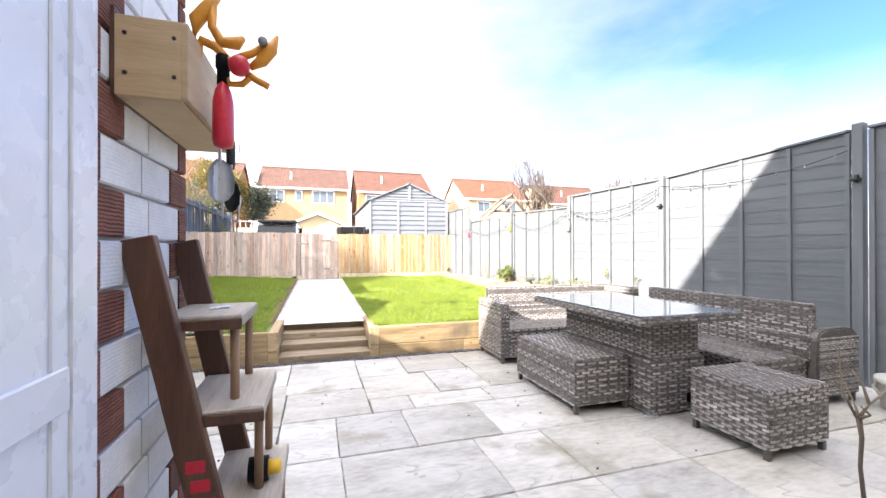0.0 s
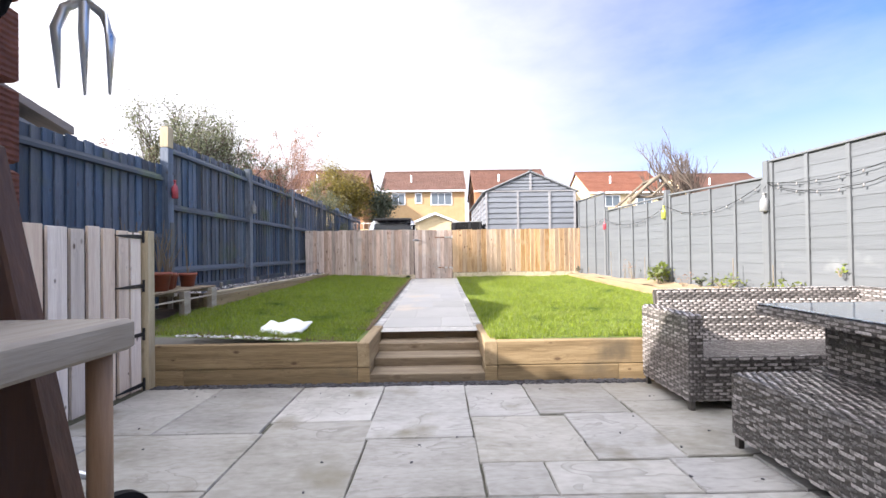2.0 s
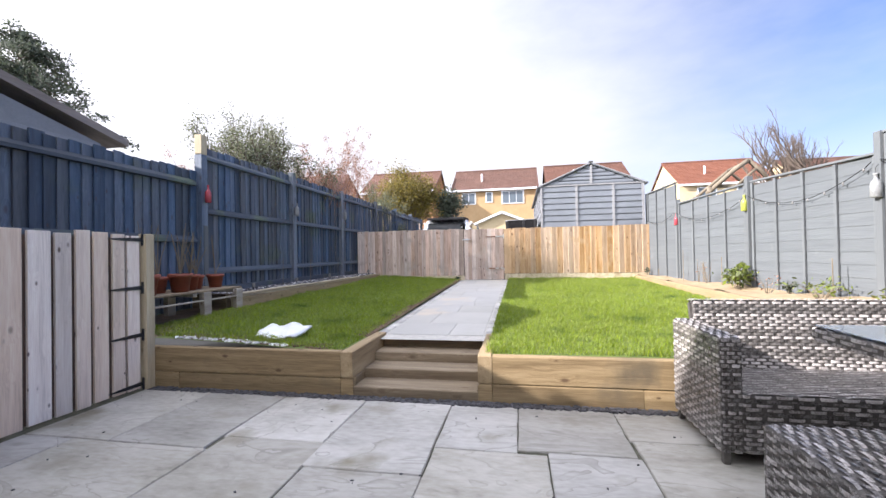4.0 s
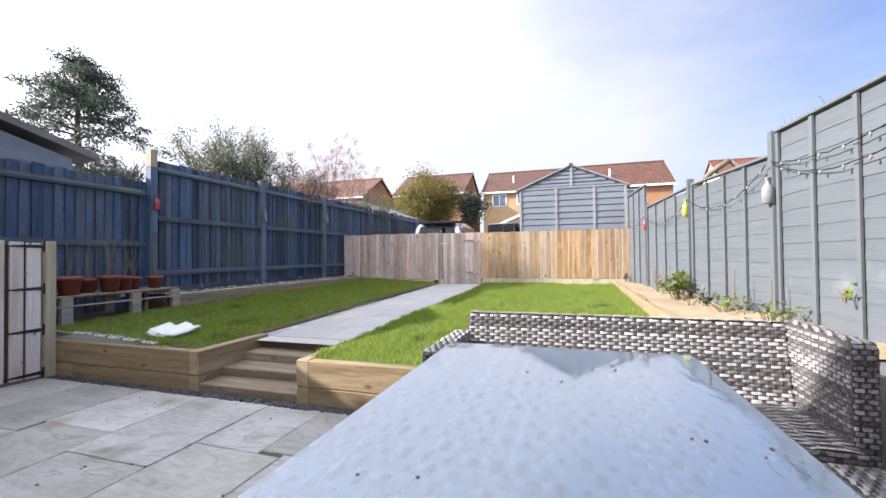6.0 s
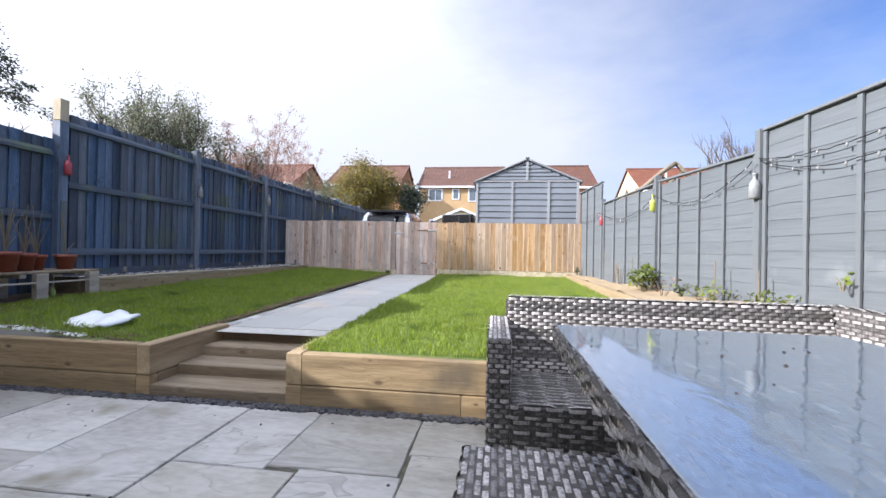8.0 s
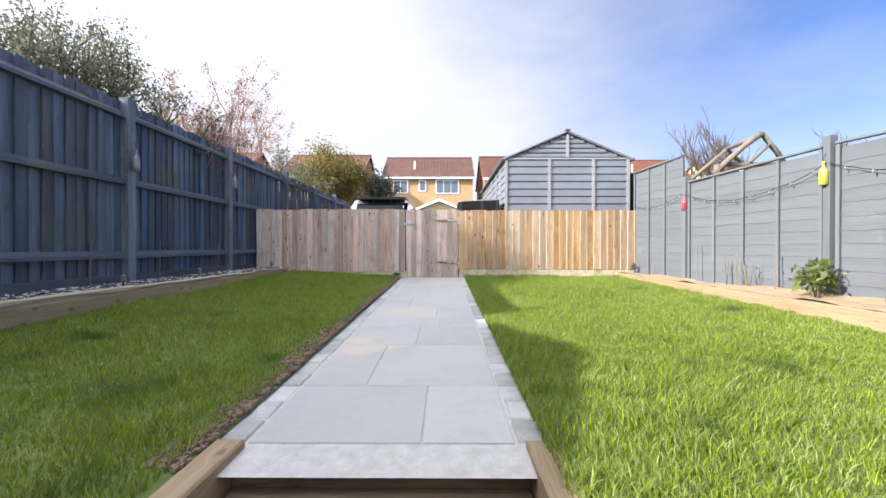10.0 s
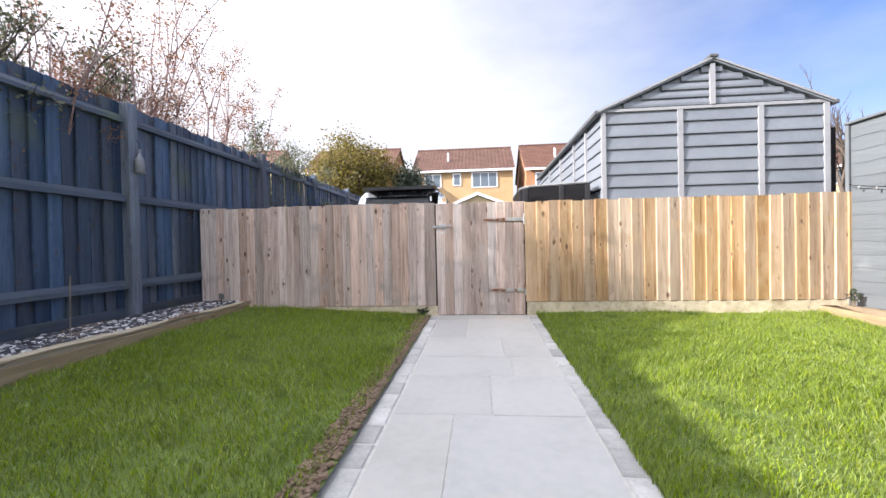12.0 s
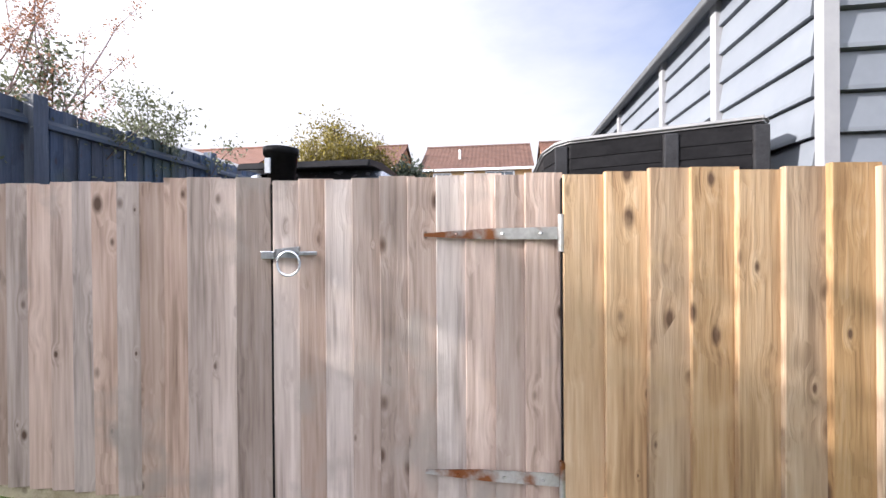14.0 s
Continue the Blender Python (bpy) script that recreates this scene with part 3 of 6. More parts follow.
# retaining walls of sleepers, two high
wall_l = tagged(block("retaining_wall_left", -3.4, -0.31, 5.21, 5.24, -0.03, 0.36, M_SLEEPER), "low retaining wall of stacked pine sleepers", "retaining wall", kind="structure")
wall_r = tagged(block("retaining_wall_right", 0.80, 4.06, 5.21, 5.24, -0.03, 0.36, M_SLEEPER), "low retaining wall of stacked pine sleepers, partly sunlit", "retaining wall", kind="structure")


def sleeper(parent, x0, x1, y0, y1, z0, z1, material):
    ob = block("sleeper", x0, x1, y0, y1, z0, z1, material, None, 0.008)
    ob.parent = parent
    ob.matrix_parent_inverse = parent.matrix_basis.inverted()
    return ob


for x0, x1, z0, z1 in ((-3.4, -0.42, 0.152, 0.382), (-3.4, -2.05, -0.03, 0.148), (-2.046, -0.42, -0.03, 0.148), (-0.416, -0.305, -0.03, 0.148)):
    sleeper(wall_l, x0, x1, 5.12 + 0.055, 5.21 + 0.045, z0, z1, M_SLEEPER)
sleeper(wall_l, -0.416, -0.305, 5.175, 6.1, 0.152, 0.382, M_SLEEPER_Y)
sleeper(wall_l, -0.416, -0.305, 5.259, 6.1, -0.03, 0.148, M_SLEEPER_Y)
for x0, x1, z0, z1 in ((0.905, 3.0, 0.152, 0.38), (3.004, 4.14, 0.152, 0.38), (0.905, 2.05, -0.03, 0.148), (2.054, 4.14, -0.03, 0.148), (0.785, 0.9, -0.03, 0.148)):
    sleeper(wall_r, x0, x1, 5.175, 5.255, z0, z1, M_SLEEPER)
sleeper(wall_r, 0.785, 0.9, 5.175, 6.1, 0.152, 0.38, M_SLEEPER_Y)
sleeper(wall_r, 0.785, 0.9, 5.259, 6.1, -0.03, 0.148, M_SLEEPER_Y)
sleeper(wall_r, 4.02, 4.93, 5.165, 5.26, 0.384, 0.62, M_SLEEPER)
sleeper(wall_r, 4.144, 4.93, 5.175, 5.255, -0.03, 0.38, M_SLEEPER)

# steps: sleepers laid flat
steps = tagged(block("steps", -0.30, 0.78, 5.5, 6.05, -0.03, 0.05, M_JOINT), "four garden steps of weathered timber sleepers", "steps", kind="structure")
for y0, y1, z0, z1 in ((5.178, 5.47, -0.03, 0.085), (5.45, 5.75, 0.0, 0.17), (5.725, 6.02, 0.05, 0.255), (5.995, 6.12, 0.1, 0.34)):
    ob = sleeper(steps, -0.302, 0.782, y0, y1, z0, z1, M_STEP)
    ob.name = "tread"

# raised borders
bed_l = tagged(block("border_wall_left", -2.80, -2.78, 7.0, 12.9, 0.4, 0.66, M_SLEEPER_Y), "pine sleeper edge of the raised border", "border", kind="structure")
for y0, y1 in ((6.98, 8.9), (8.904, 11.0), (11.004, 12.93)):
    sleeper(bed_l, -2.9, -2.80, y0, y1, 0.42, 0.715 - 0.005 * (y0 - 7), M_BORDER)
sleeper(bed_l, -3.44, -2.9, 6.88, 6.976, 0.40, 0.715, M_STEP)
bed_r = tagged(block("border_wall_right", 4.10, 4.12, 5.3, 12.9, 0.3, 0.55, M_SLEEPER_Y), "pine sleeper edge of the raised border in sun", "border", kind="structure")
for y0, y1 in ((5.27, 7.6), (7.604, 10.2), (10.204, 12.93)):
    sleeper(bed_r, 4.02, 4.14, y0, y1, 0.3, 0.59, M_SLEEPER_Y)


# ---- fences ----
def wedge_mesh(w, h, t0, t1, material, name="board"):
    """A feather-edge board: thin on one long edge; base centre at the origin, face towards -y."""
    x = w / 2
    o = [(-x, 0.0), (x, 0.0), (x, -t0), (-x + 0.004, -t1 - 0.002), (-x, -t1)]
    vs = [(px, py, z) for z in (0, h) for px, py in o]
    fs = [(4, 3, 2, 1, 0), (5, 6, 7, 8, 9)] + [(i, (i + 1) % 5, 5 + (i + 1) % 5, 5 + i) for i in range(5)]
    me = bpy.data.meshes.new(name)
    me.from_pydata(vs, [], fs)
    me.materials.append(material)
    return me


rng = random.Random(7)
# back fence, with its gate
back_l = thing("fence_back_left", (-1.87, 12.96, 0.5), "low fence of weathered feather-edge boards on a gravel board", "fence", kind="structure")
pitch = 0.1052
n = 29
variants = [wedge_mesh(0.128, 1.275 + d, 0.006, 0.025, M_BOARD) for d in (0, 0.008, -0.008)]
for i in range(n):
    shared("board", rng.choice(variants), back_l, pose(-3.37 + i * pitch + 1.87, rng.uniform(-0.003, 0.003), 0.118, rng.uniform(-0.3, 0.3), rng.uniform(-0.3, 0.3), rng.uniform(2.5, 4.5)))
block("gravel_board", -1.55, 1.53, -0.012, 0.011, -0.05, 0.113, M_BORDER, back_l)
for z in (0.35, 1.15):
    block("rail", -1.55, 1.53, 0.012, 0.07, z, z + 0.09, M_SLEEPER, back_l)
block("post", 1.43, 1.535, 0.075, 0.17, -0.3, 1.385, M_POSTPALE, back_l)
block("post", -1.55, -1.46, 0.075, 0.17, -0.3, 1.3, M_POSTPALE, back_l)
back_r = thing("fence_back_right", (2.6, 12.96, 0.5), "low fence of newer orange feather-edge boards on a gravel board", "fence", kind="structure")
pitch = 0.139
variants = [wedge_mesh(0.162, 1.213 + d, 0.007, 0.022, M_BOARD_NEW) for d in (0, 0.007, -0.007)]
for i in range(27):
    shared("board", rng.choice(variants), back_r, pose(0.818 + i * pitch - 2.6, rng.uniform(-0.003, 0.003), 0.16, rng.uniform(-0.2, 0.2), rng.uniform(-0.2, 0.2), 2.5))
block("gravel_board", -1.86, 1.87, -0.012, 0.011, -0.05, 0.155, M_BORDER, back_r)
for z in (0.35, 1.12):
    block("rail", -1.86, 1.87, 0.012, 0.07, z, z + 0.09, M_SLEEPER, back_r)
block("post", -1.855, -1.76, 0.075, 0.17, -0.3, 1.36, M_POSTPALE, back_r)
gate = thing("garden_gate", (0.2, 12.965, 0.5), "closed weathered timber garden gate with galvanised ring latch and strap hinges", "gate")
variants = [wedge_mesh(0.132, 1.375 + d, 0.006, 0.02, M_BOARD) for d in (0, 0.004, -0.004)]
for i in range(10):
    shared("board", variants[i % 3], gate, pose(-0.478 + i * 0.1058, rng.uniform(-0.002, 0.002), 0.004, 0, 0, 2.5))
# added black strips stand for the shade in the gate's edge gaps
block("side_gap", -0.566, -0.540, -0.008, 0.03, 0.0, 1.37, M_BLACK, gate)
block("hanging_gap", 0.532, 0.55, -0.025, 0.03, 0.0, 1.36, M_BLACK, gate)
for z in (0.28, 1.08):
    block("ledge", -0.5, 0.5, 0.01, 0.04, z, z + 0.1, M_BOARD, gate)


def strap(parent, x, z, length):
    """A tapered strap hinge with a knuckle and pin at its right end."""
    bm = bmesh.new()
    prism(bm, [(x, z - 0.022), (x, z + 0.022), (x - length * 0.55, z + 0.018), (x - length, z + 0.004), (x - length, z - 0.008), (x - length * 0.55, z - 0.02)], -0.034, -0.027, "y")
    tube(bm, [(x + 0.012, -0.03, z - 0.065), (x + 0.012, -0.03, z + 0.065)], 0.011, 10)
    for k in (0.12, 0.4, 0.75):
        lathe(bm, [(0.008, -0.003), (0.006, 0.003)], (x - length * k, -0.036, z), 8)
    return part("strap_hinge", bm, M_GALV, parent, "part-rusted galvanised strap hinge")


strap(gate, 0.52, 1.165, 0.47)
strap(gate, 0.52, 0.305, 0.47)
bm = bmesh.new()
prism(bm, [(-0.53, 1.085), (-0.53, 1.115), (-0.43, 1.125), (-0.43, 1.08)], -0.036, -0.026, "y")
box(bm, -0.585, -0.52, -0.036, -0.022, 1.078, 1.108, 0.003)
box(bm, -0.475, -0.36, -0.036, -0.028, 1.092, 1.106, 0.002)
latch = part("latch_plate", bm, M_STEEL, gate, "bright galvanised ring latch plate")
bm = bmesh.new()
tube(bm, [(-0.468 + 0.045 * math.sin(a), -0.045, 1.06 - 0.045 * math.cos(a)) for a in [k * math.tau / 24 for k in range(25)]], 0.005, 6)
part("ring", bm, M_STEEL, latch)

# blue fence on the left, seen from its rail side
def blue_bay(name, y0, y1, z0, top, rails, label):
    t = thing(name, (-3.5, (y0 + y1) / 2, z0), label, "fence", kind="structure")
    n = int((y1 - y0) / 0.118)
    ms = [wedge_mesh(0.152, top - z0 + d, 0.006, 0.020, M_BLUE) for d in (0, 0.012, -0.012)]
    half = (y1 - y0) / 2
    for i in range(n):
        y = -half + 0.02 + i * (2 * half - 0.04) / (n - 1)
        shared("board", rng.choice(ms), t, pose(-0.005 + rng.uniform(-0.004, 0.004), y, 0, rng.uniform(-0.4, 0.4), 0, 90 + 3.5))
    for z in rails:
        bm = bmesh.new()
        prism(bm, [(0.02, z - z0 - 0.05), (0.075, z - z0 - 0.045), (0.07, z - z0 - 0.005), (0.02, z - z0 + 0.045)], -half + 0.02, half - 0.02, "y")
        part("rail", bm, M_BLUE_RAIL, t)
    block("gravel_board", 0.015, 0.04, -half + 0.04, half - 0.04, -0.02, 0.17, M_BLUE_RAIL, t)
    return t


BAYS = ((7.16, 9.49), (9.61, 11.83), (11.95, 14.45), (14.57, 16.62), (16.74, 18.9), (19.0, 21.2))
for k, (a, b) in enumerate(BAYS):
    blue_bay("fence_left_%d" % (k + 2), a, b, 0.62, 2.90, (2.74, 1.93, 1.03), "tall dark blue closeboard fence bay, rails towards the garden, greenish at its foot")
blue_bay("fence_left_1", 3.4, 7.0, 0.3, 2.5, (2.32, 1.50), "dark blue closeboard fence bay, lower than the next one")
blue_bay("fence_left_0", -1.6, 3.28, 0.0, 2.5, (2.32, 1.27), "dark blue closeboard fence bay beside the house")
post_me = chamfered(0.115, 0.115, 2.98, 0.008, M_BLUE, "fence_post")
for y, top in ((9.55, 2.955), (11.89, 2.92), (14.51, 2.96), (16.68, 2.96), (18.95, 2.96), (3.34, 2.6)):
    p = shared("fence_post", post_me, None, pose(-3.46, y, top - 2.98))
    tagged(p, "square dark blue fence post", "fence post", "posts of the blue fence", "structure")
tall = thing("fence_post_tall", (-3.46, 7.09, 0.3), "square fence post, dark blue below, bare pale timber at its top", "fence post", kind="structure")
block("shaft", -0.057, 0.057, -0.057, 0.057, -0.2, 2.45, M_BLUE, tall)
block("post_top", -0.056, 0.056, -0.056, 0.056, 2.454, 2.74, M_POSTPALE, tall, label="bare pale timber post top")
block("post_face", 0.0585, 0.07, -0.03, 0.05, 0.4, 1.4, M_GREY_V, tall)


# grey lap-panel fence on the right
def lap_bay(name, y0, y1, z0, top0, top1, bays, label):
    """A lap panel from y0 (near) to y1 (far) whose top runs from top0 to top1: lapped boards, battens and a cap."""
    t = thing(name, (right_x((y0 + y1) / 2), (y0 + y1) / 2, z0), label, "fence", kind="structure")
    t.rotation_euler = (0, 0, math.atan(0.096))
    half = (y1 - y0) / 2 * 1.004
    hmin = min(top0, top1) - z0
    rows = max(3, int(hmin / 0.142))
    step = hmin / rows
    r = random.Random(int(y0 * 10))
    for i in range(rows):
        z = i * step
        edge = [r.uniform(-0.007, 0.007) for _ in range(9)]
        vs, fs = [], []
        for k in range(9):
            y = -half + 2 * half * k / 8
            vs += [(-0.010 + r.uniform(-0.0015, 0.0015), y, z + edge[k] - 0.012), (-0.004, y, z + step + 0.004), (0.006, y, z + step + 0.004), (-0.003, y, z + edge[k] - 0.012)]
        for k in range(8):
            a, b = 4 * k, 4 * k + 4
            for q in range(4):
                fs.append((a + q, a + (q + 1) % 4, b + (q + 1) % 4, b + q))
        fs += [(3, 2, 1, 0), (32, 33, 34, 35)]
        mesh("lap_board", vs, fs, M_GREY, t)
    if abs(top1 - top0) > 0.06:
        lo = hmin + 0.004
        mesh("top_board", [(-0.012, -half, lo), (-0.012, half, lo), (-0.012, half, max(lo + 0.01, top1 - z0)), (-0.012, -half, max(lo + 0.01, top0 - z0)),
                           (0.004, -half, lo), (0.004, half, lo), (0.004, half, max(lo + 0.01, top1 - z0)), (0.004, -half, max(lo + 0.01, top0 - z0))],
             [(0, 3, 2, 1), (4, 5, 6, 7), (0, 1, 5, 4), (1, 2, 6, 5), (2, 3, 7, 6), (3, 0, 4, 7)], M_GREY, t)
    for i in range(bays + 1):
        y = -half + 0.022 + (2 * half - 0.044) * i / bays
        h = (top0 + (top1 - top0) * (y + half) / (2 * half)) - z0 - 0.01
        block("batten", -0.036, -0.016, y - 0.021, y + 0.021, -0.01, h, M_GREY_V, t, 0.003)
    slope = math.atan2(top1 - top0, 2 * half)
    cap = block("cap", -0.045, 0.022, -half, half, -0.006, 0.022, M_GREY_V, t, 0.004)
    cap.matrix_basis = pose(-0.012, 0, (top0 + top1) / 2 - z0, math.degrees(slope), 0, 0)
    return t


GREYS = "grey painted overlap fence panel with vertical battens"
lap_bay("fence_right_1", 11.48, 12.98, 0.6, 2.66, 2.63, 3, GREYS + ", taller than its neighbour")
lap_bay("fence_right_2", 9.16, 11.36, 0.58, 2.24, 2.19, 4, GREYS)
lap_bay("fence_right_3", 6.99, 9.02, 0.58, 2.20, 2.25, 4, GREYS)
lap_bay("fence_right_4", 4.93, 6.9, 0.3, 2.42, 2.41, 4, GREYS + ", standing above the border")
lap_bay("fence_right_5", 2.70, 4.80, 0.05, 2.56, 2.43, 4, GREYS + ", behind the rattan sofa")
lap_bay("fence_right_6", 0.4, 2.56, 0.05, 2.56, 2.56, 4, GREYS + ", beside the house")
lap_bay("fence_right_7", -1.9, 0.3, 0.05, 2.56, 2.56, 4, GREYS + ", beside the house")
for y, top in ((11.42, 2.3), (9.09, 2.36), (6.945, 2.44), (4.865, 2.48), (2.63, 2.63), (0.35, 2.63)):
    p = shared("fence_post", chamfered(0.085, 0.085, top, 0.006, M_GREY_V, "fence_post"), None, pose(right_x(y) - 0.015, y, 0.0))
    tagged(p, "grey painted square fence post", "fence post", "posts of the grey fence", "structure")

# ---- the house behind the camera ----
WX = -0.44
wing = tagged(block("wall_house_wing", -3.3, WX - 0.02, -5.0, 2.085, -0.05, 2.95, M_MORTAR), "mortar body of the house wall beside the door", "wall", kind="structure")
course = 0.155
for i in range(19):
    z = i * course
    odd = i % 2
    cuts = [1.17, 1.24 + (0.24 if odd else 0.09), 1.62 + 0.06 * odd, 2.11 - (0.10 if odd else 0.21), 2.11]
    for k in range(4):
        a, b = cuts[k] + 0.005, cuts[k + 1] - 0.005
        red = k in (0, 3)
        ob = block("wall_block", WX - 0.05, WX + (0.004 if red else 0.0), a, b, z + 0.006, z + course - 0.006, M_REDBLOCK if red else M_WHITEBLOCK, None, 0.006)
        ob.parent = wing
        ob.matrix_parent_inverse = wing.matrix_basis.inverted()
    ob = block("wall_block", WX - 0.32 + 0.1 * odd, WX - 0.055, 2.04, 2.112, z + 0.006, z + course - 0.006, M_REDBLOCK, None, 0.006)
    ob.parent = wing
    ob.matrix_parent_inverse = wing.matrix_basis.inverted()
# unseen house mass; its leftward length and eave height are set to shade the patio
tagged(block("wall_house_rear", -17.5, 5.6, -5.0, -2.4, -0.05, 5.9, M_RENDER_P), "brick rear wall of the house", "wall", kind="structure")
upper = tagged(block("wall_house_upper", -17.6, WX, -5.0, 0.95, 2.96, 5.66, M_RENDER_P), "unseen upper storey of the house over the wing, extended left to shade the patio", "wall", kind="structure")
bm = bmesh.new()
prism(bm, [(1.2, 5.44), (1.2, 5.57), (-2.5, 8.0), (-6.5, 5.5)], -17.9, WX + 0.3, "x")
tagged(part("roof_house", bm, M_TILE, None), "unseen brown tiled pitched roof of the house, extended left to shade the patio", "roof", kind="structure")
door = thing("door_1", (WX, 0.0, 0.0), "white plastic patio door standing open against the wall", "door", kind="structure")
block("leaf", 0.004, 0.05, 0.30, 1.17, 0.03, 2.25, M_WHITE, door, 0.006)
block("stile", 0.051, 0.066, 1.06, 1.165, 0.03, 2.25, M_WHITE, door, 0.008)
block("stile", 0.051, 0.066, 0.31, 0.42, 0.03, 2.25, M_WHITE, door, 0.008)
block("mid_rail", 0.051, 0.062, 0.425, 1.055, 1.0, 1.1, M_WHITE, door, 0.008)
block("bead", 0.051, 0.058, 1.0, 1.056, 0.1, 2.2, M_WHITE, door, 0.003)


# ---- woven rattan furniture ----
def weave(name, parent, o, u, v, w, h, seed, length=0.105, row=0.0235, label=""):
    """Flat rattan strands woven over a panel: corner o, unit directions u (along the strands) and v, size w x h."""
    o, u, v = (np.array(a, float) for a in (o, u, v))
    nrm = np.cross(u, v)
    r = np.random.RandomState(seed)
    nr = max(2, int(round(h / row)))
    nc = max(2, int(round(w / length)))
    rh, cl = h / nr, w / nc
    vs, fs, dye = [], [], []
    for j in range(nr):
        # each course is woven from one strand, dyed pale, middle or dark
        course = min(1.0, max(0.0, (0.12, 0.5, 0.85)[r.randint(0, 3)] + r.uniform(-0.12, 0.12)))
        shift = (j % 2) * 0.5 + r.uniform(-0.03, 0.03)
        for i in range(-1, nc + 1):
            a = max(0.0, (i - shift) * cl + 0.11 * cl)
            b = min(w, (i - shift + 1) * cl - 0.11 * cl)
            if b - a < 0.008:
                continue
            y0, y1 = (j + 0.13 + r.uniform(-0.05, 0.05)) * rh, (j + 0.87 + r.uniform(-0.05, 0.05)) * rh
            k = len(vs)
            lift = 0.0052 + r.uniform(-0.0012, 0.0018)
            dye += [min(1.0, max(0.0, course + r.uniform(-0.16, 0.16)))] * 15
            for e, d in ((0.0, -0.003), (0.2, lift * 0.75), (0.5, lift), (0.8, lift * 0.75), (1.0, -0.003)):
                p = o + u * (a + (b - a) * e) + nrm * d
                vs.append(p + v * y0)
                vs.append(p + v * ((y0 + y1) / 2) + nrm * 0.0008)
                vs.append(p + v * y1)
            for q in range(4):
                for h_ in (0, 1):
                    fs.append((k + 3 * q + h_, k + 3 * q + 3 + h_, k + 3 * q + 4 + h_, k + 3 * q + 1 + h_))
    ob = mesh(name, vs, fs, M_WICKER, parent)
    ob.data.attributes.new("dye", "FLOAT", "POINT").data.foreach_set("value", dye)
    ob["kind"] = "stuff"
    ob["label"] = label or "woven grey-brown flat rattan strands"
    return ob


def woven_box(parent, name, x0, x1, y0, y1, z0, z1, seed, faces="fblrt", along="x"):
    """A core block, coloured dark for the shade between strands, with rattan woven on the listed faces (front -y, back
    +y, left -x, right +x, top).
    """
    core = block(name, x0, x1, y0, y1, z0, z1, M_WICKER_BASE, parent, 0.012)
    e = 0.0015
    if "f" in faces:
        weave("front_weave", parent, (x0, y0 - e, z0), (1, 0, 0), (0, 0, 1), x1 - x0, z1 - z0, seed)
    if "b" in faces:
        weave("back_weave", parent, (x1, y1 + e, z0), (-1, 0, 0), (0, 0, 1), x1 - x0, z1 - z0, seed + 1)
    if "l" in faces:
        weave("side_weave", parent, (x0 - e, y1, z0), (0, -1, 0), (0, 0, 1), y1 - y0, z1 - z0, seed + 2)
    if "r" in faces:
        weave("side_weave", parent, (x1 + e, y0, z0), (0, 1, 0), (0, 0, 1), y1 - y0, z1 - z0, seed + 3)
    if "t" in faces:
        if along == "x":
            weave("top_weave", parent, (x0, y0, z1 + e), (1, 0, 0), (0, 1, 0), x1 - x0, y1 - y0, seed + 4)
        else:
            weave("top_weave", parent, (x1, y0, z1 + e), (0, 1, 0), (-1, 0, 0), y1 - y0, x1 - x0, seed + 4)
    return core


def leg(parent, x, y, h=0.075):
    bm = bmesh.new()
    box(bm, x - 0.018, x + 0.018, y - 0.018, y + 0.018, 0, h, 0.004)
    return part("leg", bm, M_WICKER_BASE, parent)


RATTAN = "grey-brown woven rattan"
bench = thing("rattan_bench", (2.44, 3.33, 0), "long low bench of " + RATTAN + " beside the table", "bench")
woven_box(bench, "body", -0.27, 0.27, -0.51, 0.51, 0.07, 0.452, 10, "fblrt", "y")
for x in (-0.245, 0.245):
    for y in (-0.485, 0.485):
        leg(bench, x, y)
ott = thing("rattan_footstool", (3.18, 2.10, 0), "square footstool of " + RATTAN + " on short legs", "footstool")
woven_box(ott, "body", -0.28, 0.28, -0.285, 0.285, 0.07, 0.45, 20, "fblrt", "y")
for x in (-0.255, 0.255):
    for y in (-0.26, 0.26):
        leg(ott, x, y)

table = thing("rattan_table", (2.99, 3.26, 0), "tall dining table with a woven rattan pedestal and wet glass top", "table")
woven_box(table, "lower_base", -0.26, 0.30, -0.66, 0.66, 0.02, 0.46, 30, "fblrt", "y")
woven_box(table, "upper_base", -0.19, 0.30, -0.60, 0.62, 0.462, 0.775, 40, "fblr")
woven_box(table, "rim", -0.49, 0.53, -0.81, 0.80, 0.776, 0.838, 50, "fblrt", "y")
block("glass_top", -0.482, 0.522, -0.802, 0.792, 0.8445, 0.851, M_GLASS_TOP, table, 0.002, "wet glass table top over the weave, tinted blue for sky reflection")
for x, y in ((-0.25, -0.65), (0.29, -0.65), (-0.25, 0.65), (0.29, 0.65)):
    block("foot", x - 0.05, x + 0.05, y - 0.03, y + 0.03, 0, 0.022, M_STEEL, table)
bm = bmesh.new()
box(bm, 0.1, 0.22, -0.672, -0.664, 0.09, 0.17, 0.006)
part("lever_plate", bm, M_BLACK, table, "black lifting lever recess")
rb = random.Random(3)
crumbs = []
for i in range(22):
    x, y = 2.55 + rb.random() * 0.9, 2.6 + rb.random() * 1.3
    crumbs.append((x, y))
cv, cf = [], []
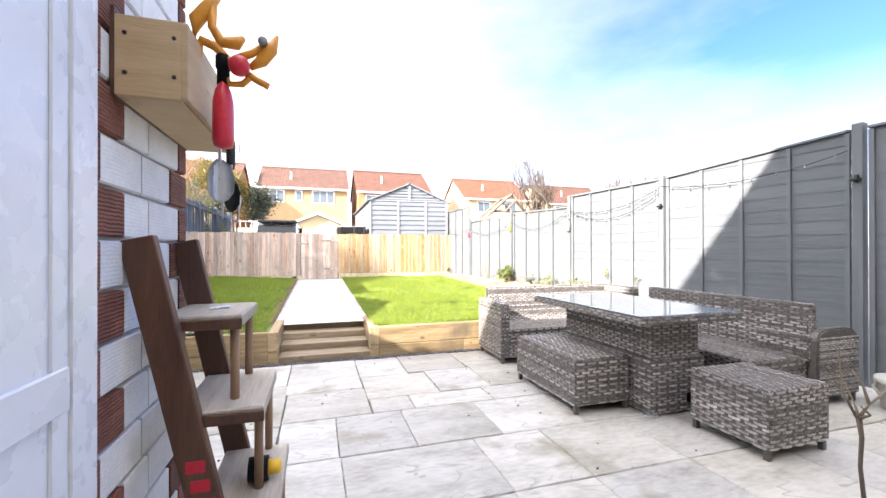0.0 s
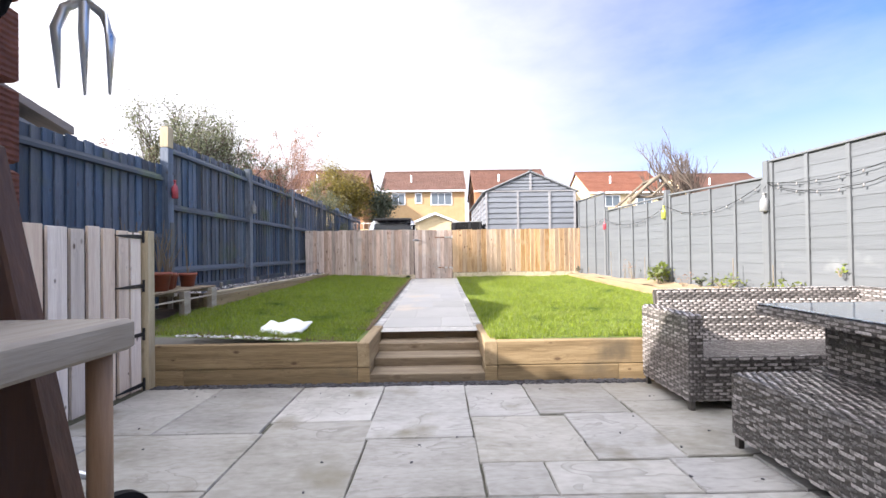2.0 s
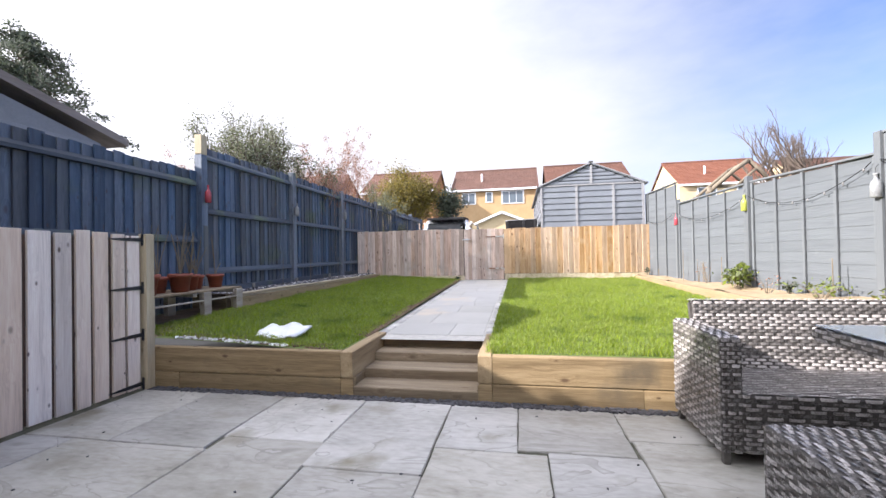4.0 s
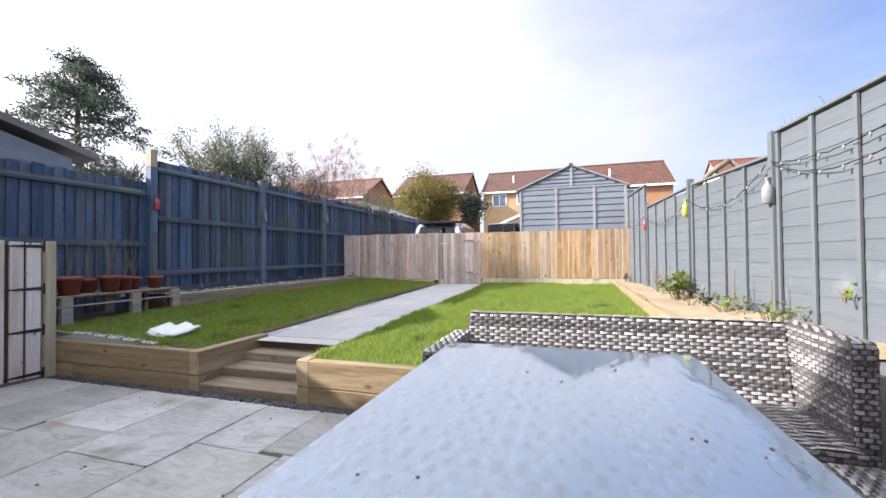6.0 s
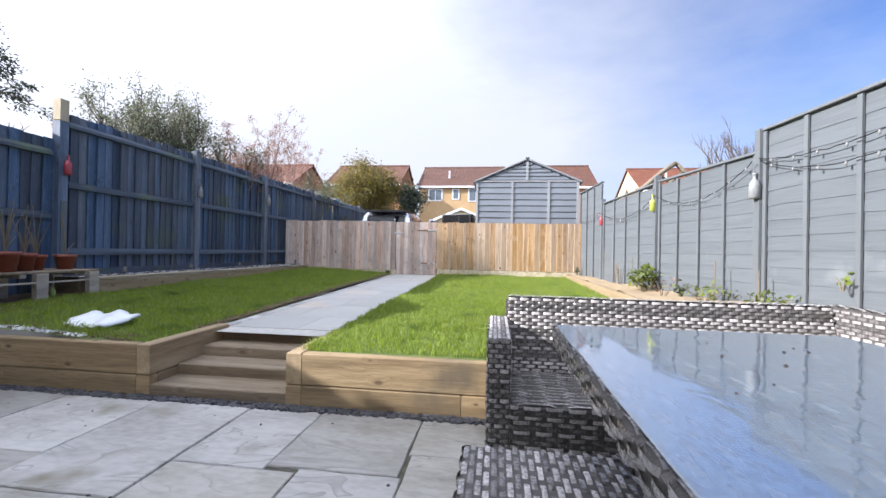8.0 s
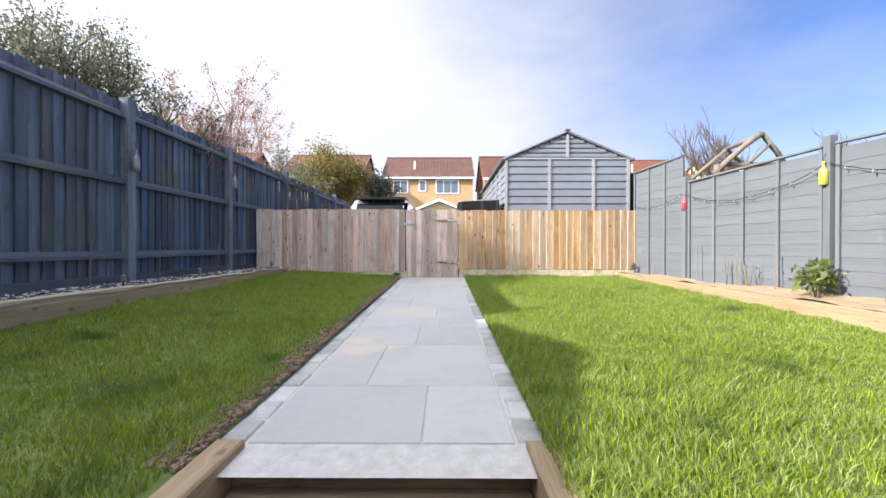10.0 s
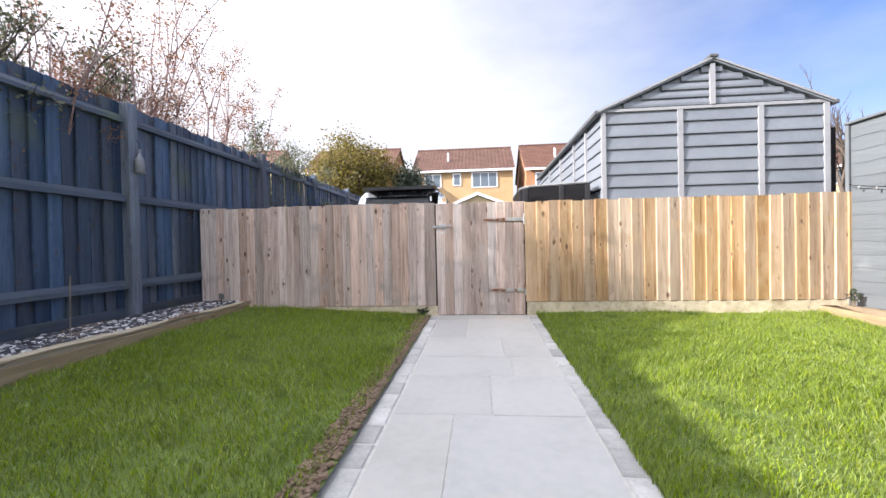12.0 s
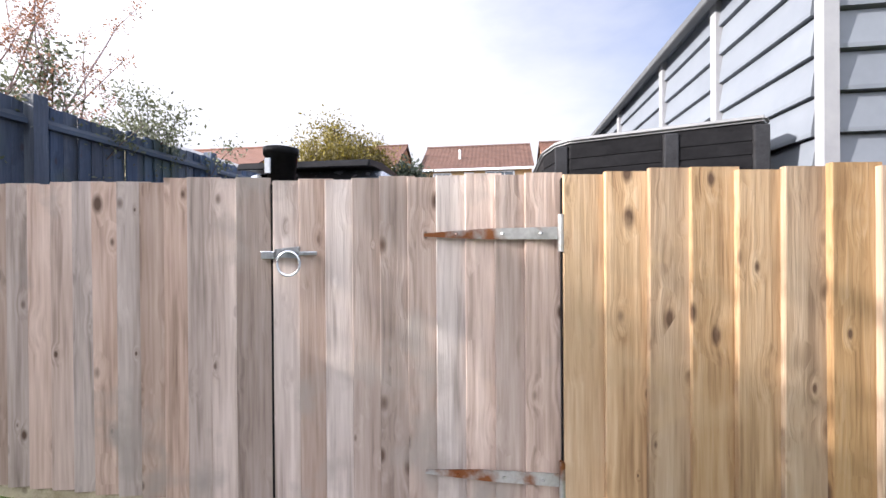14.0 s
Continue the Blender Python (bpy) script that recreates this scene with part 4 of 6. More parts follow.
for x, y in crumbs:
    s = rb.uniform(0.002, 0.005)
    k = len(cv)
    for dx, dy, dz in ((-s, -s * 0.6, 0), (s, -s, 0), (s * 0.8, s, 0), (-s, s * 0.7, 0), (0, 0, s * 1.1)):
        cv.append((x + dx, y + dy, 0.8512 + dz))
    cf += [(k, k + 1, k + 4), (k + 1, k + 2, k + 4), (k + 2, k + 3, k + 4), (k + 3, k, k + 4), (k + 3, k + 2, k + 1, k)]
tagged(mesh("leaf_crumbs", cv, cf, M_BARK), "dark leaf crumbs scattered on the wet glass", "debris", kind="stuff")


def backrest(parent, x0, x1, y, z0, z1, seed, lean=0.10, thick=0.07):
    """A leaning woven back along x: its foot at y, its top lean further back."""
    vs = [(x, yy, z) for z, s in ((z0, 0.0), (z1, lean)) for x, yy in ((x0, y + s), (x1, y + s), (x1, y + s + thick), (x0, y + s + thick))]
    bm = bmesh.new()
    b = [bm.verts.new(p) for p in vs]
    for f in ((3, 2, 1, 0), (4, 5, 6, 7), (0, 1, 5, 4), (1, 2, 6, 5), (2, 3, 7, 6), (3, 0, 4, 7)):
        bm.faces.new([b[i] for i in f])
    bmesh.ops.bevel(bm, geom=bm.edges[:], offset=0.02, segments=2, affect="EDGES")
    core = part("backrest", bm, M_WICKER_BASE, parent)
    up = Vector((0, lean, z1 - z0))
    ln = up.length
    up.normalize()
    weave("back_weave", parent, (x0 + 0.01, y - 0.002, z0), (1, 0, 0), up, x1 - x0 - 0.02, ln - 0.004, seed, 0.072, 0.022)
    weave("top_weave", parent, (x0, y + lean, z1 + 0.002), (1, 0, 0), (0, 1, 0), x1 - x0, thick, seed + 1)
    weave("rear_weave", parent, (x1 - 0.01, y + thick + 0.002, z0), (-1, 0, 0), up, x1 - x0 - 0.02, ln - 0.004, seed + 2, 0.072, 0.022)
    return core


sofa = thing("rattan_corner_sofa", (2.24, 4.39, 0), "corner sofa of " + RATTAN + " against the sleeper wall", "sofa")
woven_box(sofa, "seat", 0.112, 2.0, 0.0, 0.62, 0.07, 0.40, 60, "fl")
weave("seat_weave", sofa, (0.112, 0.0, 0.402), (1, 0, 0), (0, 1, 0), 1.89, 0.6, 70, 0.25, 0.023)
woven_box(sofa, "arm", 0.0, 0.11, -0.005, 0.70, 0.07, 0.715, 80, "flrt", "y")
backrest(sofa, 0.1, 2.0, 0.56, 0.36, 0.85, 90)
for x, y in ((0.03, 0.02), (0.03, 0.66), (1.95, 0.03)):
    leg(sofa, x, y)
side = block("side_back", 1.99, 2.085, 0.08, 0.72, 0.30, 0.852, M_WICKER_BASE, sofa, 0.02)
weave("side_weave", sofa, (1.988, 0.72, 0.36), (0, -1, 0), (0, 0, 1), 0.63, 0.48, 95, 0.072, 0.022)
weave("top_weave", sofa, (2.085, 0.08, 0.8535), (0, 1, 0), (-1, 0, 0), 0.64, 0.095, 96)
weave("end_weave", sofa, (1.99, 0.078, 0.30), (1, 0, 0), (0, 0, 1), 0.095, 0.55, 97)
weave("rear_weave", sofa, (2.087, 0.08, 0.30), (0, 1, 0), (0, 0, 1), 0.64, 0.55, 98)

sofa2 = thing("rattan_sofa", (3.62, 2.45, 0), "straight sofa of " + RATTAN + " along the grey fence", "sofa")
woven_box(sofa2, "seat", 0.0, 0.66, 0.0, 1.77, 0.07, 0.415, 110, "flb")
weave("seat_weave", sofa2, (0.66, 0.0, 0.417), (0, 1, 0), (-1, 0, 0), 1.77, 0.66, 112, 0.066, 0.023)
woven_box(sofa2, "backrest", 0.66, 0.76, -0.02, 1.79, 0.1, 0.875, 120, "fblrt", "y")
for x, y in ((0.03, 0.03), (0.03, 1.73), (0.7, 0.03), (0.7, 1.73)):
    leg(sofa2, x, y)
chair = thing("rattan_armchair", (4.52, 2.42, 0), "dark rattan armchair with a rounded back near the fence", "armchair")
bm = bmesh.new()
prism(bm, [(-0.27, 0.08), (0.27, 0.08), (0.27, 0.56), (0.22, 0.64), (0.12, 0.67), (-0.14, 0.67), (-0.23, 0.64), (-0.27, 0.58)], -0.08, 0.0, "y")
bmesh.ops.bevel(bm, geom=bm.edges[:], offset=0.012, segments=2, affect="EDGES")
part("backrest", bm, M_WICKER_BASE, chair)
weave("back_weave", chair, (-0.25, -0.083, 0.1), (1, 0, 0), (0, 0, 1), 0.50, 0.5, 131, 0.05, 0.016)
woven_box(chair, "seat", -0.27, 0.27, 0.004, 0.42, 0.08, 0.38, 134, "lrt")
woven_box(chair, "arm", -0.285, -0.20, -0.02, 0.42, 0.382, 0.60, 139, "flrt", "y")
for x, y in ((-0.24, -0.04), (0.24, -0.04), (-0.24, 0.39), (0.24, 0.39)):
    leg(chair, x, y, 0.085)
planter = thing("mesh_planter", (4.50, 4.66, 0), "tall tapered pale grey planter between the sofas", "planter")
bm = bmesh.new()
lathe(bm, [(0.09, 0.0), (0.11, 0.02), (0.155, 0.68), (0.16, 0.70), (0.145, 0.70), (0.13, 0.60)], sides=24)
part("body", bm, M_PLASTERPOT, planter, smooth=True)

# ---- side gate and its post ----
sg = thing("pallet_gate", (-2.38, 4.1, 0.0), "side gate of pale pallet boards with black hinges", "gate")
spans = ((4.935, 5.07), (4.80, 4.925), (4.64, 4.775), (4.50, 4.625), (4.35, 4.48), (4.17, 4.335), (3.99, 4.15), (3.80, 3.97), (3.62, 3.78), (3.44, 3.6), (3.26, 3.42), (3.1, 3.24))
for k, (a, b) in enumerate(spans):
    block("board", 0.0, 0.022, a - 4.092, b - 4.108, 0.02 + 0.004 * (k % 3), 1.44 + 0.01 * (k % 4), M_PALLET, sg, 0.003)
# added sheet, dark to stand for shade in the board gaps
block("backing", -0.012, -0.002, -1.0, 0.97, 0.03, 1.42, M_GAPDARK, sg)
for z in (1.405, 0.955, 0.515, 0.06):
    bm = bmesh.new()
    prism(bm, [(0.97, z - 0.018), (0.97, z + 0.018), (0.80, z + 0.014), (0.66, z + 0.004), (0.66, z - 0.004), (0.80, z - 0.014)], 0.024, 0.03, "x")
    tube(bm, [(0.03, 0.985, z - 0.055), (0.03, 0.985, z + 0.055)], 0.011, 8)
    box(bm, 0.022, 0.03, 0.99, 1.02, z - 0.055, z + 0.055, 0.002)
    part("t_hinge", bm, M_METAL_DK, sg, "black painted T hinge")
p = block("gate_post", -2.40, -2.31, 5.09, 5.172, 0.0, 1.46, M_POSTPALE, None, 0.006)
tagged(p, "pale square timber gate post", "post")

# ---- ladder shelf by the house wall ----
lad = thing("ladder_shelf", (-0.25, 1.76, 0), "leaning plant ladder of brown stringers with three weathered shelves", "shelf")


def stringer(y0):
    top, foot = Vector((-0.155, y0, 1.40)), Vector((0.155, y0, 0.0))
    d = (top - foot).normalized()
    q = Vector((d.z, 0, -d.x)) * 0.05
    bm = bmesh.new()
    pts = [foot - q, foot + q, top + q, top - q]
    prism(bm, [(p.x, p.z) for p in pts], y0 - 0.022, y0 + 0.022, "y")
    bmesh.ops.bevel(bm, geom=bm.edges[:], offset=0.004, segments=1, affect="EDGES")
    return part("stringer", bm, M_BROWN, lad)


near_s = stringer(-0.27)
stringer(0.225)
red_bars = []
for k, z in enumerate((0.62, 0.555, 0.49)):
    bm = bmesh.new()
    cx = 0.155 - 0.31 * z / 1.4
    box(bm, cx - 0.03, cx + 0.028, -0.0238, -0.0225, z, z + 0.04, 0)
    part("red_mark", bm, M_RED, near_s, "faded red stencilled mark", (0, -0.27, 0))
for z, fx in ((1.125, 0.14), (0.81, 0.222), (0.466, 0.275)):
    sx = 0.155 - 0.31 * z / 1.4
    block("shelf", sx - 0.04, fx, -0.26 if z < 1 else -0.19, 0.20, z - 0.048, z, M_SHELF, lad, 0.006)
    block("edge_strip", sx - 0.03, fx + 0.002, -0.275 if z < 1 else -0.205, -0.262 if z < 1 else -0.192, z - 0.05, z - 0.012, M_BROWN, lad, 0.003)
    for y in (-0.15, 0.17):
        bm = bmesh.new()
        tube(bm, [(fx - 0.03, y, max(0.0, z - 0.37)), (fx - 0.03, y, z - 0.05)], 0.016, 12)
        part("dowel", bm, M_DOWEL, lad, smooth=True)
peg = thing("metal_peg", (-0.22, 1.74, 1.126), "small bright metal peg lying on the top shelf", "peg")
bm = bmesh.new()
tube(bm, [(-0.03, -0.02, 0.006), (0.03, 0.03, 0.006)], [0.004, 0.006], 8)
part("shaft", bm, M_STEEL, peg)
torch = thing("garden_torch", (-0.05, 1.66, 0.467), "small black and yellow torch lying on the low shelf", "torch")
bm = bmesh.new()
tube(bm, [(-0.05, 0, 0.045), (0.02, 0, 0.045)], 0.045, 16)
part("head", bm, M_BLACK, torch, smooth=True)
bm = bmesh.new()
tube(bm, [(0.02, 0, 0.045), (0.06, 0, 0.045), (0.066, 0, 0.045)], [0.03, 0.026, 0.02], 14)
part("collar", bm, M_YELLOW, torch, "yellow plastic collar", smooth=True)

# ---- trough on the wall with tools hung from it ----
tr = thing("wall_trough", (-0.30, 1.71, 1.825), "wooden trough planter fixed to the block wall, screws showing", "planter")
block("end_panel", -0.125, 0.05, -0.33, -0.312, 0.0, 0.245, M_BOXWOOD, tr, 0.003)
block("end_panel", -0.125, 0.05, 0.372, 0.39, 0.0, 0.245, M_BOXWOOD, tr, 0.003)
block("front_panel", 0.051, 0.067, -0.33, 0.39, 0.005, 0.245, M_BOXWOOD, tr, 0.003)
block("bottom", -0.125, 0.05, -0.311, 0.371, 0.0, 0.018, M_BOXWOOD, tr, 0.002)
block("back_panel", -0.138, -0.126, -0.33, 0.39, 0.0, 0.27, M_BROWN, tr, 0.002)
block("soil", -0.124, 0.049, -0.311, 0.371, 0.02, 0.22, M_SOIL, tr, 0.002)
for x in (-0.1, 0.03):
    for z in (0.07, 0.19):
        bm = bmesh.new()
        tube(bm, [(x, -0.333, z), (x, -0.329, z)], 0.006, 8)
        part("screw", bm, M_METAL_DK, tr)

orn = thing("garden_ornament", (-0.108, 1.515, 2.005), "orange plastic garden ornament of curved lobes with a red ball", "ornament")
bm = bmesh.new()
# lobes in the ornament's own plane: points (across, up) and thickness
for line in (((-0.150, 0.075, 0.014), (-0.140, 0.155, 0.026), (-0.100, 0.215, 0.022), (-0.058, 0.258, 0.005)),
             ((-0.090, 0.215, 0.016), (-0.092, 0.140, 0.015), (-0.062, 0.090, 0.020), (-0.012, 0.092, 0.024), (0.010, 0.115, 0.010)),
             ((-0.130, 0.090, 0.014), (-0.080, 0.070, 0.016), (-0.040, 0.030, 0.014), (0.0, 0.0, 0.012)),
             ((0.030, 0.010, 0.011), (0.070, 0.040, 0.022), (0.100, 0.085, 0.024), (0.122, 0.138, 0.006)),
             ((-0.020, 0.035, 0.014), (0.035, 0.062, 0.014), (0.080, 0.095, 0.014)),
             ((0.0, 0.0, 0.014), (0.050, -0.030, 0.013), (0.092, -0.050, 0.013)),
             ((-0.062, -0.015, 0.010), (-0.035, -0.055, 0.011), (0.005, -0.052, 0.012), (0.035, -0.020, 0.010))):
    tube(bm, [(p[0], 0.02, p[1]) for p in line], [p[2] for p in line], 12)
part("lobes", bm, M_ORANGE, orn, smooth=True)


def ball(name, parent, at, r, material, label):
    bm = bmesh.new()
    bmesh.ops.create_uvsphere(bm, u_segments=20, v_segments=12, radius=r)
    bmesh.ops.translate(bm, verts=bm.verts, vec=at)
    return part(name, bm, material, parent, label, smooth=True)


ball("red_ball", orn, (0.0, -0.012, 0.0), 0.036, M_RED, "round red ball")
ball("knob", orn, (0.075, -0.004, 0.102), 0.017, M_GREYLID, "small grey knob")
bm = bmesh.new()
tube(bm, [(-0.13, 0.02, 0.085), (-0.135, 0.03, 0.03), (-0.14, 0.05, -0.06)], 0.012, 8)
part("stem", bm, M_ORANGE, orn)

bottle = thing("spray_bottle", (-0.165, 1.54, 1.72), "bright red plastic bottle hung on the trough by its dark neck", "bottle")
bm = bmesh.new()
lathe(bm, [(0.012, 0.0), (0.040, 0.008), (0.047, 0.03), (0.045, 0.16), (0.036, 0.20), (0.022, 0.225), (0.02, 0.235)], sides=20)
for vt in bm.verts:
    vt.co.x *= 0.75
part("body", bm, M_RED, bottle, smooth=True)
bm = bmesh.new()
lathe(bm, [(0.021, 0.225), (0.021, 0.28), (0.026, 0.285), (0.026, 0.325), (0.012, 0.34)], sides=14)
part("neck", bm, M_BLACK, bottle, "dark cap", smooth=True)


def trowel(name, at, length, width, label, handle):
    t = thing(name, at, label, "trowel")
    t.rotation_euler.z = radians(-65)
    prof = [(0.25, 0.0), (0.75, -0.18), (1.0, -0.42), (0.95, -0.75), (0.6, -0.92), (0.12, -1.0)]
    bm = bmesh.new()
    rows = []
    for wf, zf in prof:
        row = []
        for s in (-1, -0.5, 0, 0.5, 1):
            y = s * width * 0.5 * wf
            row.append(bm.verts.new((0.018 * (s * s) * wf, y, zf * length)))
        rows.append(row)
    for a, b in zip(rows, rows[1:]):
        for k in range(4):
            bm.faces.new((a[k], a[k + 1], b[k + 1], b[k]))
    bmesh.ops.solidify(bm, geom=bm.faces[:], thickness=0.003)
    part("blade", bm, M_STEEL if "steel" in label else M_METAL_DK, t, smooth=True)
    bm = bmesh.new()
    tube(bm, [(0.004, 0, -0.01), (0.0, 0, 0.03), (0.004, 0, 0.06)], [0.007, 0.006, 0.007], 10)
    part("tang", bm, M_STEEL, t)
    bm = bmesh.new()
    tube(bm, [(0.004, 0, 0.06), (0.004, 0, 0.08), (0.004, 0, 0.15), (0.004, 0, 0.175)], [0.011, 0.015, 0.016, 0.009], 12)
    part("handle", bm, handle, t, smooth=True)
    return t


trowel("hand_trowel", (-0.20, 1.655, 1.705), 0.165, 0.095, "broad bright steel hand trowel hung by its dark handle", M_METAL_DK)
trowel("transplant_trowel", (-0.195, 1.835, 1.66), 0.14, 0.062, "narrow dark transplanting trowel hung by a green handle", M_METAL_DK)
fork = thing("hand_fork", (-0.228, 2.01, 1.665), "three-tined bright steel hand fork with a black handle", "hand fork")
fork.rotation_euler.z = radians(-65)
fork.scale = (1.3, 1.3, 1.3)
bm = bmesh.new()
tube(bm, [(0, -0.026, -0.125), (0.004, -0.028, -0.05), (0, -0.02, -0.02), (0, 0, -0.004), (0, 0.02, -0.02), (0.004, 0.028, -0.05), (0, 0.026, -0.125)], [0.0015, 0.006, 0.006, 0.006, 0.006, 0.006, 0.0015], 8)
tube(bm, [(0, 0, -0.13), (0.004, 0, -0.05), (0, 0, 0.0), (0, 0, 0.05)], [0.0015, 0.006, 0.006, 0.005], 8)
part("tine_head", bm, M_STEEL, fork, smooth=True)
bm = bmesh.new()
tube(bm, [(0, 0, 0.05), (0, 0, 0.07), (0, 0, 0.14), (0, 0, 0.16)], [0.010, 0.015, 0.015, 0.008], 12)
part("handle", bm, M_BLACK, fork, smooth=True)
for y, z in ((1.655, 1.875), (1.835, 1.83), (2.02, 1.82), (1.54, 2.06)):
    hk = thing("hook", (-0.2, y, z), "small wire hook on the trough", "hook", "hooks on the trough")
    bm = bmesh.new()
    tube(bm, [(-0.006, 0, 0.05), (0.004, 0, 0.04), (0.008, 0, 0.0), (0.002, 0, -0.015), (-0.004, 0, -0.005)], 0.0025, 6)
    part("wire", bm, M_STEEL, hk)

# ---- bare sapling, white pot and trolley ----
def sapling(name, at, label):
    t = thing(name, at, label, "sapling")
    bm = bmesh.new()
    tube(bm, [(0, 0, 0), (-0.015, 0.01, 0.2), (-0.02, 0.0, 0.36), (-0.005, 0.02, 0.45)], [0.011, 0.01, 0.011, 0.014], 8)
    part("stem", bm, M_BARK, t, smooth=True)
    for pts in (((-0.005, 0.02, 0.44), (-0.06, 0.06, 0.58), (-0.075, 0.07, 0.82)), ((-0.01, 0.02, 0.45), (0.04, 0.0, 0.53), (0.13, -0.03, 0.60), (0.2, -0.02, 0.66)),
                ((0.04, 0.0, 0.53), (0.05, 0.03, 0.62), (0.02, 0.06, 0.70)), ((0.0, 0.02, 0.45), (-0.05, -0.05, 0.5), (-0.14, -0.06, 0.56)),
                ((0.1, -0.02, 0.58), (0.15, 0.04, 0.60), (0.22, 0.06, 0.62)), ((0.0, 0.02, 0.45), (0.04, 0.06, 0.5), (0.03, 0.1, 0.62))):
        bm = bmesh.new()
        tube(bm, pts, [0.009] + [0.006] * (len(pts) - 2) + [0.003], 6)
        part("branch", bm, M_LOG, t, smooth=True)
    return t


sapling("bare_sapling", (2.94, 1.36, 0.0), "thin bare sapling with pale forked branches standing on the patio")
wp = thing("white_pot", (4.86, 2.06, 0.0), "round pale grey garden pot on the patio", "pot")
bm = bmesh.new()
lathe(bm, [(0.13, 0.0), (0.15, 0.02), (0.19, 0.22), (0.20, 0.225), (0.20, 0.27), (0.18, 0.27), (0.17, 0.2)], sides=24)
part("body", bm, M_PLASTERPOT, wp, smooth=True)
cart = thing("garden_trolley", (-1.06, 2.84, 0.0), "grey tubular garden trolley with a dark rubber wheel", "trolley")
for dy in (0.0, 0.22):
    bm = bmesh.new()
    tube(bm, [(-0.62, -0.06 + dy, 0.32), (-0.10, -0.03 + dy, 0.325), (0.0, -0.035 + dy, 0.31), (0.06, -0.05 + dy, 0.265), (0.075, -0.06 + dy, 0.19), (0.08, -0.08 + dy, 0.012)], 0.0165, 12)
    part("frame", bm, M_CARPAINT, cart, "pale grey metal tube", smooth=True)
bm = bmesh.new()
tube(bm, [(0.0, -0.035, 0.22), (0.0, 0.19, 0.22)], 0.012, 8)
part("cross_bar", bm, M_CARPAINT, cart, smooth=True)
axle = Vector((0.86, -0.5, 0.0)).normalized()
hub_at = Vector((0.11, 0.13, 0.135))


def disc(name, parent, r_out, r_in, half, material, label):
    """A round ring or disc on the trolley's axle."""
    bm = bmesh.new()
    tube(bm, [hub_at + axle * q for q in (-half, -half * 0.8, half * 0.8, half)], [r_in, r_out, r_out, r_in], 32)
    return part(name, bm, material, parent, label, smooth=False)


tyre = disc("tyre", cart, 0.135, 0.105, 0.026, M_BLACK, "dark rubber tyre")
disc("rim", tyre, 0.098, 0.07, 0.03, M_SHED, "grey-blue plastic rim")
disc("hub_cap", tyre, 0.03, 0.02, 0.036, M_BLACK, "dark hub cap")

# ---- plant bench on the left lawn, with pots ----
pb = thing("pallet_bench", (-3.02, 6.06, 0.46), "low bench knocked together from weathered pallet boards", "bench")
for k in range(4):
    block("slat", -0.34 + k * 0.165, -0.34 + k * 0.165 + 0.13, -0.9, 0.93, 0.335, 0.36, M_STEP, pb, 0.004)
block("apron", 0.28, 0.30, -0.88, 0.9, 0.225, 0.245, M_SHELF, pb, 0.003)
for y in (-0.55, 0.27, 0.86):
    for x in (-0.27, 0.26):
        block("leg", x - 0.02, x + 0.045, y - 0.06, y + 0.06, -0.04, 0.334, M_SHELF, pb, 0.004)
for y in (-0.7, 0.1, 0.8):
    block("bearer", -0.3, 0.27, y - 0.03, y + 0.03, 0.29, 0.334, M_SHELF, pb, 0.003)


def potted(at, r, h, label, twigs, seed):
    t = thing("plant_pot", at, label, "plant pot", "pots on the bench")
    bm = bmesh.new()
    lathe(bm, [(r * 0.72, 0.0), (r * 0.93, h * 0.8), (r * 1.05, h * 0.8), (r * 1.08, h), (r * 0.96, h), (r * 0.9, h * 0.8)], sides=20)
    part("pot", bm, M_TERRA, t, smooth=True)
    bm = bmesh.new()
    lathe(bm, [(r * 0.9, h * 0.84), (r * 0.3, h * 0.9)], sides=16)
    part("compost", bm, M_SOIL, t)
    rr = random.Random(seed)
    for k in range(twigs):
        bm = bmesh.new()
        a = rr.uniform(0, 6.28)
        hh = rr.uniform(0.15, 0.62)
        lean = rr.uniform(0.02, 0.16)
        tube(bm, [(0, 0, h * 0.85), (lean * 0.3 * math.cos(a), lean * 0.3 * math.sin(a), h + hh * 0.4), (lean * math.cos(a), lean * math.sin(a), h + hh)], [0.008, 0.006, 0.003], 5)
        part("twig", bm, M_LOG, t)
    return t


for k, (y, x, r, h, tw) in enumerate(((5.36, -2.93, 0.115, 0.19, 3), (5.63, -2.90, 0.135, 0.23, 8), (5.93, -3.05, 0.11, 0.19, 5), (6.10, -2.90, 0.125, 0.22, 10), (6.34, -2.98, 0.105, 0.20, 8), (6.52, -3.06, 0.095, 0.18, 6), (6.80, -3.0, 0.105, 0.18, 3))):
    potted((x, y, 0.82), r, h, "terracotta plastic plant pot with bare sticks on the bench", tw, k)
cups = thing("empty_bottle", (-2.95, 6.62, 0.47), "small clear yellow plastic bottle under the bench", "bottle")
bm = bmesh.new()
lathe(bm, [(0.03, 0), (0.033, 0.01), (0.033, 0.10), (0.015, 0.13), (0.015, 0.15)], sides=14)
part("body", bm, M_LIME, cups, smooth=True)

# torn polythene sheet on the lawn edge
rp = random.Random(11)
pv, pf = [], []
for j in range(7):
    for i in range(11):
        u, w = i / 10, j / 6
        x = -0.22 + 0.44 * u + rp.uniform(-0.012, 0.012)
        y = -0.17 + 0.34 * w + rp.uniform(-0.015, 0.015)
        z = 0.03 + 0.075 * w + 0.02 * math.sin(9 * u + 3 * w) + rp.uniform(-0.008, 0.008)
        pv.append((x, y, z))
pf = [(j * 11 + i, j * 11 + i + 1, (j + 1) * 11 + i + 1, (j + 1) * 11 + i) for j in range(6) for i in range(10)]
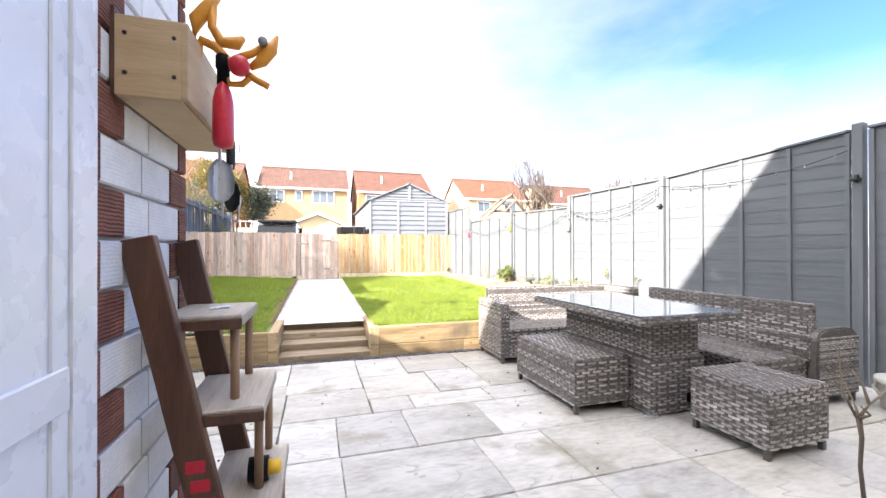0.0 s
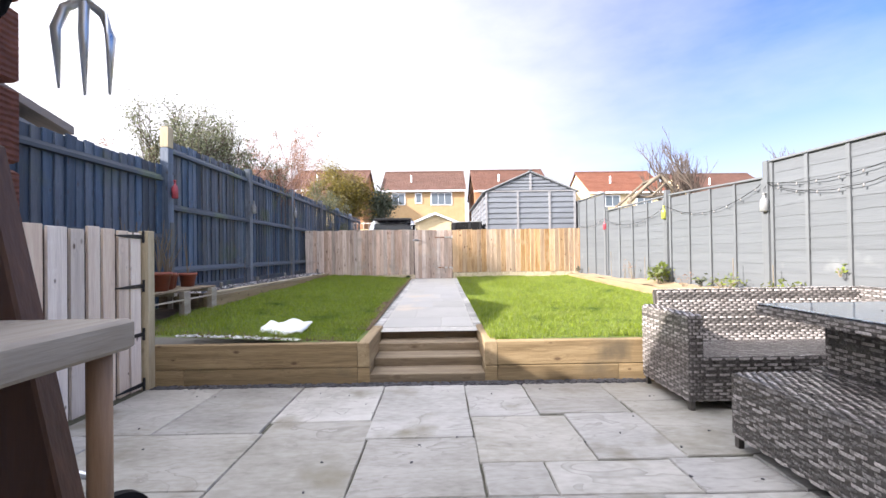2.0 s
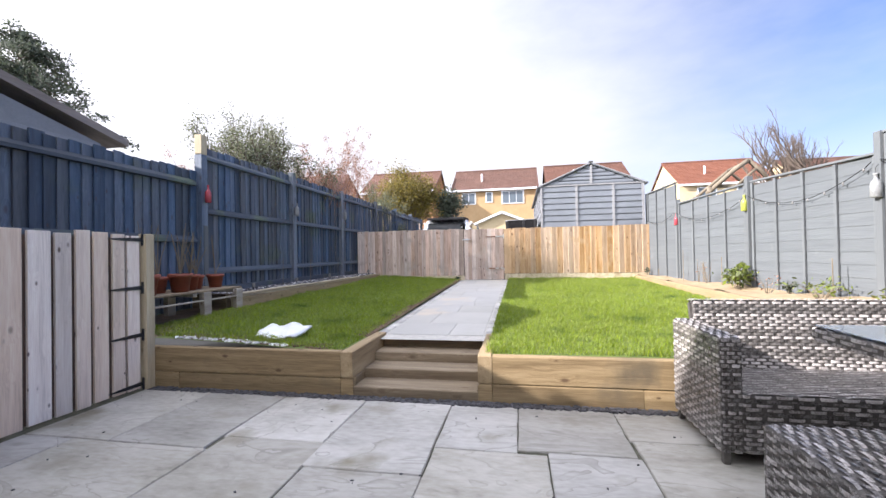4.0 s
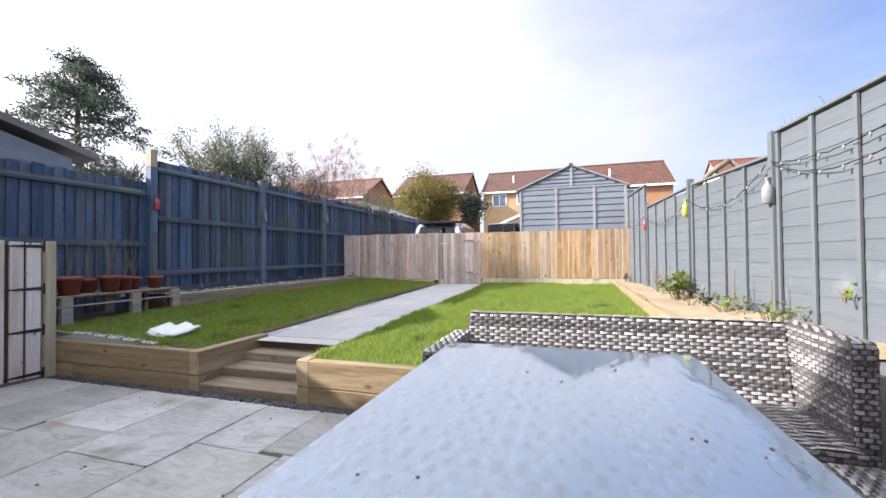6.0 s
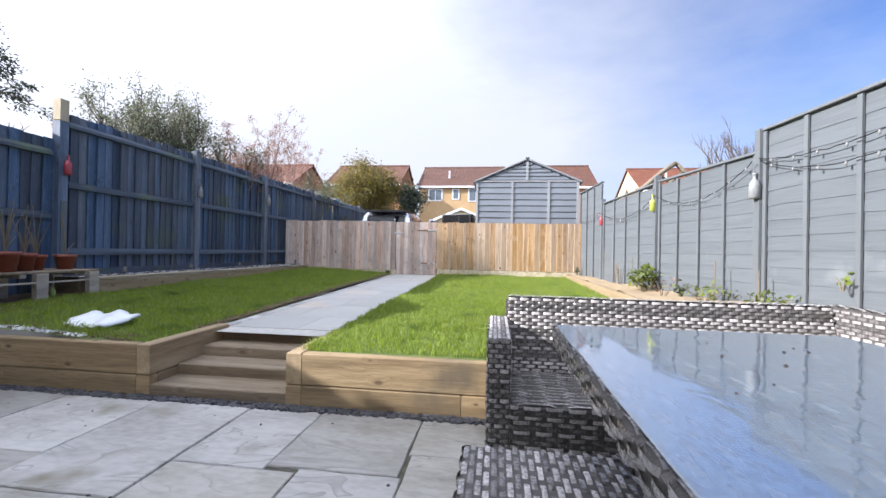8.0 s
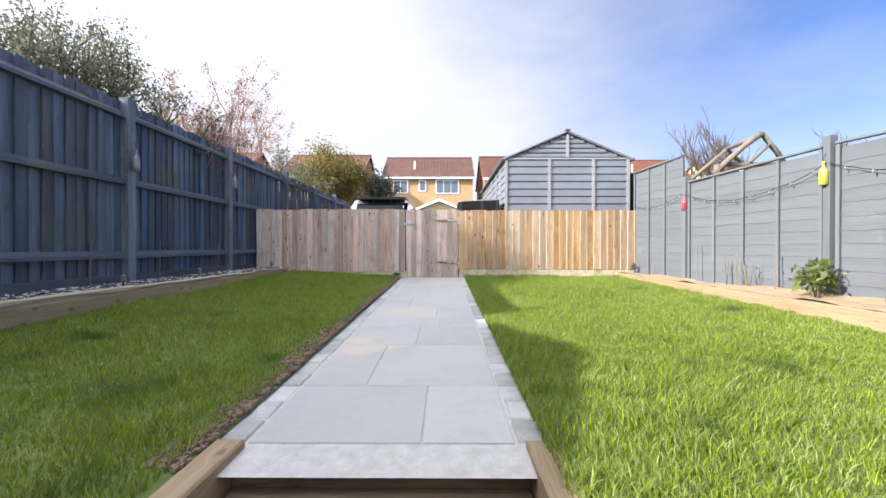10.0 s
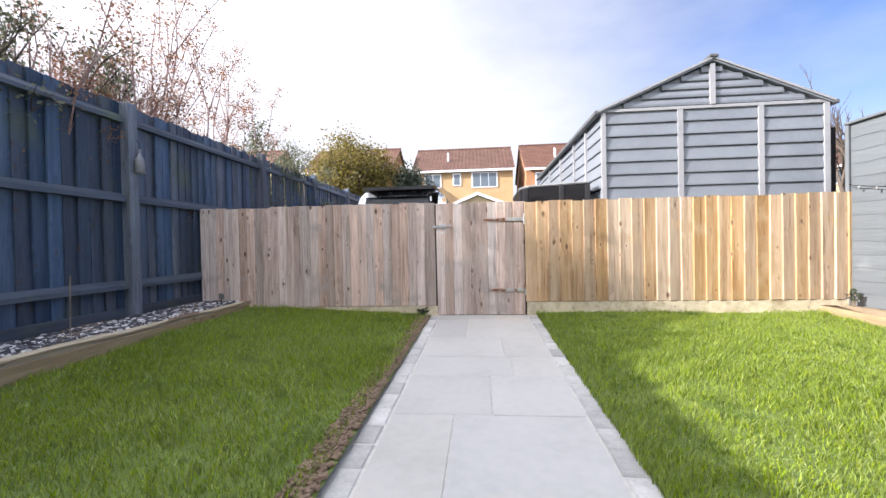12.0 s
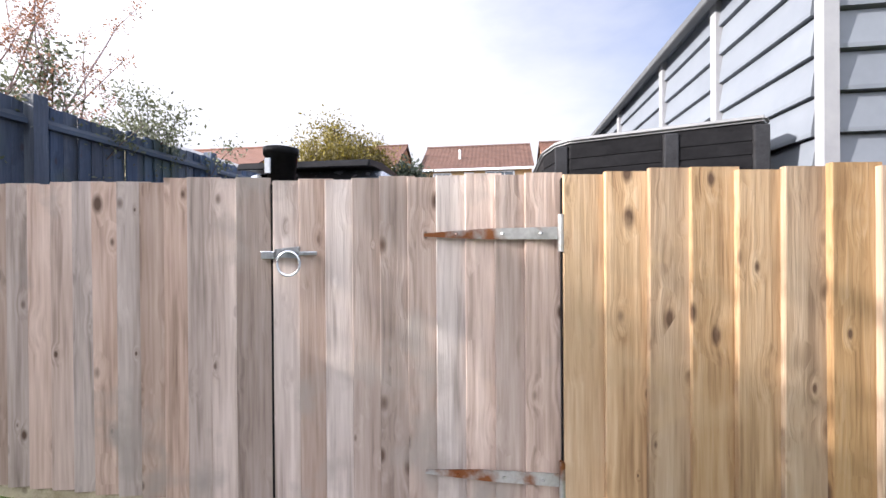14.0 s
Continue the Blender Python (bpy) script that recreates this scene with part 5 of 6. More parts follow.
bag = mesh("polythene_sheet", pv, pf, M_POLY, None, (-1.28, 5.68, lawn_z(-1.28, 5.68) - 0.01), smooth=True)
sol = bag.modifiers.new("thick", "SOLIDIFY")
sol.thickness = 0.02
tagged(bag, "crumpled white polythene sheet lying on the lawn edge", "plastic sheet")

# ---- hanging bottles and string lights ----
def hung_bottle(at, material, label, scale=1.0):
    t = thing("hanging_bottle", at, label, "bottle", "bottles hung on the fence posts")
    bm = bmesh.new()
    lathe(bm, [(0.03 * scale, -0.12), (0.042 * scale, -0.11), (0.042 * scale, 0.02), (0.034 * scale, 0.05), (0.014 * scale, 0.08), (0.014 * scale, 0.12), (0.018 * scale, 0.125), (0.018 * scale, 0.14)], sides=16)
    part("glass", bm, material, t, smooth=True)
    bm = bmesh.new()
    tube(bm, [(0, 0, 0.135), (0.0, 0, 0.2), (-0.03 if at[0] < 0 else 0.03, 0, 0.24)], 0.003, 5)
    part("wire", bm, M_METAL_DK, t)


hung_bottle((-3.36, 7.11, 2.16), M_PINK, "pink glass bottle hung from the tall post")
hung_bottle((-3.35, 9.55, 2.18), M_FROST, "frosted glass bottle hung from a blue post")
hung_bottle((-3.35, 11.91, 2.30), M_FROST, "frosted glass bottle hung from a blue post")
hung_bottle((4.88, 6.93, 1.85), M_FROST, "frosted grey bottle hung from a grey post", 1.2)
hung_bottle((4.68, 9.10, 1.93), M_LIME, "lime green glass bottle hung from a grey post", 1.1)
hung_bottle((4.49, 11.42, 1.86), M_PINK, "dark red glass bottle hung from a grey post", 1.1)


def string_lights(name, y0, z0, y1, z1, sag, seed):
    t = thing(name, (right_x(y0) - 0.06, y0, 0), "black cable string light with clear bulbs along the grey fence", "string light", "string lights on the fence")
    r = random.Random(seed)
    pts = []
    for k in range(25):
        f = k / 24
        y = y0 + (y1 - y0) * f
        pts.append((right_x(y) - right_x(y0) + r.uniform(-0.01, 0.0), y - y0, z0 + (z1 - z0) * f - sag * 4 * f * (1 - f) + r.uniform(-0.006, 0.006)))
    bm = bmesh.new()
    tube(bm, pts, 0.0045, 5)
    part("cable", bm, M_BLACK, t)
    for k in range(2, 24, 3):
        bm = bmesh.new()
        x, y, z = pts[k]
        lathe(bm, [(0.006, 0.0), (0.010, -0.014), (0.009, -0.028), (0.003, -0.036)], (x - 0.008, y, z), 8)
        part("bulb", bm, M_BULB, t, "clear glass bulb", smooth=True)


string_lights("string_light", 6.9, 2.13, 4.88, 2.30, 0.16, 1)
string_lights("string_light", 6.9, 2.11, 4.88, 2.22, 0.26, 2)
string_lights("string_light", 4.86, 2.32, 2.7, 2.36, 0.12, 3)
string_lights("string_light", 9.05, 2.05, 7.0, 2.12, 0.25, 4)
string_lights("string_light", 11.4, 2.0, 9.12, 2.03, 0.22, 5)
string_lights("string_light", 12.9, 1.95, 11.45, 2.02, 0.12, 6)
for y, z in ((4.86, 2.0), (2.63, 2.05)):
    b = thing("post_hook", (right_x(y) - 0.07, y, z), "dark bracket lamp fixed to a grey post", "bracket", "brackets on the grey posts")
    bm = bmesh.new()
    box(bm, -0.05, 0.02, -0.035, 0.035, 0.0, 0.03, 0.008)
    box(bm, -0.01, 0.02, -0.015, 0.015, -0.02, 0.06, 0.004)
    part("bracket", bm, M_METAL_DK, b)

# solar stakes on the left border
for y, x in ((7.6, -2.98), (10.3, -3.02), (12.75, -3.05), (8.9, -3.0)):
    s = thing("solar_stake", (x, y, 0.69), "small clear solar stake light in the border", "garden light", "solar lights in the border")
    bm = bmesh.new()
    tube(bm, [(0, 0, 0), (0, 0, 0.06)], 0.008, 6)
    part("stake", bm, M_METAL_DK, s)
    bm = bmesh.new()
    lathe(bm, [(0.02, 0.06), (0.03, 0.065), (0.026, 0.12), (0.03, 0.125), (0.01, 0.135)], sides=12)
    part("lamp", bm, M_BULB, s, smooth=True)
for y in (9.6, 10.9, 8.6):
    c = thing("cane", (-3.1, y, 0.69), "thin upright bamboo cane in the border", "cane", "canes in the border")
    bm = bmesh.new()
    tube(bm, [(0, 0, -0.05), (0.005, 0.01, 0.5)], 0.005, 6)
    part("shaft", bm, M_LOG, c)


# ---- beyond the fences ----
def leaf_cloud(name, parent, centres, count, size, material, seed, spread=0.3, flat=0.6):
    """Many small leaf quads scattered round the given centres, joined into one crown mesh."""
    r = np.random.RandomState(seed)
    c = np.array(centres)[r.randint(0, len(centres), count)]
    p = c + r.normal(0, spread, (count, 3)) * np.array((1, 1, flat))
    a = r.normal(0, 1, (count, 3))
    a /= np.linalg.norm(a, axis=1)[:, None]
    b = np.cross(a, r.normal(0, 1, (count, 3)))
    b /= np.linalg.norm(b, axis=1)[:, None]
    s = size * r.uniform(0.6, 1.4, (count, 1))
    vs = np.stack([p - a * s, p + b * s * 0.45, p + a * s, p - b * s * 0.45], 1).reshape(-1, 3)
    idx = np.arange(count * 4).reshape(-1, 4)
    me = bpy.data.meshes.new(name)
    me.from_pydata(vs.tolist(), [], idx.tolist())
    me.materials.append(material)
    ob = new(name, me)
    ob.parent = parent
    return ob


def grow(bm, start, direction, length, radius, depth, r, tips, spread=0.55, up=0.25, kids=3, sides=5, shrink=0.55):
    """A limb that bends a little and forks; collects its ends in tips."""
    p, d = Vector(start), Vector(direction).normalized()
    pts, rad = [p.copy()], [radius]
    for k in range(3):
        d = (d + Vector((r.uniform(-0.22, 0.22), r.uniform(-0.22, 0.22), r.uniform(-0.1, 0.2)))).normalized()
        p = p + d * (length / 3)
        pts.append(p.copy())
        rad.append(radius * (1 - 0.2 * (k + 1)))
    tube(bm, pts, rad, sides if depth > 1 else 3, cap=False)
    tips.append(tuple(p))
    if depth <= 1:
        tips.append(tuple(pts[2]))
        return
    for k in range(kids):
        q = pts[r.choice((1, 2, 3, 3))]
        nd = (d + Vector((r.uniform(-1, 1), r.uniform(-1, 1), r.uniform(-0.4, 0.8) + up)) * spread).normalized()
        grow(bm, q, nd, length * r.uniform(0.6, 0.85), radius * shrink, depth - 1, r, tips, spread, up, kids, sides, shrink)


def tree(name, at, height, radius, label, category, bark, leaves, seed, depth=4, kids=3, leaf_n=0, leaf_s=0.08, stems=1, spread=0.6, first=0.4, cloud=0.25, up=0.25, flat=0.8, shrink=0.55):
    t = thing(name, at, label, category)
    r = random.Random(seed)
    bm = bmesh.new()
    tips = []
    for k in range(stems):
        d = (r.uniform(-0.5, 0.5) * (stems > 1), r.uniform(-0.7, 0.7) * (stems > 1), 1)
        grow(bm, (r.uniform(-1, 1) * radius * (stems > 1), r.uniform(-2, 2) * radius * (stems > 1), 0), d, height * first, radius, depth, r, tips, spread, up, kids, 7, shrink)
    part("trunk", bm, bark, t, smooth=True)
    if leaf_n:
        leaf_cloud("crown", t, tips, leaf_n, leaf_s, leaves, seed, cloud, flat)
    return t


def hedge(name, at, length, depth_, height, label, material, bark, count, size, seed, tall=0.62, gather=0.10):
    """A straggling hedge along y: many thin stems with leaves gathered on them."""
    t = thing(name, at, label, "hedge")
    r = random.Random(seed)
    bm = bmesh.new()
    tips = []
    for k in range(int(length * 5)):
        y = r.uniform(-length / 2, length / 2)
        x = r.uniform(-depth_ / 2, depth_ / 2)
        hgt = height * r.uniform(0.55, 1.0)
        grow(bm, (x, y, 0), (r.uniform(-0.25, 0.25), r.uniform(-0.4, 0.4), 1), hgt * tall, 0.024, 3, r, tips, 0.6, 0.3, 3, 4, 0.66)
    part("brush", bm, bark, t)
    if count:
        leaf_cloud("crown", t, tips, count, size, material, seed, gather, 0.9)
    return t


tree("leafy_shrub", (-4.85, 9.95, 0.5), 3.8, 0.10, "small-leaved grey-green shrub with dark twigs behind the blue fence", "shrub", M_BARK, M_LEAF_SHRUB, 5, 6, 3, 30000, 0.026, 4, 0.75, 0.36, 0.085, shrink=0.6)
hedge("rusty_hedge", (-4.4, 13.3, 0.5), 5.4, 0.9, 3.1, "reddish winter hedge with brown leaves behind the blue fence", M_LEAF_RUST, M_BARK_PINK, 46000, 0.017, 8, 0.64, 0.06)
tree("bare_shrub", (-4.8, 12.4, 0.5), 3.6, 0.07, "bare arching shrub with fine pinkish twigs", "shrub", M_BARK_PINK, M_LEAF_RUST, 21, 6, 4, 0, 0.02, 5, 0.75, 0.31, 0.03, shrink=0.55)
hedge("green_hedge", (-4.2, 15.2, 0.5), 3.2, 0.5, 2.45, "leafy green climber spilling over the blue fence", M_LEAF_SHRUB, M_BARK, 44000, 0.024, 12, 0.62, 0.10)
conifer = thing("conifer", (-21.0, 16.4, 0.3), "tall dark evergreen tree with open branches", "tree")
rc = random.Random(33)
bm = bmesh.new()
tube(bm, [(0, 0, 0), (0.1, 0.05, 4.0), (-0.05, 0, 8.0), (0.05, 0.05, 11.6)], [0.28, 0.2, 0.12, 0.02], 8)
spots = []
for k in range(96):
    z = rc.uniform(2.2, 11.5)
    reach = (4.7 * min(1.0, (12.2 - z) / 5.5)) * rc.uniform(0.55, 1.1)
    a = rc.uniform(0, math.tau)
    line = [Vector((0, 0, z))]
    for s in (0.35, 0.7, 1.0):
        line.append(Vector((math.cos(a) * reach * s, math.sin(a) * reach * s, z + 0.25 * reach * s - 0.42 * reach * s * s + rc.uniform(-0.1, 0.1))))
    tube(bm, line, [0.05, 0.035, 0.02, 0.006], 4, cap=False)
    for s in (1, 2, 3):
        for m in range(3):
            spots.append(tuple(line[s] + Vector((rc.uniform(-0.3, 0.3), rc.uniform(-0.3, 0.3), rc.uniform(-0.2, 0.12)))))
part("trunk", bm, M_BARK, conifer, smooth=True)
leaf_cloud("crown", conifer, spots, 26000, 0.08, M_LEAF_DK, 33, 0.2, 0.5)
tree("round_tree", (-5.6, 28.8, 1.2), 5.4, 0.16, "round golden-green evergreen tree with a dense crown", "tree", M_BARK, M_LEAF_OLIVE, 41, 4, 5, 36000, 0.07, 3, 0.9, 0.40, 0.34, 0.05, 0.9)
tree("dark_shrub", (-3.5, 30.5, 1.2), 4.4, 0.10, "dark narrow shrub beside the round tree", "shrub", M_BARK, M_LEAF_DK, 42, 4, 4, 2600, 0.12, 1, 0.5, 0.38, 0.3)
tree("bare_tree", (19.0, 31.8, 1.4), 8.6, 0.20, "leafless winter tree with many upright twigs", "tree", M_BARK, None, 51, 6, 3, 0, 0.1, 4, 0.42, 0.32, 0.2, 0.6, 0.8, 0.6)
tree("bare_tree", (29.5, 33.0, 1.4), 9.0, 0.20, "leafless winter tree far behind the grey fence", "tree", M_BARK, None, 52, 6, 3, 0, 0.1, 3, 0.42, 0.30, 0.2, 0.5, 0.8, 0.61)
tree("bare_tree", (-28.0, 22.0, 0.5), 9.5, 0.22, "leafless winter tree behind the conifer", "tree", M_BARK, None, 53, 6, 3, 0, 0.1, 2, 0.5, 0.30, 0.2, 0.4, 0.8, 0.68)


# neighbour's shed on the left
ns = thing("neighbour_shed", (-4.95, 5.1, 0.0), "neighbour's pale timber shed with a weathered barge board", "shed")
bm = bmesh.new()
prism(bm, [(-1.9, 0.0), (1.75, 0.0), (1.75, 2.95), (-0.1, 3.42), (-1.9, 2.95)], -2.6, 0.0, "x")
part("wall", bm, M_GREYLID, ns)
for k in range(8):
    block("cladding_board", 0.003, 0.016, -1.85, 1.72, 1.7 + k * 0.155, 1.85 + k * 0.155, M_GREYLID, ns, 0.003)
bm = bmesh.new()
prism(bm, [(2.1, 2.99), (2.1, 3.10), (-0.1, 3.66), (-2.3, 3.10), (-2.3, 2.99), (-0.1, 3.55)], -2.8, 0.10, "x")
part("roof", bm, M_SHINGLE, ns, "weathered brown roof edge")
gh = thing("neighbour_outhouse", (-5.6, 19.4, 0.5), "low outhouse with a pale grey sloping roof", "outhouse")
bm = bmesh.new()
prism(bm, [(-1.8, 0), (1.8, 0), (1.8, 2.3), (0.0, 3.0), (-1.8, 2.3)], -1.6, 1.6, "y")
part("wall", bm, M_RENDER_P, gh)
bm = bmesh.new()
prism(bm, [(-2.0, 2.25), (0, 3.05), (2.0, 2.25), (2.0, 2.33), (0, 3.13), (-2.0, 2.33)], -1.75, 1.75, "y")
part("roof", bm, M_GREYLID, gh)

# steel shed
sx0, sx1, sy0, sy1, sb, se, sa = 1.74, 4.37, 13.21, 18.6, 0.45, 2.985, 3.54
mid = (sx0 + sx1) / 2
sh = thing("steel_shed", (mid, sy0, sb), "grey steel garden shed with ribbed cladding and pale corner trims", "shed")
hx, hz, az = (sx1 - sx0) / 2, se - sb, sa - sb
bm = bmesh.new()
prism(bm, [(-hx + 0.03, 0), (hx - 0.03, 0), (hx - 0.03, hz), (0, az - 0.02), (-hx + 0.03, hz)], 0.03, sy1 - sy0, "y")
part("wall", bm, M_SHED, sh)
rib = 0.158
k = 0
z = hz - rib
while z > 0.9:
    bm = bmesh.new()
    prism(bm, [(0.03, z + 0.004), (-0.006, z + 0.006), (-0.006, z + 0.022), (0.014, z + rib - 0.004), (0.03, z + rib)], -hx + 0.05, hx - 0.05, "x")
    part("cladding", bm, M_SHED, sh)
    bm = bmesh.new()
    prism(bm, [(-hx + 0.03, z + 0.004), (-hx - 0.006, z + 0.006), (-hx - 0.006, z + 0.022), (-hx + 0.014, z + rib - 0.004), (-hx + 0.03, z + rib)], 0.05, sy1 - sy0, "y")
    part("side_cladding", bm, M_SHED, sh)
    z -= rib
z = hz + 0.03
while z < az - 0.12:
    w = hx * (az - z - 0.06) / (az - hz)
    bm = bmesh.new()
    prism(bm, [(0.03, z), (0.002, z + 0.012), (0.0, z + 0.04), (0.012, z + 0.085), (0.03, z + 0.09)], -w + 0.05, w - 0.05, "x")
    part("gable_cladding", bm, M_SHED, sh)
    z += 0.098
block("band", -hx, hx, -0.012, 0.028, hz - 0.01, hz + 0.028, M_SHED_TRIM, sh, 0.003)
for x, w in ((-hx + 0.018, 0.026), (-0.38, 0.03), (0.55, 0.03), (hx - 0.03, 0.03)):
    block("trim", x - w, x + w, -0.02, 0.028, 0, hz - 0.012, M_SHED_TRIM, sh, 0.004)
block("gable_trim", -0.03, 0.03, -0.02, 0.028, hz + 0.03, az - 0.03, M_SHED_TRIM, sh, 0.004)
for y in (0.75, 1.5, 2.6, 3.8):
    block("side_trim", -hx - 0.022, -hx + 0.02, y - 0.03, y + 0.03, 0, hz - 0.01, M_SHED_TRIM, sh, 0.004)
bm = bmesh.new()
prism(bm, [(-hx - 0.05, hz - 0.03), (0, az), (hx + 0.05, hz - 0.03), (hx + 0.05, hz + 0.005), (0, az + 0.035), (-hx - 0.05, hz + 0.005)], -0.03, sy1 - sy0, "y")
part("roof", bm, M_SHED, sh)
for s in (-1, 1):
    bm = bmesh.new()
    prism(bm, [(s * (hx + 0.055), hz - 0.01), (0, az + 0.025), (0, az + 0.05), (s * (hx + 0.055), hz + 0.02)], -0.045, -0.031, "y")
    part("barge", bm, M_SHED_TRIM, sh)
    block("gutter", s * (hx + 0.06) - 0.03, s * (hx + 0.06) + 0.03, -0.04, sy1 - sy0, hz - 0.035, hz + 0.015, M_SHED_ROOF, sh, 0.006)
block("ridge_cap", -0.05, 0.05, -0.06, sy1 - sy0, az + 0.03, az + 0.075, M_SHED_ROOF, sh, 0.012)
gp = thing("dark_gap_post", (4.47, 13.3, 0.5), "dark upright board between the shed and the grey fence", "post")
block("board", -0.045, 0.045, 0, 0.05, 0, 2.2, M_BLACK, gp)

# hot tub with cover
tub = thing("hot_tub", (1.17, 13.9, 0.52), "black ribbed hot tub with a grey vinyl cover", "hot tub")
outline = [(-0.36, -0.28), (-0.30, -0.36), (0.40, -0.60), (0.46, -0.52), (0.46, 1.1), (0.36, 1.2), (-0.30, 1.2), (-0.40, 1.1), (-0.40, -0.1)]
bm = bmesh.new()
prism(bm, outline, 0, 1.60, "z")
part("cabinet", bm, M_BLACK, tub)
for k in range(9):
    bm = bmesh.new()
    prism(bm, [(p[0] * 1.008, p[1] * 1.008) for p in outline], 1.08 + k * 0.056, 1.124 + k * 0.056, "z")
    part("slat", bm, M_BLACK, tub)
bm = bmesh.new()
prism(bm, [(p[0] * 1.04, p[1] * 1.04) for p in outline], 1.601, 1.626, "z")
bmesh.ops.bevel(bm, geom=bm.edges[:], offset=0.01, segments=2, affect="EDGES")
part("cover", bm, M_GREYLID, tub, "grey vinyl cover")
for x, y in ((-0.345, -0.345), (0.41, -0.595), (0.1, -0.505)):
    bm = bmesh.new()
    box(bm, x - 0.03, x + 0.03, y - 0.014, y + 0.012, 0, 1.59, 0.006)
    part("corner_strip", bm, M_METAL_DK, tub)

# parked car
car = thing("parked_car", (-1.2, 14.75, 0.63), "parked silver hatchback with a black roof spoiler and dark rear window", "car")
prof = [(0.0, 0.35), (0.02, 0.95), (0.12, 1.05), (0.30, 1.62), (0.42, 1.72), (1.6, 1.78), (2.4, 1.68), (3.3, 1.12), (4.1, 0.98), (4.25, 0.7), (4.25, 0.35)]
bm = bmesh.new()
rings = []
for s in (-1, -0.92, -0.6, 0.6, 0.92, 1):
    ring = []
    for y, z in prof:
        taper = 0.88 if z < 1.08 else 0.88 - 0.27 * (z - 1.08)
        drop = (0.05 if abs(s) > 0.95 else (0.015 if abs(s) > 0.9 else 0)) * (1 if z > 0.9 else 0)
        ring.append(bm.verts.new((s * taper, y, z - drop)))
    rings.append(ring)
for a, b in zip(rings, rings[1:]):
    for i in range(len(prof)):
        j = (i + 1) % len(prof)
        bm.faces.new((a[i], a[j], b[j], b[i]))
bm.faces.new(rings[0])
bm.faces.new(rings[-1][::-1])
part("body", bm, M_CARPAINT, car, smooth=False)
bm = bmesh.new()
vs = [bm.verts.new(p) for p in ((-0.66, 0.115, 1.10), (0.66, 0.115, 1.10), (0.60, 0.28, 1.60), (-0.60, 0.28, 1.60))]
bm.faces.new(vs)
bmesh.ops.solidify(bm, geom=bm.faces[:], thickness=0.02)
part("rear_window", bm, M_CARGLASS, car, "dark rear window", (0, -0.012, 0))
bm = bmesh.new()
prism(bm, [(0.10, 1.69), (0.14, 1.76), (0.5, 1.80), (1.5, 1.80), (1.5, 1.77), (0.3, 1.72)], -0.62, 0.62, "x")
bmesh.ops.bevel(bm, geom=bm.edges[:], offset=0.012, segments=2, affect="EDGES")
part("spoiler", bm, M_BLACK, car, "black roof spoiler")
for s in (-1, 1):
    bm = bmesh.new()
    prism(bm, [(0.55, 1.15), (0.7, 1.58), (2.1, 1.58), (2.8, 1.15)], s * 0.80 - 0.01, s * 0.80 + 0.01, "x")
    part("side_window", bm, M_CARGLASS, car)
    for y in (0.75, 3.45):
        bm = bmesh.new()
        tube(bm, [(s * 0.66, y, 0.32), (s * 0.70, y, 0.32), (s * 0.84, y, 0.32), (s * 0.87, y, 0.32)], [0.28, 0.32, 0.32, 0.28], 24)
        w = part("wheel", bm, M_BLACK, car, smooth=True)
        bm = bmesh.new()
        tube(bm, [(s * 0.86, y, 0.32), (s * 0.88, y, 0.32)], 0.2, 18)
        part("rim", bm, M_STEEL, w)
    bm = bmesh.new()
    box(bm, s * 0.72 - 0.1, s * 0.72 + 0.1, -0.02, 0.06, 0.78, 1.0, 0.02)
    part("tail_light", bm, M_RED, car, "red tail light")

bp = thing("black_pot", (-0.385, 13.085, 1.885), "small black plastic plant pot standing on the gate post", "plant pot")
bm = bmesh.new()
lathe(bm, [(0.052, 0.0), (0.066, 0.12), (0.071, 0.12), (0.073, 0.15), (0.064, 0.15), (0.06, 0.12)], sides=20)
part("body", bm, M_BLACK, bp, smooth=True)
bm = bmesh.new()
box(bm, -0.035, -0.012, -0.069, -0.061, 0.04, 0.1, 0)
part("label", bm, M_WHITE, bp, "white paper label")

# timber arch behind the grey fence
arch = thing("timber_arch", (6.05, 11.9, 0.0), "rustic A-frame arch of pale timber poles", "arch")
for pts, rad in ((((-0.75, 0, 2.45), (-0.2, 0, 2.95), (0.1, 0, 3.16)), 0.05), (((0.1, 0, 3.16), (0.45, 0.1, 2.85), (0.85, 0.2, 2.4)), 0.045), (((-0.5, 0.05, 2.62), (0.55, 0.1, 2.62)), 0.04),
                 (((-0.7, 0, 0.0), (-0.7, 0, 2.6)), 0.05), (((0.8, 0.15, 0.0), (0.8, 0.15, 2.5)), 0.05), (((0.1, 0.9, 3.1), (0.1, 0, 3.14)), 0.04), (((-0.6, 0.9, 2.5), (0.1, 0.9, 3.1), (0.7, 0.95, 2.55)), 0.04),
                 (((-0.1, 0, 2.65), (0.3, 0.05, 3.0)), 0.03), (((-0.7, 0.9, 0), (-0.65, 0.9, 2.5)), 0.045)):
    bm = bmesh.new()
    tube(bm, pts, rad, 8)
    part("pole", bm, M_LOG, arch, smooth=True)


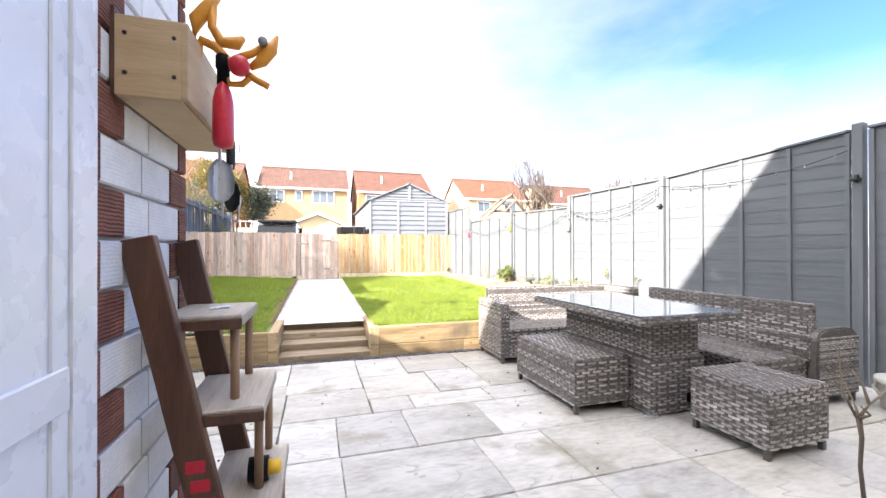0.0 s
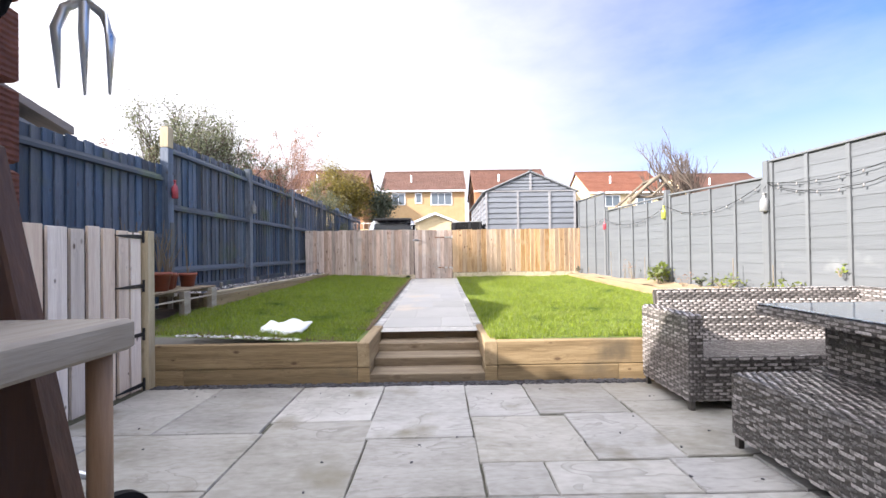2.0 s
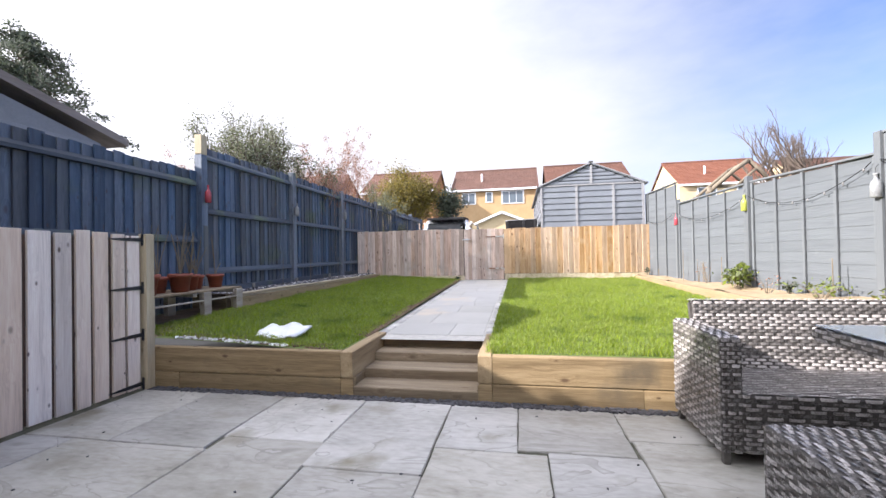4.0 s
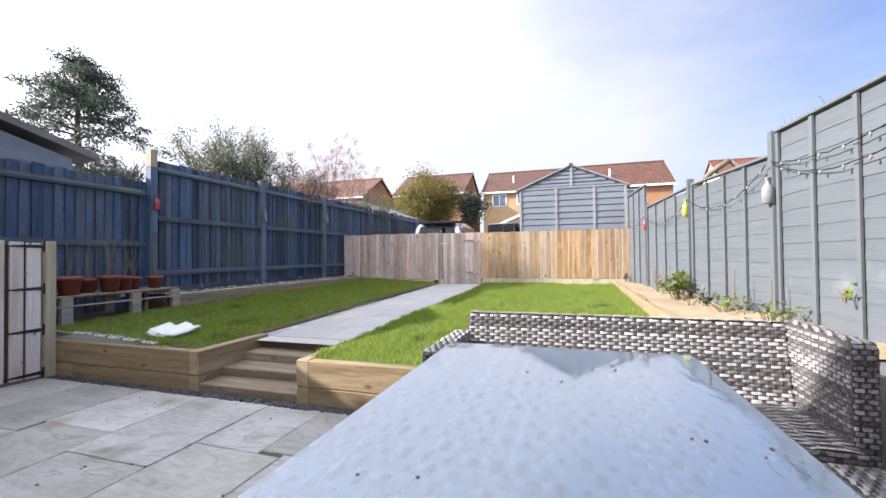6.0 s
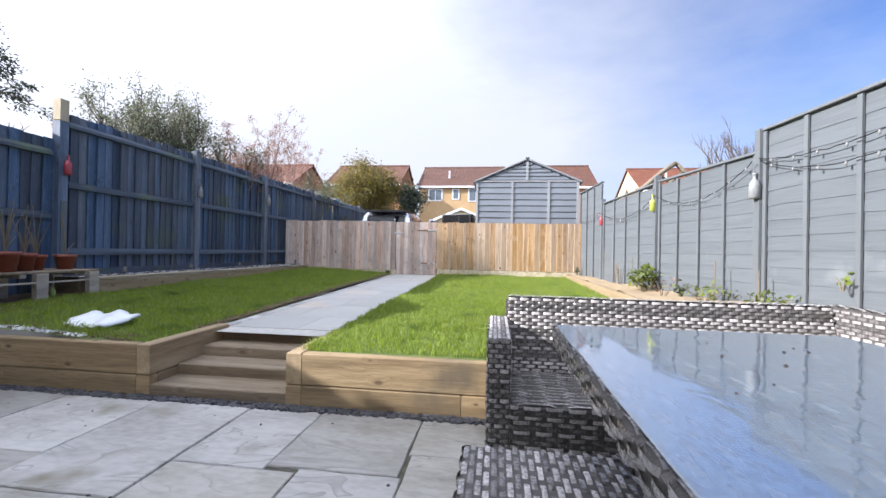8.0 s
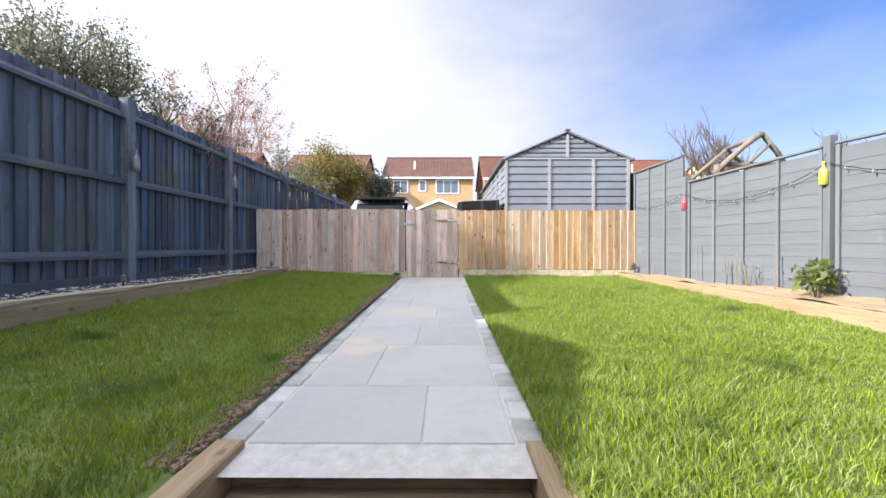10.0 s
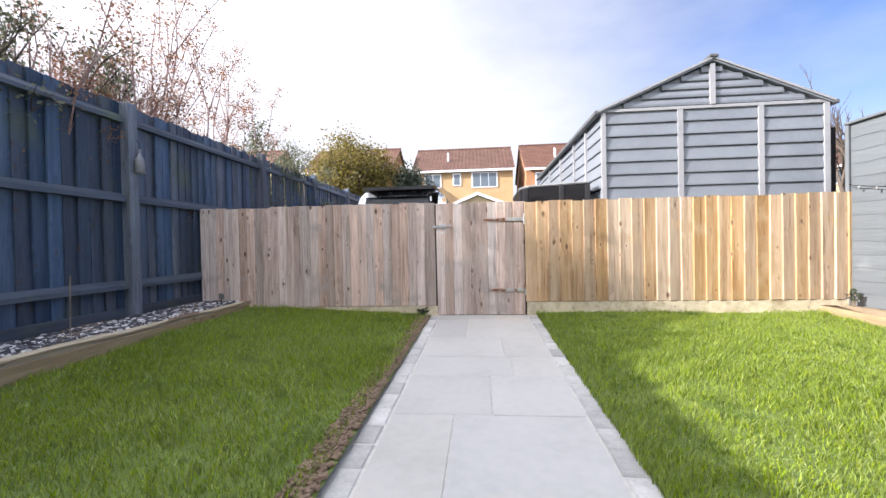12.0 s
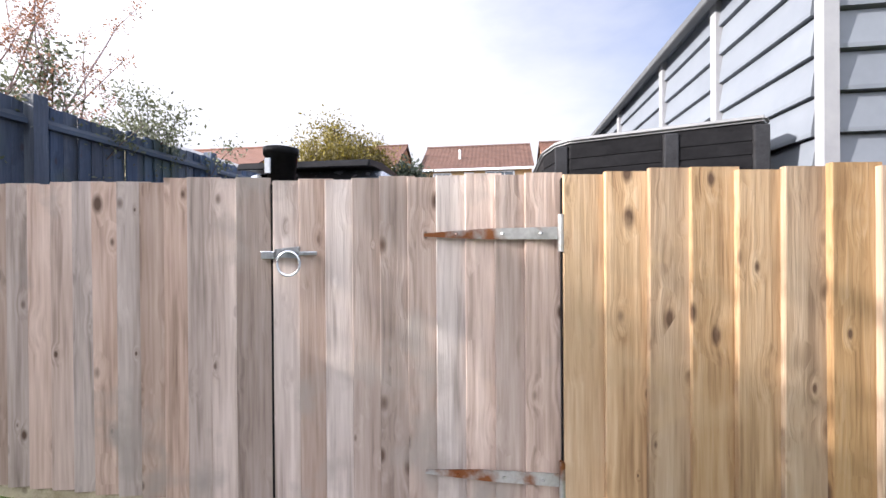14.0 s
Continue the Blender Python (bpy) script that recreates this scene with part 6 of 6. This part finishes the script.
# houses
def house(name, x0, x1, yr, depth_, ze, zr, g, wall_m, tile_m, windows, label, gable_m=None):
    """A two-storey house with its ridge along x at yr; windows are (x0, x1, z0, z1, lights) on the front."""
    t = thing(name, ((x0 + x1) / 2, yr, g), label, "house")
    hx = (x1 - x0) / 2
    f = -depth_ + 0.35
    bm = bmesh.new()
    prism(bm, [(f, 0), (depth_ - 0.35, 0), (depth_ - 0.35, ze - g), (0, zr - g - 0.25), (f, ze - g)], -hx + 0.15, hx - 0.15, "x")
    part("wall", bm, wall_m, t)
    slope = (zr - ze) / depth_
    rows = 16
    for s in (-1, 1):
        line = []
        for k in range(rows):
            f0, f1 = k / rows, (k + 1) / rows
            line.append((s * depth_ * (1 - f0), ze - g + (zr - ze) * f0 + 0.05))
            line.append((s * depth_ * (1 - f1), ze - g + (zr - ze) * f1 + 0.012))
        line += [(0, zr - g - 0.1), (s * depth_, ze - g - 0.05)]
        bm = bmesh.new()
        prism(bm, line, -hx, hx, "x")
        part("roof", bm, tile_m, t)
    bm = bmesh.new()
    tube(bm, [(-hx, 0, zr - g + 0.02), (hx, 0, zr - g + 0.02)], 0.12, 8)
    part("ridge", bm, tile_m, t)
    block("fascia", -hx, hx, -depth_ - 0.03, -depth_ + 0.05, ze - g - 0.18, ze - g - 0.01, M_WHITE, t)
    bm = bmesh.new()
    tube(bm, [(-hx * 0.3, -depth_ * 0.6, ze - g + (zr - ze) * 0.4), (-hx * 0.3, -depth_ * 0.6, ze - g + (zr - ze) * 0.4 + 0.75)], 0.09, 8)
    part("vent_pipe", bm, M_WHITE, t)
    cx = (x0 + x1) / 2
    for a, b, c, d, lights in windows:
        w = block("window", a - cx, b - cx, f - 0.06, f + 0.02, c - g, d - g, M_WHITE, t, 0.02)
        n = lights
        for k in range(n):
            pa = a + 0.08 + (b - a - 0.16) * k / n + 0.03
            pb = a + 0.08 + (b - a - 0.16) * (k + 1) / n - 0.03
            pane = block("pane", pa - cx, pb - cx, f - 0.075, f - 0.062, c - g + 0.1, d - g - 0.1, M_PANE, None, 0.004)
            pane.parent = w
            pane.matrix_parent_inverse = w.matrix_basis.inverted()
    return t


house("house", -5.4, 3.1, 45.5, 4.0, 7.45, 9.97, 1.9, M_RENDER, M_TILE, ((-4.35, -2.95, 6.0, 7.2, 2), (-2.0, -1.3, 6.15, 7.2, 1), (-0.45, 1.7, 5.95, 7.25, 3), (-4.2, -2.6, 2.8, 4.2, 2), (-0.6, 1.6, 2.8, 4.2, 3)),
      "ochre brick house with a brown tiled roof and white windows")
house("house", 3.75, 11.4, 45.0, 4.6, 7.2, 9.95, 1.9, M_BRICKFAR, M_TILE, ((4.6, 5.9, 5.7, 6.9, 2), (7.5, 9.0, 5.7, 6.9, 2)), "orange brick house with a brown roof behind the shed")
house("house", -14.0, -6.6, 43.4, 4.0, 7.3, 9.75, 1.9, M_BRICKFAR, M_TILE, ((-8.6, -7.4, 5.9, 7.0, 2), (-12.5, -11.0, 5.9, 7.0, 2)), "brick house with a brown tiled roof behind the round tree")
house("house", -26.5, -15.6, 40.5, 4.0, 7.0, 9.3, 1.9, M_BRICKFAR, M_TILE_RED, ((-24.0, -22.5, 5.4, 6.6, 2), (-18.5, -17.0, 5.4, 6.6, 2)), "brick house with a reddish roof beyond the hedges")
house("house", 15.4, 23.5, 46.2, 4.4, 7.1, 9.85, 1.9, M_RENDER_P, M_TILE_RED, ((17.0, 18.6, 5.6, 6.8, 2), (20.2, 21.8, 5.6, 6.8, 2)), "pale brick house with a red-brown roof beyond the grey fence")
house("house", 26.5, 36.0, 48.0, 4.4, 7.1, 9.85, 1.9, M_RENDER_P, M_TILE, ((28.0, 29.6, 5.6, 6.8, 2),), "pale brick house far beyond the grey fence")
gar = thing("garage", (0.1, 30.0, 1.1), "low pale garage with a white shallow roof", "garage")
bm = bmesh.new()
prism(bm, [(-1.5, 0), (1.5, 0), (1.5, 2.0), (0, 2.6), (-1.5, 2.0)], -2, 3, "y")
part("wall", bm, M_RENDER_P, gar)
bm = bmesh.new()
prism(bm, [(-1.75, 1.92), (0, 2.62), (1.75, 1.92), (1.75, 2.04), (0, 2.76), (-1.75, 2.04)], -2.3, 3.2, "y")
part("roof", bm, M_WHITE, gar, "white roof sheet")
tl = thing("trellis_fence", (-3.0, 26.0, 1.0), "pale trellis-topped fence in front of the houses", "fence")
for k in range(14):
    block("panel_board", -4.2 + k * 0.3, -4.2 + k * 0.3 + 0.28, 0, 0.03, 0, 1.7, M_RENDER_P, tl, 0.005)
for k in range(15):
    block("trellis_bar", -4.2 + k * 0.3, -4.2 + k * 0.3 + 0.03, 0, 0.03, 1.71, 2.15, M_PALLET, tl, 0.004)
block("trellis_rail", -4.2, 0.05, 0.035, 0.06, 2.05, 2.1, M_PALLET, tl, 0.004)


# ---- small planting in the right border ----
def clump(name, at, label, n, height, spread, leaf, size, seed, material, leaves=40):
    t = thing(name, at, label, "plant", "plants in the border")
    r = random.Random(seed)
    bm = bmesh.new()
    tips = []
    for k in range(n):
        a, s = r.uniform(0, 6.28), r.uniform(0.2, 1) * spread
        p = (math.cos(a) * s, math.sin(a) * s, height * r.uniform(0.5, 1))
        tube(bm, [(math.cos(a) * s * 0.2, math.sin(a) * s * 0.2, -0.02), (p[0] * 0.6, p[1] * 0.6, p[2] * 0.6), p], [0.006, 0.004, 0.002], 4, cap=False)
        tips += [p, tuple(c * 0.7 for c in p)]
    part("stems", bm, M_LOG, t)
    if leaves:
        leaf_cloud("leaves", t, tips, leaves, size, material, seed, spread * 0.25)
    return t


clump("border_shrub", (4.52, 9.0, 0.6), "leafy yellow-green shrub in the raised border", 12, 0.36, 0.24, None, 0.045, 1, M_LEAF_GRN, 260)
clump("dead_stalks", (4.5, 8.2, 0.6), "dry brown stalks in the raised border", 7, 0.22, 0.16, None, 0.02, 2, M_LEAF_RUST, 30)
clump("dead_stalks", (4.65, 7.4, 0.62), "low dry plant remains in the raised border", 14, 0.16, 0.3, None, 0.03, 3, M_LEAF_GRN, 90)
clump("dead_stalks", (4.75, 6.6, 0.62), "low dry plant remains in the raised border", 14, 0.14, 0.3, None, 0.03, 4, M_LEAF_GRN, 80)
clump("dark_tuft", (4.62, 7.95, 0.6), "small dark evergreen tuft in the raised border", 9, 0.16, 0.08, None, 0.03, 5, M_LEAF_DK, 80)
clump("dark_tuft", (4.28, 12.8, 0.6), "small dark tuft by the fence corner", 7, 0.18, 0.06, None, 0.03, 6, M_LEAF_DK, 40)
clump("dead_stalks", (4.5, 10.4, 0.6), "upright dry stalks in the raised border", 4, 0.5, 0.07, None, 0.02, 7, M_LEAF_RUST, 12)
clump("dead_stalks", (4.45, 9.9, 0.6), "pale branching dry stem in the raised border", 6, 0.42, 0.14, None, 0.02, 17, M_LEAF_RUST, 14)
clump("bindweed_leaves", (4.96, 5.95, 0.9), "broad yellow-green leaves growing up the grey fence", 4, 0.12, 0.08, None, 0.032, 8, M_LEAF_GRN, 8)
clump("bindweed_leaves", (5.02, 5.3, 0.82), "broad yellow-green leaves growing up the grey fence", 4, 0.12, 0.08, None, 0.032, 9, M_LEAF_GRN, 6)
clump("weed", (-0.52, 12.85, 0.5), "small dark weed beside the gate", 8, 0.08, 0.07, None, 0.03, 10, M_LEAF_DK, 60)
for y, x, h in ((11.0, 4.45, 0.62), (10.2, 4.5, 0.4), (7.3, 4.7, 0.5), (12.2, 4.35, 0.2), (6.7, 4.8, 0.42), (9.6, 4.55, 0.5)):
    c = thing("cane", (x, y, 0.58), "pale bamboo cane stuck in the border", "cane", "canes in the border")
    bm = bmesh.new()
    tube(bm, [(0, 0, -0.03), (0.01, 0.02, h)], 0.006, 6)
    part("shaft", bm, M_LOG, c)


# ---- loose chips ----
def chips(name, x0, x1, y0, y1, zfun, count, s0, s1, material, label, category, seed):
    r = random.Random(seed)
    vs, fs = [], []
    for _ in range(count):
        x, y = r.uniform(x0, x1), r.uniform(y0, y1)
        z = zfun(x, y)
        s, a = r.uniform(s0, s1), r.uniform(0, 6.28)
        k = len(vs)
        t = r.uniform(0.25, 0.5) * s
        ca, sa_ = math.cos(a) * s, math.sin(a) * s
        tilt_ = r.uniform(-0.4, 0.4) * s
        for q, (px, py) in enumerate(((ca, sa_), (-sa_ * 0.7, ca * 0.7), (-ca, -sa_), (sa_ * 0.6, -ca * 0.6))):
            vs.append((x + px, y + py, z - 0.004))
            vs.append((x + px * 0.85, y + py * 0.85, z + t + (tilt_ if q < 2 else -tilt_) * 0.4))
        fs += [(k + 1, k + 3, k + 5, k + 7)] + [(k + 2 * q, k + 2 * ((q + 1) % 4), k + 2 * ((q + 1) % 4) + 1, k + 2 * q + 1) for q in range(4)]
    return tagged(mesh(name, vs, fs, material), label, category, kind="stuff")


chips("slate_chippings", -2.3, 0.95, 5.085, 5.172, lambda x, y: 0.0, 1200, 0.012, 0.03, M_SLATE, "dark slate chippings along the foot of the sleeper wall", "chippings", 1)
chips("slate_chippings", 0.78, 2.3, 5.085, 5.172, lambda x, y: 0.0, 520, 0.012, 0.03, M_SLATE, "dark slate chippings along the foot of the sleeper wall", "chippings", 2)
chips("white_pebbles", -3.4, -2.9, 7.0, 12.9, lambda x, y: 0.695, 1400, 0.012, 0.03, M_PEBBLE, "white pebbles scattered on the border soil", "pebbles", 3)
chips("slate_chippings", -3.4, -2.9, 7.0, 12.9, lambda x, y: 0.695, 1800, 0.015, 0.035, M_SLATE, "dark slate chippings on the border soil", "chippings", 4)
chips("soil_crumbs", -0.56, -0.43, 5.9, 12.8, lambda x, y: lawn_z(x, y) + 0.012, 3400, 0.008, 0.024, M_SOIL, "bare soil crumbs along the path edge", "soil", 5)
chips("soil_crumbs", -2.2, -0.6, 5.27, 5.5, lambda x, y: lawn_z(x, y) + 0.004, 500, 0.008, 0.02, M_SOIL, "bare soil crumbs along the wall top", "soil", 6)
chips("white_pebbles", -2.2, -1.0, 5.26, 5.34, lambda x, y: lawn_z(x, y) + 0.006, 160, 0.01, 0.025, M_PEBBLE, "white fragments along the wall top", "pebbles", 7)

chips("leaf_litter", -2.2, 2.6, 1.3, 5.0, lambda x, y: 0.003, 70, 0.004, 0.012, M_SLATE, "dark scraps of leaf and slate strewn on the patio", "litter", 8)

# ---- grass ----
def grass(name, x0, x1, y0, y1, count, seed, label):
    r = np.random.RandomState(seed)
    x, y = r.uniform(x0, x1, count), r.uniform(y0, y1, count)
    thin = np.sin(2.3 * x + 1.1 * y) * np.sin(1.7 * y - 0.8 * x)
    keep = r.uniform(-1.6, 1.0, count) < thin + 0.9
    x, y = x[keep], y[keep]
    n = len(x)
    z = np.array([lawn_z(a, b) for a, b in zip(x, y)])
    tuft = np.sin(9.1 * x + 3 * np.sin(4.3 * y)) * np.sin(8.3 * y + 2.5 * np.sin(5.1 * x))
    h = r.uniform(0.018, 0.052, n) * (1 + 0.35 * np.sin(3.1 * x) * np.sin(2.7 * y)) * (1 + 0.45 * tuft)
    a = r.uniform(0, 6.283, n)
    w = r.uniform(0.0014, 0.003, n)
    lean = r.uniform(0.2, 0.95, n) * h
    b = r.normal(0, 1.7, n) + 1.3 * np.sin(1.9 * x + 0.7) + 1.3 * np.sin(2.3 * y)
    p0 = np.stack([x - np.cos(a) * w, y - np.sin(a) * w, z - 0.004], 1)
    p1 = np.stack([x + np.cos(a) * w, y + np.sin(a) * w, z - 0.004], 1)
    mx, my = x + np.cos(b) * lean * 0.35, y + np.sin(b) * lean * 0.35
    p2 = np.stack([mx + np.cos(a) * w * 0.8, my + np.sin(a) * w * 0.8, z + h * 0.6], 1)
    p3 = np.stack([mx - np.cos(a) * w * 0.8, my - np.sin(a) * w * 0.8, z + h * 0.6], 1)
    p4 = np.stack([x + np.cos(b) * lean, y + np.sin(b) * lean, z + h], 1)
    vs = np.stack([p0, p1, p2, p3, p4], 1).reshape(-1, 3)
    k = np.arange(n) * 5
    me = bpy.data.meshes.new(name)
    quads = np.stack([k, k + 1, k + 2, k + 3], 1).tolist()
    tris = np.stack([k + 3, k + 2, k + 4], 1).tolist()
    me.from_pydata(vs.tolist(), [], quads + tris)
    me.materials.append(M_GRASS)
    return tagged(new(name, me), label, "grass", kind="stuff")


grass("grass", -2.88, -0.47, 5.3, 12.9, 170000, 1, "short mown grass blades of the shaded lawn")
grass("grass", 0.845, 4.0, 5.27, 12.9, 240000, 2, "short mown grass blades of the sunlit lawn")

# ---- paving pieces ----
SLABS = [(0.585, 1.10, 4.365, 5.10), (1.11, 1.80, 4.40, 5.10), (0.59, 1.28, 3.70, 4.355), (1.29, 1.82, 3.72, 4.39), (0.60, 0.955, 3.37, 3.69), (0.965, 1.69, 3.37, 3.69),
         (-0.14, 0.575, 4.03, 5.09), (-0.12, 0.585, 3.37, 4.02), (-0.88, -0.15, 4.32, 5.10), (-0.85, -0.13, 3.32, 4.31), (-1.62, -0.89, 4.14, 5.11), (-2.33, -1.63, 4.14, 5.11),
         (-1.9, -0.86, 3.46, 4.13), (-2.33, -1.91, 3.46, 4.13), (1.83, 2.6, 3.74, 4.62), (1.81, 2.45, 4.63, 5.10), (1.70, 2.2, 3.37, 3.71)]
rs = random.Random(19)
bands = [(2.70, 3.36, -0.12, 5.3), (2.70, 3.31, -2.33, -0.13), (3.32, 3.45, -2.33, -0.86), (2.02, 2.69, -0.42, 5.35), (2.02, 2.69, -2.33, -0.43), (1.20, 2.01, -0.42, 5.4), (0.40, 1.19, -0.42, 5.45), (-0.5, 0.39, -0.42, 5.5),
         (-1.4, -0.51, -0.42, 5.5), (-2.35, -1.41, -0.42, 5.5), (3.37, 3.73, 2.21, 5.25), (3.74, 4.62, 2.61, 5.15), (4.63, 5.10, 2.46, 5.1)]
first_cuts = {(2.70, -0.12): [0.29, 0.82, 1.47, 2.2], (2.02, -0.42): [0.3, 1.22, 1.75], (1.20, -0.42): [0.55, 1.21]}
for y0, y1, x0, x1 in bands:
    cuts = [x0] + first_cuts.get((y0, x0), [])
    while cuts[-1] < x1 - 1.1:
        cuts.append(cuts[-1] + rs.choice((0.53, 0.66, 0.72, 0.95)))
    cuts.append(x1)
    for a, b in zip(cuts, cuts[1:]):
        SLABS.append((a + 0.003, b - 0.003, y0 + 0.003, y1 - 0.003))
def riven_slab(w, d, h):
    """A slab with a hand-cut, slightly wandering outline and a worn top edge; base centre at the origin."""
    x, y = w / 2, d / 2
    ring = []
    for (ax, ay), (bx, by) in (((-x, -y), (x, -y)), ((x, -y), (x, y)), ((x, y), (-x, y)), ((-x, y), (-x, -y))):
        for q in range(7):
            f = q / 7
            px, py = ax + (bx - ax) * f, ay + (by - ay) * f
            k = 1 - rs.uniform(0.0, 0.007) / max(0.2, math.hypot(px, py))
            ring.append((px * k, py * k))
    n = len(ring)
    vs = [(px, py, 0.0) for px, py in ring] + [(px, py, h - rs.uniform(0.004, 0.010)) for px, py in ring]
    vs += [(px * (1 - 0.005 / max(0.2, abs(px))), py * (1 - 0.005 / max(0.2, abs(py))), h) for px, py in ring]
    fs = [tuple(range(2 * n, 3 * n))]
    for r_ in range(2):
        for i in range(n):
            j = (i + 1) % n
            fs.append((r_ * n + i, r_ * n + j, r_ * n + n + j, r_ * n + n + i))
    me = bpy.data.meshes.new("slab")
    me.from_pydata(vs, [], fs)
    me.materials.append(M_SLAB)
    return me


for x0, x1, y0, y1 in SLABS:
    s = shared("slab", riven_slab(x1 - x0 + 0.009, y1 - y0 + 0.009, 0.03 + rs.uniform(-0.002, 0.003)), None, pose((x0 + x1) / 2, (y0 + y1) / 2, -0.03))
    s.parent = patio
    s.matrix_parent_inverse = patio.matrix_basis.inverted()

path = bpy.data.objects["path_base"]
pitch_deg = math.degrees(math.atan2(0.145, 7.05))
y = 6.125
k = 0
while y < 12.9:
    d = (0.62, 0.86, 0.62, 0.45)[k % 4]
    d = min(d, 12.95 - y)
    cut = 0.22 + (0.16, -0.18, 0.03, 0.2)[k % 4]
    for a, b in ((-0.31, cut), (cut, 0.75)):
        me = chamfered(b - a - 0.007, d - 0.007, 0.045, 0.003, M_SLAB_PALE, "slab")
        shared("slab", me, path, pose((a + b) / 2, y + d / 2, rise(y + d / 2) - 0.04 + rs.uniform(-0.0015, 0.0015), pitch_deg, 0, 0))
    y += d
    k += 1
setts = [chamfered(0.105, 0.19 + d, 0.06, 0.007, M_SETT, "sett") for d in (0, 0.008, -0.01)]
for x in (-0.375, 0.815):
    y = 6.13
    while y < 12.85:
        shared("sett", rs.choice(setts), path, pose(x + rs.uniform(-0.004, 0.004), y + 0.1, rise(y) - 0.052 + rs.uniform(-0.003, 0.004), pitch_deg + rs.uniform(-1, 1), rs.uniform(-1, 1), rs.uniform(-1.5, 1.5)))
        y += 0.205
